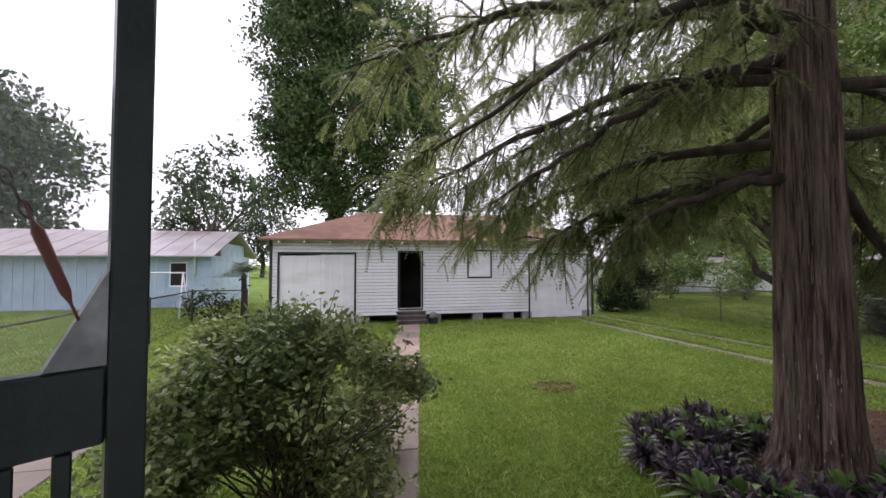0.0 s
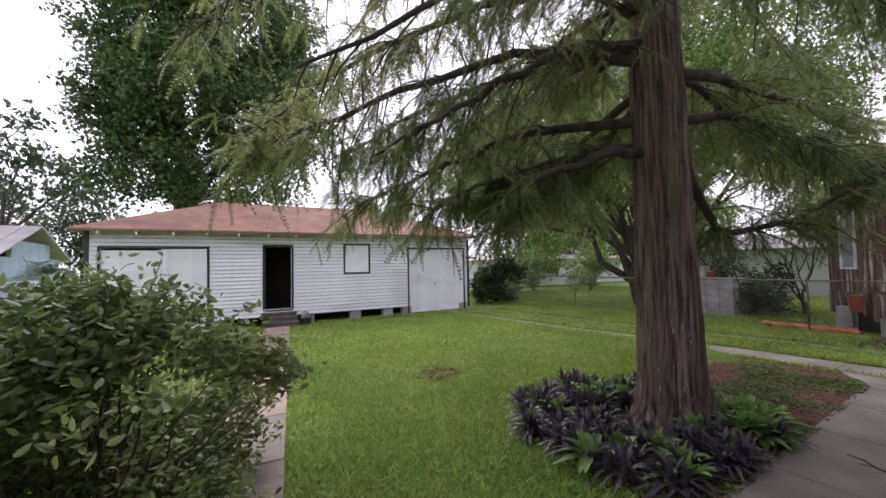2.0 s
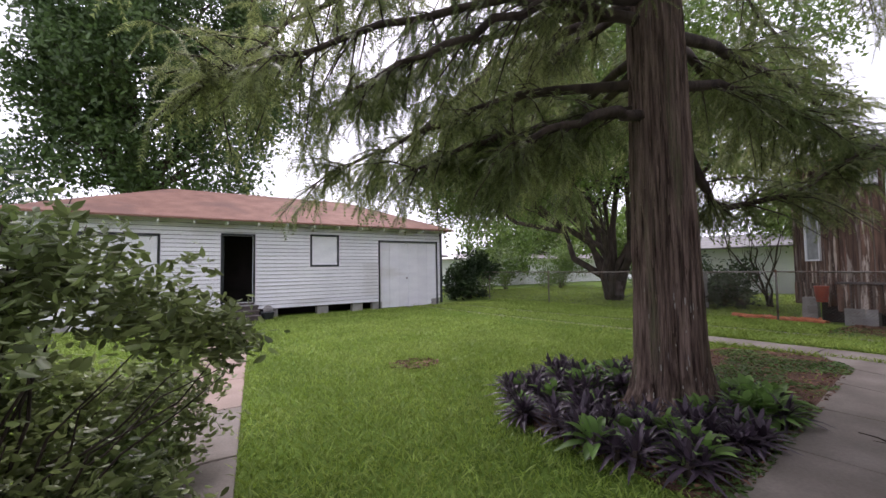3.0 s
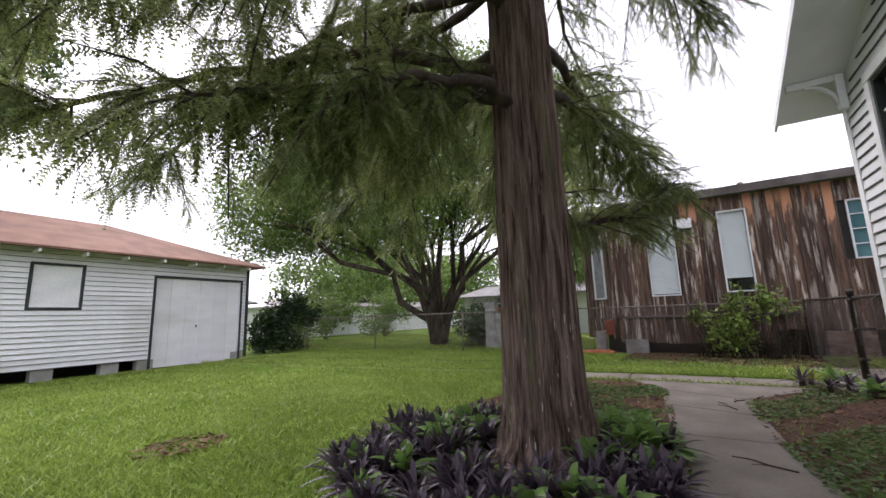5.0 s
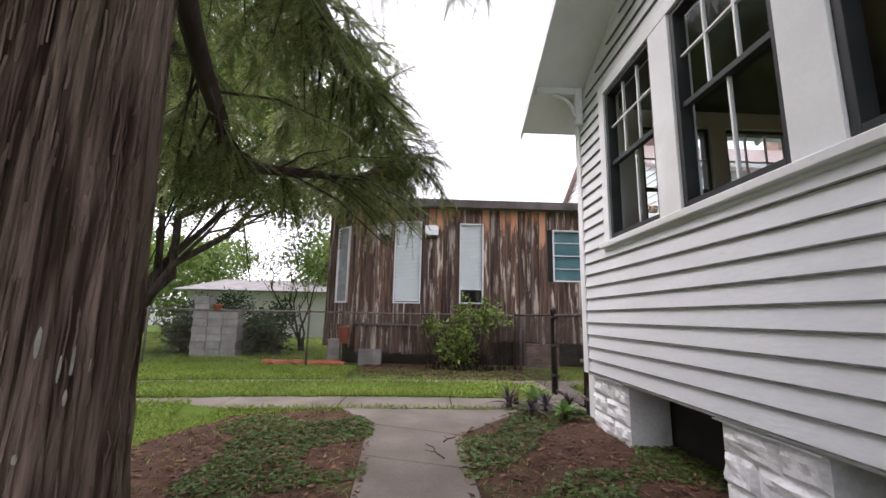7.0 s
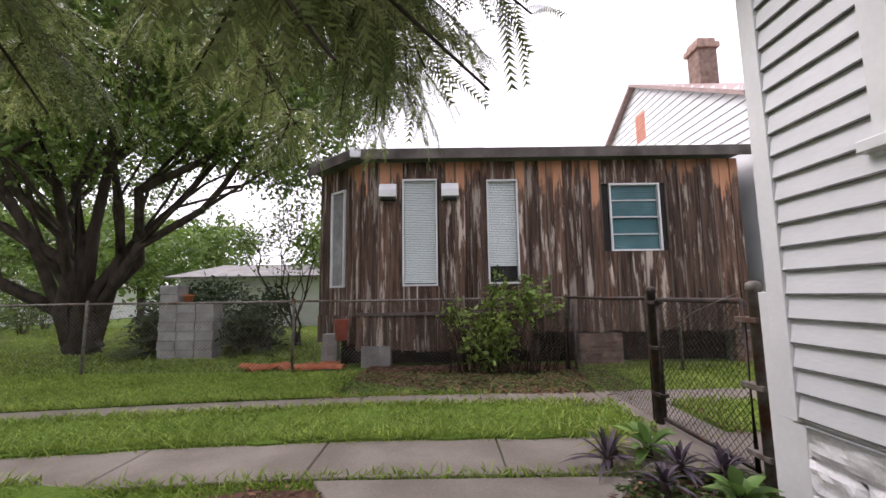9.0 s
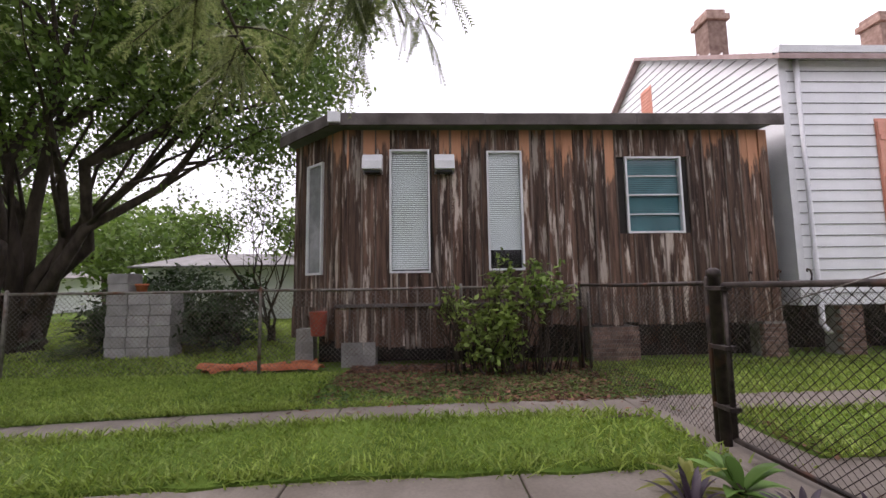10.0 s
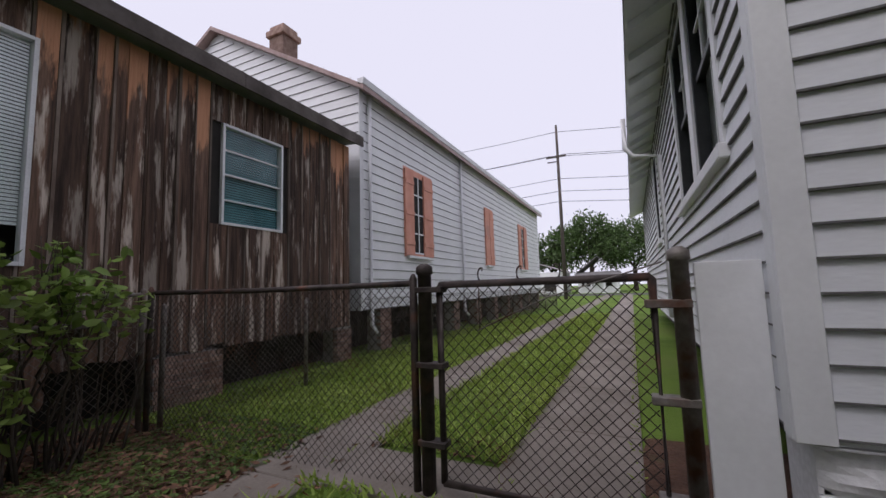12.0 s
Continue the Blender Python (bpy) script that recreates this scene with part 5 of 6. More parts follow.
# timber knee bracket under the rake
bracket = thing("bracket", "", "")
bracket.parent = house
bx = 8.29
pbox("upright", M_TRIM, bracket, bx - 0.045, bx + 0.045, HY + 0.036, HY + 0.12, 3.93, 4.45)
pbox("arm", M_TRIM, bracket, bx - 0.045, bx + 0.045, HY + 0.122, HY + 0.6, 4.36, 4.45)
bm = bmesh.new()
pts = [(bx, HY + 0.12 + 0.3 * (1 - math.cos(t)), 4.02 + 0.34 * math.sin(t)) for t in [k * math.pi / 16 for k in range(9)]]
tube(bm, pts, [0.035] * 9, 4)
part("curved_brace", bm, M_TRIM, bracket)
for k in range(15):
    y = 0.55 - 0.62 * k
    bm = bmesh.new()
    slab(bm, [(HX + 0.005, y - 0.025, roof_z(HX) - 0.108), (HX + 0.005, y + 0.025, roof_z(HX) - 0.108), (HX + 0.46, y + 0.025, roof_z(HX + 0.46) - 0.108), (HX + 0.46, y - 0.025, roof_z(HX + 0.46) - 0.108)], 0.09)
    part("rafter_tail", bm, M_TRIM, house)
bm = bmesh.new()
tube(bm, [(HX + 0.56, -3.6, 4.05), (HX + 0.56, -3.6, 3.55), (HX + 0.45, -3.6, 3.4), (HX + 0.09, -3.6, 3.35), (HX + 0.09, -3.6, 0.8)], [0.04] * 5, 8)
part("downspout", bm, M_ALU, house)
# west half of the house, behind the first steps
bm = bmesh.new()
wall_block(bm, "x", 0.05, -0.14, -4.6, 1.76, HZ, 4.28, [(-0.6, 0.35, 0.75, 2.8)])
west = part("porch_wall", bm, M_GREY_SIDING, house)
siding(west, "x", 0.05, 1, -4.6, 1.74, HZ, 4.28, 0.15, [(-0.7, 0.45, 0.65, 2.9)], M_GREY_SIDING, lip=0.034)
wbox("return_wall", M_GREY_SIDING, house, lambda u, d, z: (u, d, z), 1.76, 1.9, -0.1, HY, HZ, 4.28)
bm = bmesh.new()
slab(bm, [(apex_x, -14.5, roof_z(apex_x)), (apex_x, HY + ov, roof_z(apex_x)), (-5.2, HY + ov, roof_z(apex_x) - 7.1 * SLOPE), (-5.2, -14.5, roof_z(apex_x) - 7.1 * SLOPE)], 0.08)
part("roof", bm, M_GREY_ROOF, house)
wbox("west_wall", M_GREY_SIDING, house, lambda u, d, z: (u, d, z), -4.74, -4.6, -14.0, 0.05, HZ, 4.28)


def rock_pier(parent, x0, x1, y0, y1, top):
    """A pier of rock-faced blocks, courses staggered."""
    pier = thing("pier", "", "")
    pier.parent = parent
    pbox("core", M_ROCKFACE, pier, x0 + 0.02, x1 - 0.02, y0, y1 - 0.03, 0.0, top, 0.004)
    courses = 3
    h = top / courses
    for c in range(courses):
        cuts = [x0, (x0 + x1) / 2 + (0.1 if c % 2 else -0.08), x1]
        for a, b in zip(cuts, cuts[1:]):
            bm = bmesh.new()
            nx, nz = 9, 6
            grid = [[None] * (nz + 1) for _ in range(nx + 1)]
            for i in range(nx + 1):
                for j in range(nz + 1):
                    u, v = i / nx, j / nz
                    rim = min(u, 1 - u, v, 1 - v)
                    lift = 0.0 if rim == 0 else 0.028 + 0.03 * noise.noise(Vector((a * 7 + u * 4, c * 5.3, v * 3)))
                    grid[i][j] = bm.verts.new((a + 0.004 + (b - a - 0.008) * u, y1 - 0.03 + lift, c * h + 0.004 + (h - 0.008) * v))
            for i in range(nx):
                for j in range(nz):
                    bm.faces.new((grid[i][j], grid[i + 1][j], grid[i + 1][j + 1], grid[i][j + 1]))
            part("block", bm, M_ROCKFACE, pier)
    pbox("cap", M_ALU, pier, x0 - 0.02, x1 + 0.01, y0, y1 + 0.03, top + 0.001, top + 0.012, 0.002)


for a, b in ((7.58, 8.46), (5.5, 6.27), (3.4, 4.17)):
    rock_pier(house, a, b, HY - 0.45, HY - 0.02, HZ - 0.045)

# porch landing and steps under the first metres of the walk
landing = thing("porch_steps", "grey concrete back steps with a small landing", "steps", at=(0.6, 0.6, 0))
pbox("landing", M_CONCRETE, landing, -1.75, 0.3, -0.53, 0.55, 0.0, 0.73, 0.01)
for i in range(3):
    pbox("step", M_CONCRETE, landing, -1.5, 0.25, 0.55 + 0.3 * i, 0.55 + 0.3 * (i + 1), 0.0, 0.55 - 0.18 * i, 0.01)

# screen door standing open at the top of the steps
HINGE, EDGE = Vector((-0.95, 1.29, 0)), Vector((-0.295, 1.735, 0))
ang = math.atan2(EDGE.y - HINGE.y, EDGE.x - HINGE.x)
bm = bmesh.new()
box(bm, -1.06, -0.96, 1.20, 1.30, 0.0, 4.4)
tagged(finish("porch_post", bm, M_GREEN, 0.006), "dark green square porch post beside the steps", "post")
door = thing("screen_door", "dark green wooden screen door standing open, paint peeling", "door", at=HINGE)
door.rotation_euler = (0, 0, ang)
DW = (EDGE - HINGE).length
pbox("stile", M_GREEN, door, DW - 0.052, DW, -0.02, 0.02, 0.9, 2.95, 0.004)
pbox("stile", M_GREEN, door, 0.0, 0.085, -0.02, 0.02, 0.9, 2.95, 0.004)
pbox("mid_rail", M_GREEN, door, 0.086, DW - 0.053, -0.019, 0.019, 1.86, 1.98, 0.004)
pbox("bottom_rail", M_GREEN, door, 0.086, DW - 0.053, -0.019, 0.019, 0.9, 1.04, 0.004)
pbox("top_rail", M_GREEN, door, 0.086, DW - 0.053, -0.019, 0.019, 2.84, 2.95, 0.004)
for k in range(10):
    u = DW - 0.1 - 0.06 * k
    pbox("picket", M_GREEN, door, u - 0.011, u + 0.011, -0.012, 0.012, 1.042, 1.858, 0.003)
bm = bmesh.new()
g = [(DW - 0.053, 1.982), (DW - 0.053, 2.13), (DW - 0.125, 1.982)]
f1, f2 = [bm.verts.new((x, -0.018, z)) for x, z in g], [bm.verts.new((x, 0.018, z)) for x, z in g]
bm.faces.new(f1)
bm.faces.new(f2[::-1])
for i in range(3):
    bm.faces.new((f1[i], f2[i], f2[(i + 1) % 3], f1[(i + 1) % 3]))
part("corner_gusset", bm, mat("chipped_grey_green_paint", (0.20, 0.23, 0.23), (0.34, 0.37, 0.37), scale=9, rough=0.5, bump=0.2, c=(0.02, 0.03, 0.03), stain=0.1), door, "chipped grey corner brace")
bm = bmesh.new()
bm.faces.new([bm.verts.new(p) for p in ((0.085, 0.006, 1.98), (DW - 0.052, 0.006, 1.98), (DW - 0.052, 0.006, 2.84), (0.085, 0.006, 2.84))])
part("screen", bm, M_SCREEN, door, "fine grey fly screen").visible_shadow = False
chain = thing("door_chain", "dark chain with a turnbuckle closer on the screen door", "chain")
c0, c1 = HINGE.lerp(EDGE, 0.89) + Vector((0.012, -0.018, 2.055)), HINGE.lerp(EDGE, 0.5) + Vector((0.012, -0.018, 2.93))
for i in range(26):
    bm = bmesh.new()
    p = c0.lerp(c1, 0.16 + 0.84 * i / 26) + Vector((0, 0, -0.05 * math.sin(math.pi * i / 26)))
    d = (c1 - c0).normalized()
    q = d.to_track_quat("X", "Z").to_matrix().to_4x4() @ pose(0, 0, 0, 90 * (i % 2))
    pts = [p + (q @ Vector((0.013 * math.cos(a), 0.006 * math.sin(a), 0))) for a in [k * math.pi / 5 for k in range(11)]]
    tube(bm, pts, [0.0018] * 11, 5, caps=False)
    part("link", bm, M_STEEL_DARK, chain)
bm = bmesh.new()
tube(bm, [c0.lerp(c1, t) for t in (0.0, 0.03, 0.05, 0.15, 0.17, 0.2)], [0.002, 0.002, 0.007, 0.008, 0.002, 0.002], 8)
part("turnbuckle", bm, mat("rusty_red_steel", (0.12, 0.04, 0.03), (0.2, 0.08, 0.06), rough=0.6), chain)

# hanging lamp in the dark room
lamp = thing("chandelier", "small brass chandelier with glowing warm glass shades", "lamp", at=(5.68, -1.2, 3.1))
bm = bmesh.new()
tube(bm, [(0, 0, 0.95), (0, 0, 0.1), (0, 0, 0.0)], [0.008, 0.008, 0.03], 8)
part("stem", bm, M_STEEL, lamp)
for k in range(3):
    a = k * 2.094 + 0.4
    bm = bmesh.new()
    tube(bm, [(0, 0, 0.02), (0.1 * math.cos(a), 0.1 * math.sin(a), -0.03), (0.19 * math.cos(a), 0.19 * math.sin(a), 0.02)], [0.008] * 3, 6)
    part("arm", bm, M_STEEL, lamp)
    bm = bmesh.new()
    c = Vector((0.19 * math.cos(a), 0.19 * math.sin(a), 0))
    tube(bm, [c + Vector((0, 0, z)) for z in (0.03, 0.05, 0.09, 0.13, 0.15)], [0.03, 0.055, 0.06, 0.045, 0.05], 12)
    part("glass_shade", bm, M_BULB, lamp)

# ---- weathered cottage ----
def planks(parent, p0, p1, z0, z1, holes, mats, seed, proud=0.03, name="plank"):
    """Upright boards of uneven width along a wall line, each one a piece; the wall's outside is on the left going p0 to p1."""
    r = random.Random(seed)
    a, b = Vector((*p0, 0)), Vector((*p1, 0))
    L, d = (b - a).length, (b - a).normalized()
    rot = math.atan2(d.y, d.x)
    u, batten = 0.0, True
    while u < L - 0.01:
        batten = not batten
        w = min(r.choice((0.022, 0.03, 0.036)) if batten else r.choice((0.1, 0.14, 0.17, 0.2, 0.23)), L - u)
        mid = u + w / 2
        spans = [(z0 + r.uniform(-0.03, 0.03), z1)]
        for h in holes:
            if h[0] - 0.03 < mid < h[1] + 0.03:
                spans = [(p, min(q, h[2])) for p, q in spans] + [(max(p, h[3]), q) for p, q in spans]
        for p, q in spans:
            if q - p > 0.08:
                bm = bmesh.new()
                box(bm, 0.003, w - 0.003, 0, proud + r.uniform(-0.008, 0.012) + (0.012 if batten and w < 0.04 else 0), 0, q - p)
                ob = part(name, bm, M_BATTEN if batten and r.random() < 0.6 else r.choice(mats), parent)
                ob.location, ob.rotation_euler = (*(a + d * u)[:2], p), (0, 0, rot)
        u += w


wood = [M_PLANK]
W0 = (BX, -2.9)
hu = [(h[0] + 2.9, h[1] + 2.9, h[2], h[3]) for h in bh]
# low courses dark, tops bare and orange where the eave kept the rain off
planks(bwall, (BX, -2.9), (BX, 4.52), 0.6, 3.94, hu, wood, 3)
A2, B2 = Vector((BX, 4.52)), Vector((BX + 0.92, 5.58))
d2 = (B2 - A2)
L2 = d2.length
bm = bmesh.new()
prism(bm, [tuple(A2), (A2.x + 0.3, A2.y), (B2.x + 0.3, B2.y), tuple(B2)][::-1], 0.62, 3.95)
bay = part("bay_wall", bm, M_BOARD, brown)
planks(bay, tuple(A2), tuple(B2), 0.6, 3.94, [(0.52, 1.0, 1.5, 3.5)], wood, 5)
bm = bmesh.new()
box(bm, B2.x + 0.3, BX + 7, B2.y - 0.1, B2.y, 0.62, 3.95)
part("rear_wall", bm, M_BOARD, brown)
planks(bwall, (BX - 0.06, 1.3), (BX - 0.06, 4.6), 0.3, 0.95, [], [M_PLANK], 8, name="skirt_plank")
planks(bay, (BX - 0.06, 4.6), (B2.x - 0.06, B2.y), 0.42, 0.95, [(0.3, 0.75, 0.3, 0.8)], [M_PLANK], 9, name="skirt_plank")
pbox("ledge_rail", M_FASCIA, brown, BX - 0.13, BX - 0.05, 0.8, 4.62, 0.95, 1.005)
# roof edge
edge = [(BX - 0.30, -3.0), (BX - 0.30, 4.68), (B2.x - 0.12, B2.y + 0.3)]
for k, ((xa, ya), (xb, yb)) in enumerate(zip(edge, edge[1:])):
    L = math.dist((xa, ya), (xb, yb))
    n_ = 3 if k == 0 else 1
    for j in range(n_):
        bm = bmesh.new()
        box(bm, L * j / n_ + 0.004, L * (j + 1) / n_ - 0.004, -0.03, 0.0, 3.93, 4.12 + 0.006 * j)
        ob = part("fascia_board", bm, M_FASCIA, brown)
        ob.location, ob.rotation_euler = (xa, ya, 0), (0, 0, math.atan2(yb - ya, xb - xa))
pbox("metal_flashing", M_ALU, brown, BX - 0.345, BX - 0.296, 4.50, 4.70, 3.96, 4.14)
bm = bmesh.new()
tube(bm, [(BX + 2.2, 1.2, 4.3), (BX + 2.2, 1.2, 4.72)], [0.05, 0.05], 10)
tube(bm, [(BX + 2.2, 1.2, 4.72), (BX + 2.2, 1.2, 4.8)], [0.09, 0.07], 10)
part("vent_pipe", bm, M_STEEL, brown)


def blind_window(parent, axis, face, out, a, b, z0, z1, slat, bars=0, drop=0.0, depth=0.05):
    loc = local(axis, face, out)
    w = thing("window", "", "")
    w.parent = parent
    f = 0.035
    for q in ((a, a + f, z0, z1), (b - f, b, z0, z1), (a + f, b - f, z1 - f, z1), (a + f, b - f, z0, z0 + f)):
        wbox("frame", M_ALU, w, loc, q[0], q[1], -0.05, 0.05, q[2], q[3], 0.002)
    bm = bmesh.new()
    n_ = int((z1 - z0 - 2 * f - drop) / 0.034)
    for k in range(n_):
        z = z1 - f - 0.02 - k * 0.034
        p = [loc(u, d, zz) for u, d, zz in ((a + f + 0.006, -0.036, z + 0.016), (b - f - 0.006, -0.036, z + 0.016), (b - f - 0.006, -0.022, z - 0.014), (a + f + 0.006, -0.022, z - 0.014))]
        bm.faces.new([bm.verts.new(v) for v in p])
    tagged(part("blind", bm, slat, w), kind="stuff")
    for k in range(1, bars + 1):
        z = z0 + (z1 - z0) * k / (bars + 1)
        wbox("rail", M_ALU, w, loc, a + f, b - f, -0.02, 0.02 if k * 2 == bars + 1 else 0.0, z - 0.012, z + 0.012, 0.001)
    bm = bmesh.new()
    bm.faces.new([bm.verts.new(loc(u, 0.0, z)) for u, z in ((a + f, z0 + f), (b - f, z0 + f), (b - f, z1 - f), (a + f, z1 - f))])
    part("pane", bm, M_GLASS, w).visible_shadow = False
    # black sheet behind the blind, the room's darkness put in as colour
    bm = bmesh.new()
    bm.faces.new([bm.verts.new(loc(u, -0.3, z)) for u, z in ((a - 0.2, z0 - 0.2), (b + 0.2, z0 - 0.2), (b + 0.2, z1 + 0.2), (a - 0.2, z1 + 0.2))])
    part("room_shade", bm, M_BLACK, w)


blind_window(brown, "y", BX, -1, *bh[0], M_BLIND)
blind_window(brown, "y", BX, -1, *bh[1], M_BLIND, drop=0.3)
blind_window(brown, "y", BX, -1, *bh[2], M_TEAL, bars=3)
bw2 = thing("side_window", "", "")
bw2.parent = brown
for nm, m_, q in (("frame", M_ALU, (0.52, 0.56, 1.5, 3.5)), ("frame", M_ALU, (0.96, 1.0, 1.5, 3.5)), ("frame", M_ALU, (0.56, 0.96, 3.46, 3.5)), ("frame", M_ALU, (0.56, 0.96, 1.5, 1.54)), ("pane", M_TRIM, (0.56, 0.96, 1.54, 3.46))):
    bm = bmesh.new()
    box(bm, q[0], q[1], 0.004, 0.05 if nm == "frame" else 0.012, q[2], q[3])
    ob = part(nm, bm, m_ if nm == "frame" else mat("dull_grey_pane", (0.20, 0.21, 0.21), (0.28, 0.29, 0.29), rough=0.15, bump=0), bw2)
    ob.location, ob.rotation_euler = (A2.x, A2.y, 0), (0, 0, math.atan2(d2.y, d2.x))
for y in (3.84, 2.64):
    v = thing("wall_vent", "white metal hooded vent box on the plank wall", "vent", group="hooded wall vents", at=(BX - 0.04, y + 0.16, 3.33))
    bm = bmesh.new()
    sec = [(0, -0.17), (0, 0.17), (-0.1, 0.15), (-0.19, 0.02), (-0.19, -0.12), (0, -0.13)]
    prof = [[bm.verts.new((dx, yy, dz)) for dx, dz in sec] for yy in (-0.165, 0.165)]
    bm.faces.new(prof[0])
    bm.faces.new(prof[1][::-1])
    for k in range(6):
        bm.faces.new((prof[0][k], prof[0][(k + 1) % 6], prof[1][(k + 1) % 6], prof[1][k]))
    part("hood", bm, M_ALU, v, bevel=0.006)
    pbox("grille", M_DARK, v, -0.15, -0.01, -0.13, 0.13, -0.165, -0.135)
# piers, with a black sheet as painted shade in the void below
def brick_pier(parent, x0, x1, y0, y1, z1, material=M_BRICK, bw=0.2, bh_=0.07, name="brick_pier"):
    p = thing(name, "", "")
    p.parent = parent
    pbox("core", M_BLOCK, p, x0 + 0.012, x1, y0 + 0.012, y1 - 0.012, 0.0, z1, 0)
    for r_ in range(int(z1 / bh_)):
        y = y0 - (bw / 2 if r_ % 2 else 0)
        while y < y1 - 0.01:
            a, b = max(y, y0), min(y + bw, y1)
            if b - a > 0.03:
                pbox("brick" if material is M_BRICK else "block", material, p, x0 + random.uniform(-0.006, 0.002), x0 + 0.1, a + 0.004, b - 0.004, r_ * bh_ + 0.004, (r_ + 1) * bh_ - 0.004, 0.003)
            y += bw


brick_pier(brown, BX - 0.02, BX + 0.3, -0.42, 0.4, 0.56)
brick_pier(brown, BX - 0.02, BX + 0.3, -2.95, -2.55, 0.62)
brick_pier(brown, BX - 0.1, BX + 0.25, 3.95, 4.5, 0.4, M_BLOCK, 0.4, 0.2, "block_pier")
brick_pier(brown, BX + 0.12, BX + 0.4, 5.0, 5.3, 0.6, M_BLOCK, 0.4, 0.2, "block_pier")
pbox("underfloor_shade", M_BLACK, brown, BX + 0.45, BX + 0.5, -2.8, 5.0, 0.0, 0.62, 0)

# ---- white house ----
gsl = 2.45 / 4.4
siding(wwall, "x", -3.3, 1, WX, WX + 8.8, 4.2, 7.85, 0.2, [(WX + 3.95, WX + 4.5, 6.0, 6.9)], M_WHITE, top=lambda z: (WX + max(0, z - 5.4) / gsl, WX + 8.8 - max(0, z - 5.4) / gsl), lip=0.02)
for sgn in (-1, 1):
    bm = bmesh.new()
    xe, xr = WX + 4.4 + sgn * 4.65, WX + 4.4
    slab(bm, [(xe, -20.2, 5.4 - 0.25 * gsl), (xe, -3.1, 5.4 - 0.25 * gsl), (xr, -3.1, 7.97), (xr, -20.2, 7.97)][::sgn], 0.1)
    part("roof", bm, mat("rust_red_metal_roof", (0.28, 0.19, 0.17), (0.36, 0.26, 0.24), rough=0.5, bump=0.1), white)
wl_ = local("y", WX, -1)
wbox("corner_board", M_ALU, white, wl_, -3.4, -3.27, 0.0, 0.03, 0.85, 5.3)
bm = bmesh.new()
sec = [(-0.25, 5.28), (-0.13, 5.28), (-0.11, 5.40), (-0.27, 5.40)]
pr = [[bm.verts.new((WX + dx, y, z)) for dx, z in sec] for y in (-20.2, -3.1)]
for k in range(4):
    bm.faces.new((pr[0][k], pr[0][(k + 1) % 4], pr[1][(k + 1) % 4], pr[1][k]))
bm.faces.new(pr[0])
bm.faces.new(pr[1])
part("gutter", bm, M_ALU, white)
wbox("frieze", M_ALU, white, wl_, -20, -3.4, 0.0, 0.02, 5.15, 5.3)
for y in (-8.4, -3.55):
    bm = bmesh.new()
    tube(bm, [(WX - 0.08, y, 5.3), (WX - 0.08, y, 0.55), (WX - 0.2, y, 0.4)], [0.045] * 3, 8)
    part("downspout", bm, M_ALU, white)
for a, b, openw in ((-6.40, -4.95, True), (-11.6, -10.65, False), (-17.0, -15.4, True)):
    w = thing("shuttered_window", "", "")
    w.parent = white
    wbox("surround", M_SALMON, w, wl_, a, b, 0.021, 0.032, 2.0, 4.16)
    if openw:
        m0, m1 = a + (b - a) * 0.36, a + (b - a) * 0.70
        wbox("glass", M_BLACK, w, wl_, m0, m1, 0.033, 0.036, 2.08, 4.0)
        wbox("frame", M_ALU, w, wl_, (m0 + m1) / 2 - 0.02, (m0 + m1) / 2 + 0.02, 0.036, 0.05, 2.08, 4.0)
        for k in range(4):
            z = 2.08 + k * 0.48
            wbox("glazing_bar", M_ALU, w, wl_, m0, m1, 0.037, 0.048, z, z + 0.035)
        leaves_ = ((a, m0), (m1, b))
    else:
        m0 = (a + b) / 2
        leaves_ = ((a, m0 - 0.01), (m0 + 0.01, b))
    for p, q in leaves_:
        wbox("shutter", M_SALMON, w, wl_, p + 0.01, q - 0.01, 0.034, 0.07, 2.04, 4.1, 0.006)
        for z in (2.28, 3.0, 3.75):
            wbox("batten", M_SALMON, w, wl_, p + 0.02, q - 0.02, 0.07, 0.088, z, z + 0.1, 0.003)
    wbox("sill", M_ALU, w, wl_, a + 0.1, b - 0.1, 0.034, 0.11, 1.96, 2.02)
vent = thing("gable_vent", "", "")
vent.parent = white
wbox("frame", M_SALMON, vent, local("x", -3.3, 1), WX + 3.95, WX + 4.5, 0.0, 0.03, 6.0, 6.9)
for k in range(8):
    wbox("louvre", M_SALMON, vent, local("x", -3.3, 1), WX + 4.0, WX + 4.45, 0.03, 0.05, 6.07 + 0.1 * k, 6.11 + 0.1 * k)
for y in (-5.8, -11.3):
    ch = thing("chimney", "", "")
    ch.parent = white
    pbox("chimney_shaft", M_BRICK, ch, WX + 4.5, WX + 5.1, y - 0.3, y + 0.3, 8.0, 9.25, 0.01)
    pbox("collar", M_BRICK, ch, WX + 4.42, WX + 5.18, y - 0.38, y + 0.38, 9.25, 9.45, 0.02)
    pbox("cap", M_BRICK, ch, WX + 4.5, WX + 5.1, y - 0.3, y + 0.3, 9.45, 9.62, 0.02)
for y in np.arange(-19.6, -3.0, 1.9):
    brick_pier(white, WX + 0.02, WX + 0.35, y, y + 0.42, 0.85)
# black sheet painting the shade between the white house piers
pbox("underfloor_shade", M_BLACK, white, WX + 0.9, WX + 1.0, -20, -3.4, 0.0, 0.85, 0)

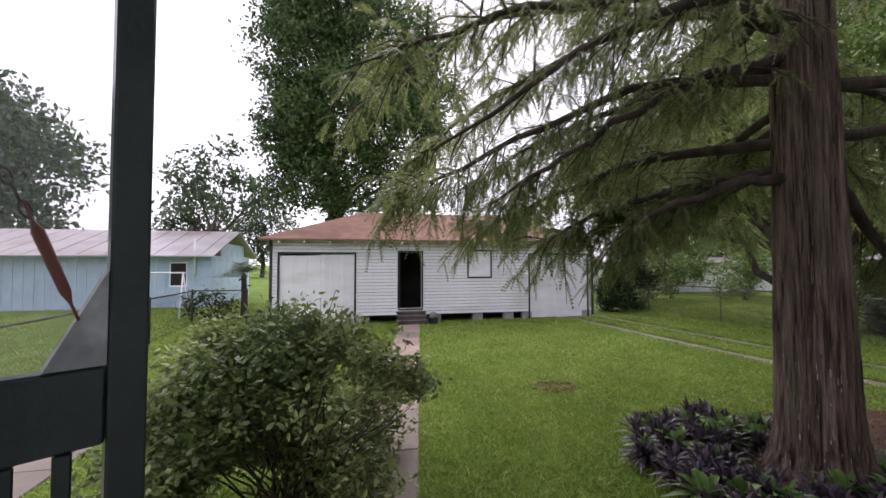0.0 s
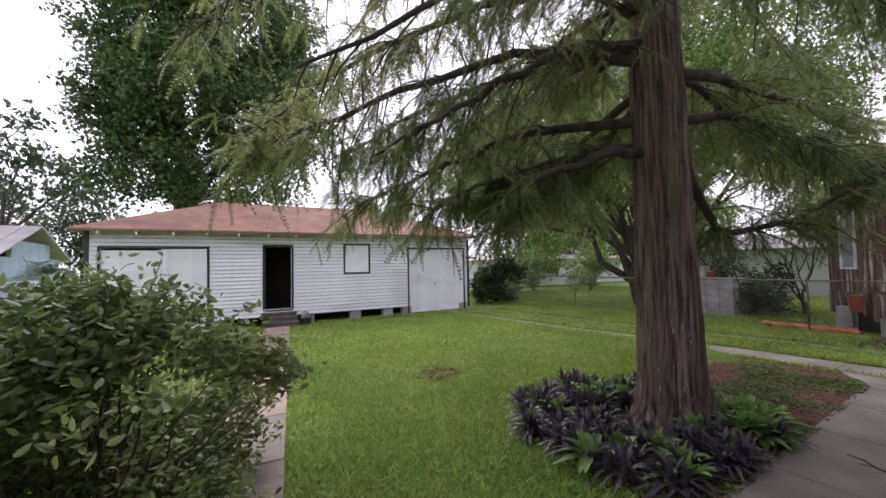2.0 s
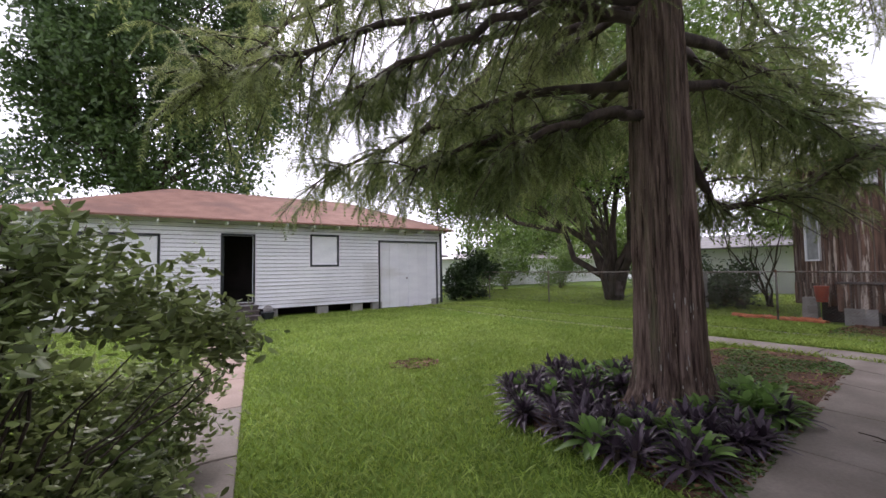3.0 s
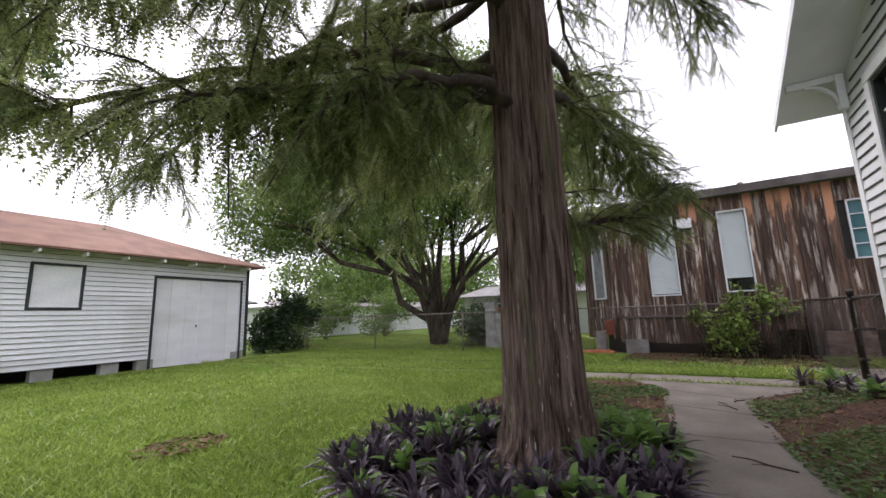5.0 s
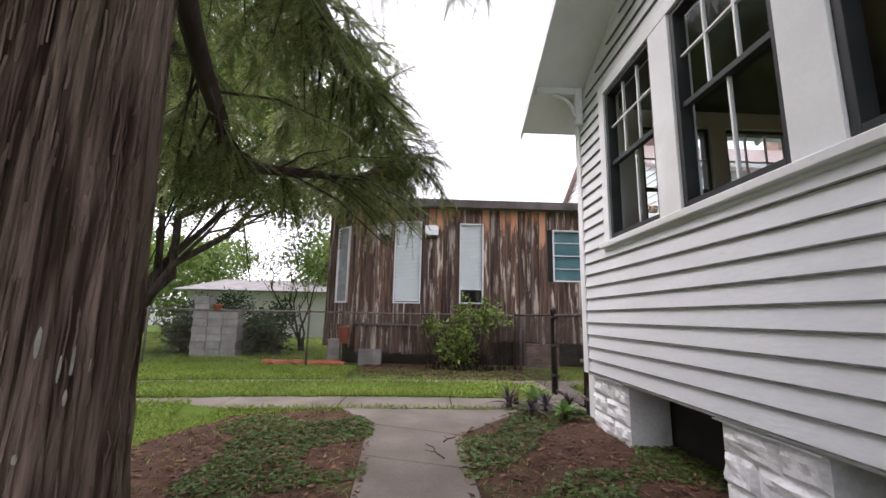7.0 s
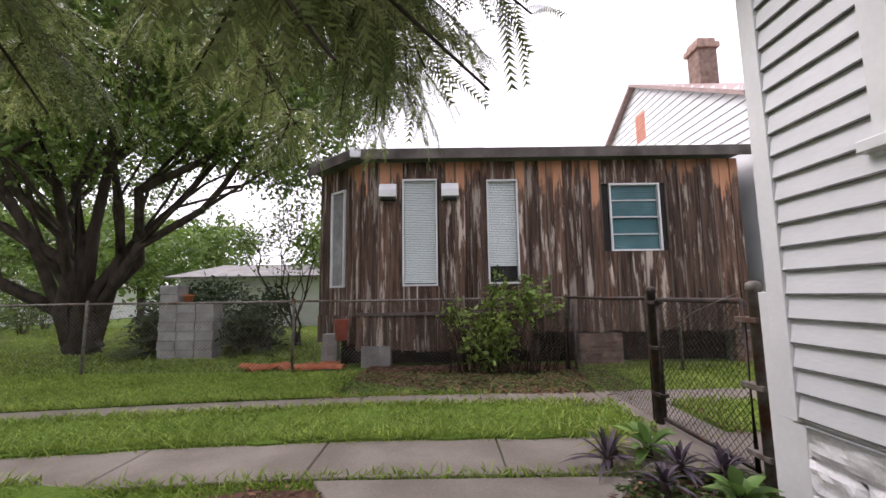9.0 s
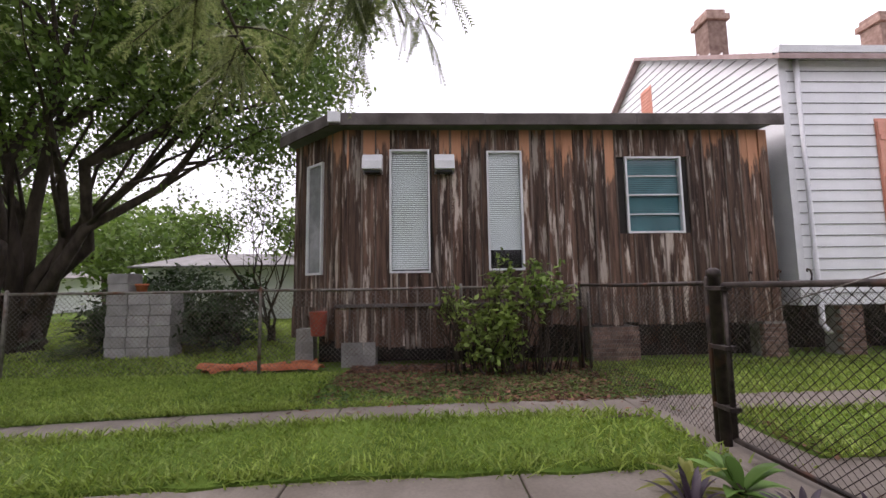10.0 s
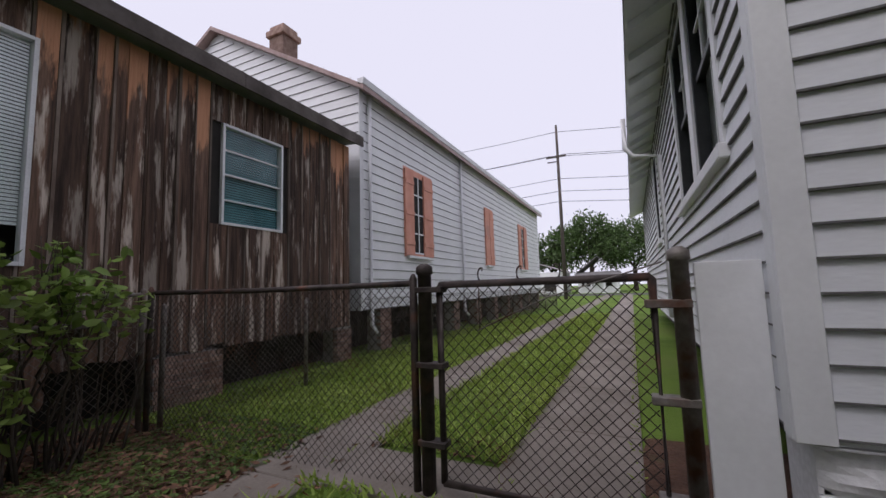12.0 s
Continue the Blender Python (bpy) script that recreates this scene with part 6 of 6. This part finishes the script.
# ---- wire fences and gate ----
def wires(bm, a, b, z0, z1, pitch=0.07, r=0.0022):
    """Diamond mesh between two posts."""
    a, b = Vector((*a, 0)), Vector((*b, 0))
    L, d = (b - a).length, (b - a).normalized()
    nrm = Vector((-d.y, d.x, 0))
    H = z1 - z0
    k = -H
    while k < L:
        for sg in (1, -1):
            u0, u1 = max(k, 0.0), min(k + H, L)
            if u1 - u0 < 0.02:
                continue
            za, zb = (z0 + u0 - k, z0 + u1 - k) if sg == 1 else (z1 - (u0 - k), z1 - (u1 - k))
            p, q = a + d * u0 + Vector((0, 0, za)), a + d * u1 + Vector((0, 0, zb))
            e = (q - p).normalized()
            w = e.cross(nrm) * r
            off = nrm * (0.002 * sg)
            vs = [bm.verts.new(v + off) for v in (p - w, p + w, q + w, q - w)]
            bm.faces.new(vs)
            t = nrm * r
            vs = [bm.verts.new(v + off) for v in (p - t, p + t, q + t, q - t)]
            bm.faces.new(vs)
        k += pitch
    # twisted barbs along the top
    u = 0.0
    while u < L:
        p = a + d * u + Vector((0, 0, z1))
        vs = [bm.verts.new(v) for v in (p - d * r, p + d * r, p + d * 0.012 + Vector((0, 0, 0.035)))]
        bm.faces.new(vs)
        u += pitch


def chain_fence(label, posts, height, z0=0.04, rail=True, post_r=0.025, material=None, pitch=0.07, top_extra=0.0):
    material = material or M_STEEL
    f = thing("wire_fence", label, "fence")
    for p in posts:
        bm = bmesh.new()
        tube(bm, [(*p, -0.05), (*p, height + 0.03), (*p, height + 0.06)], [post_r, post_r, post_r * 0.4], 8)
        part("post", bm, material, f)
    for a, b in zip(posts, posts[1:]):
        if rail:
            bm = bmesh.new()
            tube(bm, [(*a, height), ((a[0] + b[0]) / 2, (a[1] + b[1]) / 2, height - 0.01), (*b, height)], [0.02] * 3, 8)
            part("top_rail", bm, material, f)
        bm = bmesh.new()
        wires(bm, a, b, z0, height, pitch)
        tagged(part("wire_mesh", bm, material, f), kind="stuff")
    return f


chain_fence("rusty chain-link fence with a pipe rail before the cottage", [(12.72, 0.82), (12.72, 2.6), (12.7, 5.58), (12.66, 9.18), (12.68, 12.8), (12.7, 16.4), (12.7, 20.0)], 1.25)
chain_fence("short chain-link run beside the gate", [(9.83, 0.82), (12.6, 0.82)], 1.26, pitch=0.06, material=M_STEEL_DARK)
chain_fence("chain-link fence along the white house", [(12.6, 0.7), (12.58, -1.1), (12.6, -4.5), (12.65, -8.0), (12.7, -11.5), (12.75, -15), (12.8, -18.5), (12.8, -22)], 1.1, rail=False)
chain_fence("dark chain-link fence along the neighbouring lawn", [(-4.9, 1.5), (-5.0, 4.4), (-5.1, 7.4), (-5.16, 10.2), (-5.27, 12.9), (-5.4, 16.0)], 1.2, pitch=0.08, material=M_STEEL_DARK)
chain_fence("dark chain-link cross fence by the far lawn", [(-5.4, 16.05), (-3.7, 16.1)], 1.2, pitch=0.08, material=M_STEEL_DARK)
gate = thing("gate", "closed rusty chain-link gate with bent scroll top", "gate", at=(0, 0, 0))
for x, r, z in ((9.75, 0.042, 1.31), (8.38, 0.04, 1.32)):
    bm = bmesh.new()
    tube(bm, [(x, 0.82, -0.05), (x, 0.82, z), (x, 0.82, z + 0.005), (x, 0.82, z + 0.05), (x, 0.82, z + 0.07)], [r, r, r * 1.25, r * 1.2, r * 0.5], 12)
    part("gate_post", bm, M_STEEL_DARK if x > 9 else M_STEEL, gate)
bm = bmesh.new()
tube(bm, [(9.65, 0.82, 0.1), (9.65, 0.82, 1.23), (9.645, 0.82, 1.245), (8.51, 0.82, 1.25), (8.50, 0.82, 1.24), (8.50, 0.82, 0.1), (9.65, 0.82, 0.1)], [0.021] * 7, 8)
part("gate_frame", bm, M_STEEL_DARK, gate)
bm = bmesh.new()
wires(bm, (8.51, 0.82), (9.64, 0.82), 0.1, 1.24, 0.065, 0.0025)
tagged(part("wire_mesh", bm, M_STEEL_DARK, gate), kind="stuff")
for z in (0.3, 0.75, 1.2):
    pbox("hinge", M_STEEL_DARK, gate, 9.62, 9.80, 0.775, 0.865, z, z + 0.035)
    pbox("latch_strap", M_STEEL, gate, 8.34, 8.54, 0.78, 0.86, z - 0.1, z - 0.06)
for x, s in ((9.15, 1), (8.95, -1), (9.38, 1)):
    bm = bmesh.new()
    tube(bm, [(x + s * 0.022 * math.sin(t) * (1 - t / 9), 0.82, 1.26 + 0.03 * (1 - math.cos(t)) * (1 - t / 12) + 0.01 * t) for t in [k * 0.5 for k in range(12)]], [0.005] * 12, 5)
    part("scroll", bm, M_STEEL_DARK, gate)
bm = bmesh.new()
tube(bm, [(9.4, 0.85, 0.98), (9.0, 0.85, 1.16), (8.45, 0.85, 1.32)], [0.004] * 3, 5)
part("tie_wire", bm, M_STEEL, gate)

# ---- pillar, tiles, bucket by the fence ----
pillar = thing("block_pillar", "stepped grey concrete block pillar with terracotta pot", "pillar", at=(14.75, 8.72, 0))
for r_ in range(8):
    for c_ in range(3 if r_ < 6 else 1):
        y = 0.55 - c_ * 0.41 - (0.0 if r_ % 2 else 0.02)
        pbox("block", M_BLOCK, pillar, -0.2, 0.2, y - 0.4, y - 0.006, r_ * 0.202, r_ * 0.202 + 0.196, 0.008)
tp = thing("terracotta_pot", "small terracotta pot on the block pillar", "pot", at=(14.65, 8.67, 1.212))
bm = bmesh.new()
tube(bm, [(0, 0, 0), (0, 0, 0.16), (0, 0, 0.162), (0, 0, 0.2)], [0.07, 0.1, 0.115, 0.115], 14)
part("pot_body", bm, M_TERRA, tp)
for i in range(9):
    t = thing("roof_tile", "curved orange clay tile lying on the grass", "tile", group="clay tiles", at=(13.0 + random.uniform(0, 0.55), 4.95 + 0.2 * i, 0.03))
    bm = bmesh.new()
    ring0 = [(0.11 * math.cos(a), 0.11 * math.sin(a) * 0.75) for a in [k * math.pi / 6 for k in range(7)]]
    lo = [bm.verts.new((x, -0.2, z)) for x, z in ring0]
    hi = [bm.verts.new((x * 0.85, 0.2, z * 0.85)) for x, z in ring0]
    li = [bm.verts.new((x * 0.88, -0.2, z * 0.85)) for x, z in ring0]
    hi2 = [bm.verts.new((x * 0.74, 0.2, z * 0.7)) for x, z in ring0]
    for k in range(6):
        bm.faces.new((lo[k], lo[k + 1], hi[k + 1], hi[k]))
        bm.faces.new((li[k + 1], li[k], hi2[k], hi2[k + 1]))
        bm.faces.new((lo[k + 1], lo[k], li[k], li[k + 1]))
        bm.faces.new((hi[k], hi[k + 1], hi2[k + 1], hi2[k]))
    part("tile_body", bm, M_TERRA, t)
    t.rotation_euler = (0, 0, random.uniform(0, 3))
bucket = thing("red_bucket", "red plastic bucket hanging on the cottage skirting", "bucket", at=(BX - 0.16, 4.85, 0.52))
bm = bmesh.new()
tube(bm, [(0, 0, 0), (0, 0, 0.02), (0, 0, 0.36), (0, 0, 0.38)], [0.10, 0.11, 0.14, 0.15], 16)
part("bucket_body", bm, mat("faded_red_plastic", (0.32, 0.06, 0.04), (0.42, 0.10, 0.06), rough=0.5, bump=0.05), bucket)

# ---- neighbouring yards ----
blue = thing("blue_house", "pale blue vertical-board outbuilding with a metal roof", "house")
BY = 22.4
bm = bmesh.new()
wall_block(bm, "x", BY, 0.15, -24, -6.9, 0.0, 2.5, [(-10.55, -9.7, 0.05, 2.2), (-8.75, -7.95, 1.0, 2.2)])
bf = part("front_wall", bm, M_BLUE, blue)
bl_ = local("x", BY, -1)
for i in range(42):
    x = -23.9 + i * 0.405
    if -10.6 < x < -9.65:
        continue
    if -8.8 < x < -7.9:
        wbox("batten", M_BLUE, bf, bl_, x, x + 0.05, 0, 0.02, 0.0, 0.98)
        continue
    wbox("batten", M_BLUE, bf, bl_, x, x + 0.05, 0, 0.02, 0.0, 2.48)
wbox("end_wall", M_BLUE, blue, lambda u, d, z: (u, d, z), -7.05, -6.9, BY + 0.15, BY + 7, 0, 2.5)
wbox("door", M_WHITE, blue, bl_, -10.55, -9.7, -0.08, -0.02, 0.05, 2.2, label="white panelled door")
wbox("door_light", M_DARK, blue, bl_, -10.35, -9.9, -0.019, -0.012, 1.2, 2.0)
wbox("window_frame", M_WHITE, blue, bl_, -8.75, -7.95, -0.09, -0.05, 1.0, 2.2)
wbox("window_pane", M_BLACK, blue, bl_, -8.68, -8.02, -0.049, -0.04, 1.07, 2.13)
bm = bmesh.new()
slab(bm, [(-24.5, BY - 0.7, 2.5), (-6.6, BY - 0.7, 2.5), (-6.6, BY + 3.6, 3.95), (-24.5, BY + 3.6, 3.95)], 0.06)
part("roof", bm, M_METAL_ROOF, blue)
bm = bmesh.new()
slab(bm, [(-24.5, BY + 3.6, 3.95), (-6.6, BY + 3.6, 3.95), (-6.6, BY + 7.8, 2.5), (-24.5, BY + 7.8, 2.5)], 0.06)
part("roof", bm, M_METAL_ROOF, blue)
for i in range(18):
    x = -24.2 + i * 1.0
    bm = bmesh.new()
    slab(bm, [(x, BY - 0.7, 2.53), (x + 0.04, BY - 0.7, 2.53), (x + 0.04, BY + 3.6, 3.98), (x, BY + 3.6, 3.98)], 0.025)
    part("seam", bm, M_METAL_ROOF, blue)
wbox("gable_panel", M_BLUE, blue, lambda u, d, z: (u, d, z), -7.0, -6.92, BY + 1.5, BY + 5.7, 2.5, 3.2)
bm = bmesh.new()
tube(bm, [(-7.6, BY - 0.1, 1.5), (-7.6, BY - 0.1, 3.3)], [0.05, 0.05], 8)
part("flue", bm, M_ALU, blue)
swing = thing("swing_frame", "old pale metal swing frame on the lawn", "swing", at=(-7.6, 18.6, 0))
for x in (-1.0, 1.0):
    for y in (-0.5, 0.5):
        bm = bmesh.new()
        tube(bm, [(x, y, 0), (x * 0.92, 0, 1.75)], [0.03, 0.03], 8)
        part("leg", bm, M_ALU, swing)
bm = bmesh.new()
tube(bm, [(-1.0, 0, 1.76), (1.0, 0, 1.76)], [0.03, 0.03], 8)
part("top_bar", bm, M_ALU, swing)
lp = thing("street_lamp", "grey metal yard lamp post with a glass head", "lamp", at=(-7.7, 8.65, 0))
bm = bmesh.new()
tube(bm, [(0, 0, 0), (0, 0, 2), (0, 0, 4.1)], [0.07, 0.06, 0.05], 10)
part("pole", bm, M_BLOCK, lp)
bm = bmesh.new()
tube(bm, [(0, 0, 4.05), (0.12, 0.1, 4.2), (0.3, 0.22, 4.18)], [0.03, 0.03, 0.03], 8)
part("arm", bm, M_BLOCK, lp)
bm = bmesh.new()
tube(bm, [(0.3, 0.22, 4.3), (0.3, 0.22, 4.2), (0.3, 0.22, 4.1), (0.3, 0.22, 3.88), (0.3, 0.22, 3.8)], [0.04, 0.07, 0.13, 0.13, 0.06], 14)
part("lamp_head", bm, M_ALU, lp)
path_left = thing("side_path", "narrow grey concrete side path across the lawn", "path", kind="structure")
for i in range(6):
    pbox("slab", M_CONCRETE, path_left, -3.48, -2.93, 1.1 + 1.2 * i, 2.29 + 1.2 * i, -0.05, 0.024, 0.006)
pbox("slab", M_CONCRETE, path_left, -2.92, -1.9, 4.3, 5.0, -0.05, 0.024, 0.006)


def plain_house(name, label, x0, x1, y0, y1, wall_h, ridge_h, along_x, wallmat, roofmat, z0=0.0, windows=()):
    h = thing(name, label, "house")
    pbox("wall", wallmat, h, x0, x1, y0, y1, z0, wall_h, 0)
    bm = bmesh.new()
    e = 0.5
    if along_x:
        ym = (y0 + y1) / 2
        slab(bm, [(x0 - e, y0 - e, wall_h), (x1 + e, y0 - e, wall_h), (x1 - 1.5, ym, ridge_h), (x0 + 1.5, ym, ridge_h)], 0.08)
        slab(bm, [(x1 + e, y1 + e, wall_h), (x0 - e, y1 + e, wall_h), (x0 + 1.5, ym, ridge_h), (x1 - 1.5, ym, ridge_h)], 0.08)
        slab(bm, [(x1 + e, y0 - e, wall_h), (x1 + e, y1 + e, wall_h), (x1 - 1.5, ym, ridge_h)], 0.08)
        slab(bm, [(x0 - e, y1 + e, wall_h), (x0 - e, y0 - e, wall_h), (x0 + 1.5, ym, ridge_h)], 0.08)
    else:
        xm = (x0 + x1) / 2
        slab(bm, [(x0 - e, y0 - e, wall_h), (xm, y0 - e, ridge_h), (xm, y1 + e, ridge_h), (x0 - e, y1 + e, wall_h)], 0.08)
        slab(bm, [(xm, y0 - e, ridge_h), (x1 + e, y0 - e, wall_h), (x1 + e, y1 + e, wall_h), (xm, y1 + e, ridge_h)], 0.08)
    part("roof", bm, roofmat, h)
    for a, b, c, d, fy in windows:
        w = thing("window", "", "")
        w.parent = h
        pbox("frame", M_ALU, w, a - 0.06, b + 0.06, fy - 0.02, fy + 0.02, c - 0.06, d + 0.06, 0)
        pbox("pane", M_BLACK, w, a, b, fy - 0.03, fy + 0.03, c, d, 0)
    return h


plain_house("far_house", "distant white clapboard house with a grey roof", -42, -30, 30, 38, 3.0, 5.0, True, M_WHITE, M_GREY_ROOF, windows=[(-33, -32, 1, 2.2, 30), (-37, -36, 1, 2.2, 30)])
plain_house("white_building", "long low white building behind the back yards", 19, 44, 26, 34, 2.2, 2.9, True, M_WHITE, M_METAL_ROOF, windows=[(24, 25.2, 1, 1.8, 26), (30, 31.2, 1, 1.8, 26)])
plain_house("small_outhouse", "small white outbuilding behind the shed", 11.2, 15.5, 25, 29, 2.3, 3.2, True, M_WHITE, M_GREY_ROOF, windows=[(12.5, 13.2, 1, 1.7, 25)])
plain_house("long_house", "long white house beyond the cottage garden", 24, 33, 5, 15, 2.3, 3.2, False, M_WHITE, M_GREY_ROOF)
fh = plain_house("street_house", "white cottage with a columned porch across the street", 10.2, 15.2, -60, -55, 2.6, 5.0, False, M_WHITE, M_GREY_ROOF, windows=[(11, 11.8, 0.9, 2.2, -55), (13.4, 14.2, 0.9, 2.2, -55)])
for x in (10.3, 11.9, 13.5, 15.1):
    pbox("column", M_WHITE, fh, x - 0.1, x + 0.1, -53.8, -53.6, 0, 2.4, 0)
bm = bmesh.new()
slab(bm, [(9.8, -53.4, 2.4), (9.8, -55.4, 2.9), (15.6, -55.4, 2.9), (15.6, -53.4, 2.4)][::-1], 0.1)
part("porch_roof", bm, M_GREY_ROOF, fh)
plain_house("street_garage", "pale garage building across the street", 17.0, 23, -60, -53, 3.0, 4.2, False, M_WHITE, M_METAL_ROOF, windows=[(18, 19.6, 0.4, 2.2, -53)])
bm = bmesh.new()
box(bm, -60, 90, -50, -42, -0.05, 0.012)
tagged(finish("road", bm, mat("street_asphalt", (0.05, 0.05, 0.05), (0.07, 0.07, 0.07), rough=0.9, bump=0.3)), "grey asphalt street at the end of the drive", "road", kind="structure")
pole = thing("utility_pole", "dark wooden utility pole carrying street wires", "utility pole", at=(13.7, -32, 0))
bm = bmesh.new()
tube(bm, [(0, 0, -0.1), (0, 0, 7), (0, 0, 15.2)], [0.17, 0.14, 0.1], 10)
part("pole_shaft", bm, M_POLE, pole)
pbox("cross_arm", M_POLE, pole, -0.7, 1.0, -0.06, 0.06, 12.3, 12.45)
pbox("transformer_bracket", M_POLE, pole, 0.1, 0.9, -0.05, 0.05, 11.9, 11.98)
bm = bmesh.new()
for z, x in ((12.5, -0.6), (12.5, 0.8), (14.6, 0.0), (10.4, 0.0), (9.3, 0.0), (8.4, 0)):
    for sx in (-1, 1):
        pts = [(x + sx * 40 * t, 4 * t * sx, z - 4 * 0.9 * t * (1 - t)) for t in [k / 8 for k in range(9)]]
        tube(bm, pts, [0.022] * 9, 4, caps=False)
tagged(part("street_wire", bm, M_DARK, pole), kind="stuff")

# ---- litter and small things on the ground ----
M_COVER = leaf_mat("clover_leaves", (0.07, 0.14, 0.03), (0.14, 0.22, 0.055), per=0.4)
def litter(name, label, n, x0, x1, y0, y1, keep, size, material):
    x, y = rng.uniform(x0, x1, n), rng.uniform(y0, y1, n)
    ok = keep(x, y)
    pts = np.stack([x[ok], y[ok], np.full(ok.sum(), 0.032)], 1)
    pts[:, 2] += rng.random(len(pts)) * 0.015
    m = leaf_mesh(name, pts, size, 0.4, material, None, jitter=0.6, up=0.0)
    v = np.empty(len(m.data.vertices) * 3, np.float32)
    m.data.vertices.foreach_get("co", v)
    v = v.reshape(-1, 3)
    v[:, 2] = np.clip(0.034 + (v[:, 2] - 0.034) * 0.35, 0.02, 0.08)
    m.data.vertices.foreach_set("co", v.ravel())
    return tagged(m, label, "leaf litter", kind="stuff")


litter("leaf_litter", "dry brown leaves and bark chips on the mulch", 9000, 2.5, 8.8, 0.3, 5.6, lambda x, y: (inside((x, y), BED_TREE) | inside((x, y), BED_HOUSE)), 0.06, M_LITTER)
litter("leaf_litter", "dry brown leaves under the fence shrub", 5200, 10.9, 13.3, 0.6, 4.4, lambda x, y: inside((x, y), BED_FENCE), 0.08, M_LITTER)
litter("leaf_litter", "scattered brown leaves on the grass by the fence", 2600, 10.4, 12.6, 0.2, 5.0, lambda x, y: ~paved(x, y) | (rng.random(len(x)) < 0.15), 0.07, M_LITTER)
litter("ground_cover", "clover growing through the grass by the wheel strip", 15000, 10.6, 12.6, 0.2, 7.5, lambda x, y: ~paved(x, y) & (np.array([noise.noise(Vector((a * 0.9, b * 0.9, 8))) for a, b in zip(x, y)]) > -0.2), 0.05, M_COVER)
litter("ground_cover", "low green clover patches on the mulch", 52000, 2.5, 8.7, 0.4, 5.4, lambda x, y: (inside((x, y), BED_TREE) | inside((x, y), BED_HOUSE)) & (np.array([noise.noise(Vector((a * 1.1, b * 1.1, 3))) for a, b in zip(x, y)]) > -0.05) & (y < 5.2), 0.06, M_COVER)
litter("ground_cover", "low clover along the far drive edge", 9000, 11.1, 12.6, 0.9, 9.0, lambda x, y: x > 11.0, 0.06, M_COVER)
litter("leaf_litter", "brown leaves on the grass between the wheel strips", 2600, 9.45, 10.5, -9.0, 0.3, lambda x, y: ~paved(x, y), 0.07, M_LITTER)
litter("bare_patch", "dry thin patch worn in the lawn", 500, 2.9, 3.8, 6.9, 7.7, lambda x, y: np.hypot((x - 3.35) / 0.42, (y - 7.3) / 0.3) < 1, 0.07, M_LITTER)
for x, y, a, L in ((7.0, 2.75, 20, 0.4), (7.35, 2.6, -35, 0.25), (5.0, 2.7, 60, 0.4), (6.6, 2.5, 80, 0.15)):
    tw = thing("twig", "thin dry twig lying on the concrete path", "twig", group="fallen twigs", at=(x, y, 0.037))
    tw.rotation_euler = (0, 0, radians(a))
    bm = bmesh.new()
    tube(bm, [(-L / 2, 0, 0), (-L * 0.1, 0.02, 0.003), (L * 0.2, -0.015, 0.002), (L / 2, 0.02, 0)], [0.006, 0.006, 0.005, 0.003], 6)
    part("twig_stem", bm, M_BARK_DARK, tw)
    bm = bmesh.new()
    tube(bm, [(-L * 0.1, 0.02, 0.003), (L * 0.1, 0.09, 0.002)], [0.004, 0.002], 5)
    part("side_shoot", bm, M_BARK_DARK, tw)
stone = thing("pale_stone", "pale broken stone at the edge of the bed", "stone", at=(3.74, 3.78, 0.05))
bm = bmesh.new()
bmesh.ops.create_icosphere(bm, subdivisions=2, radius=0.05)
for v in bm.verts:
    v.co *= 1 + 0.35 * noise.noise(v.co * 20)
part("stone_body", bm, M_WHITE, stone)
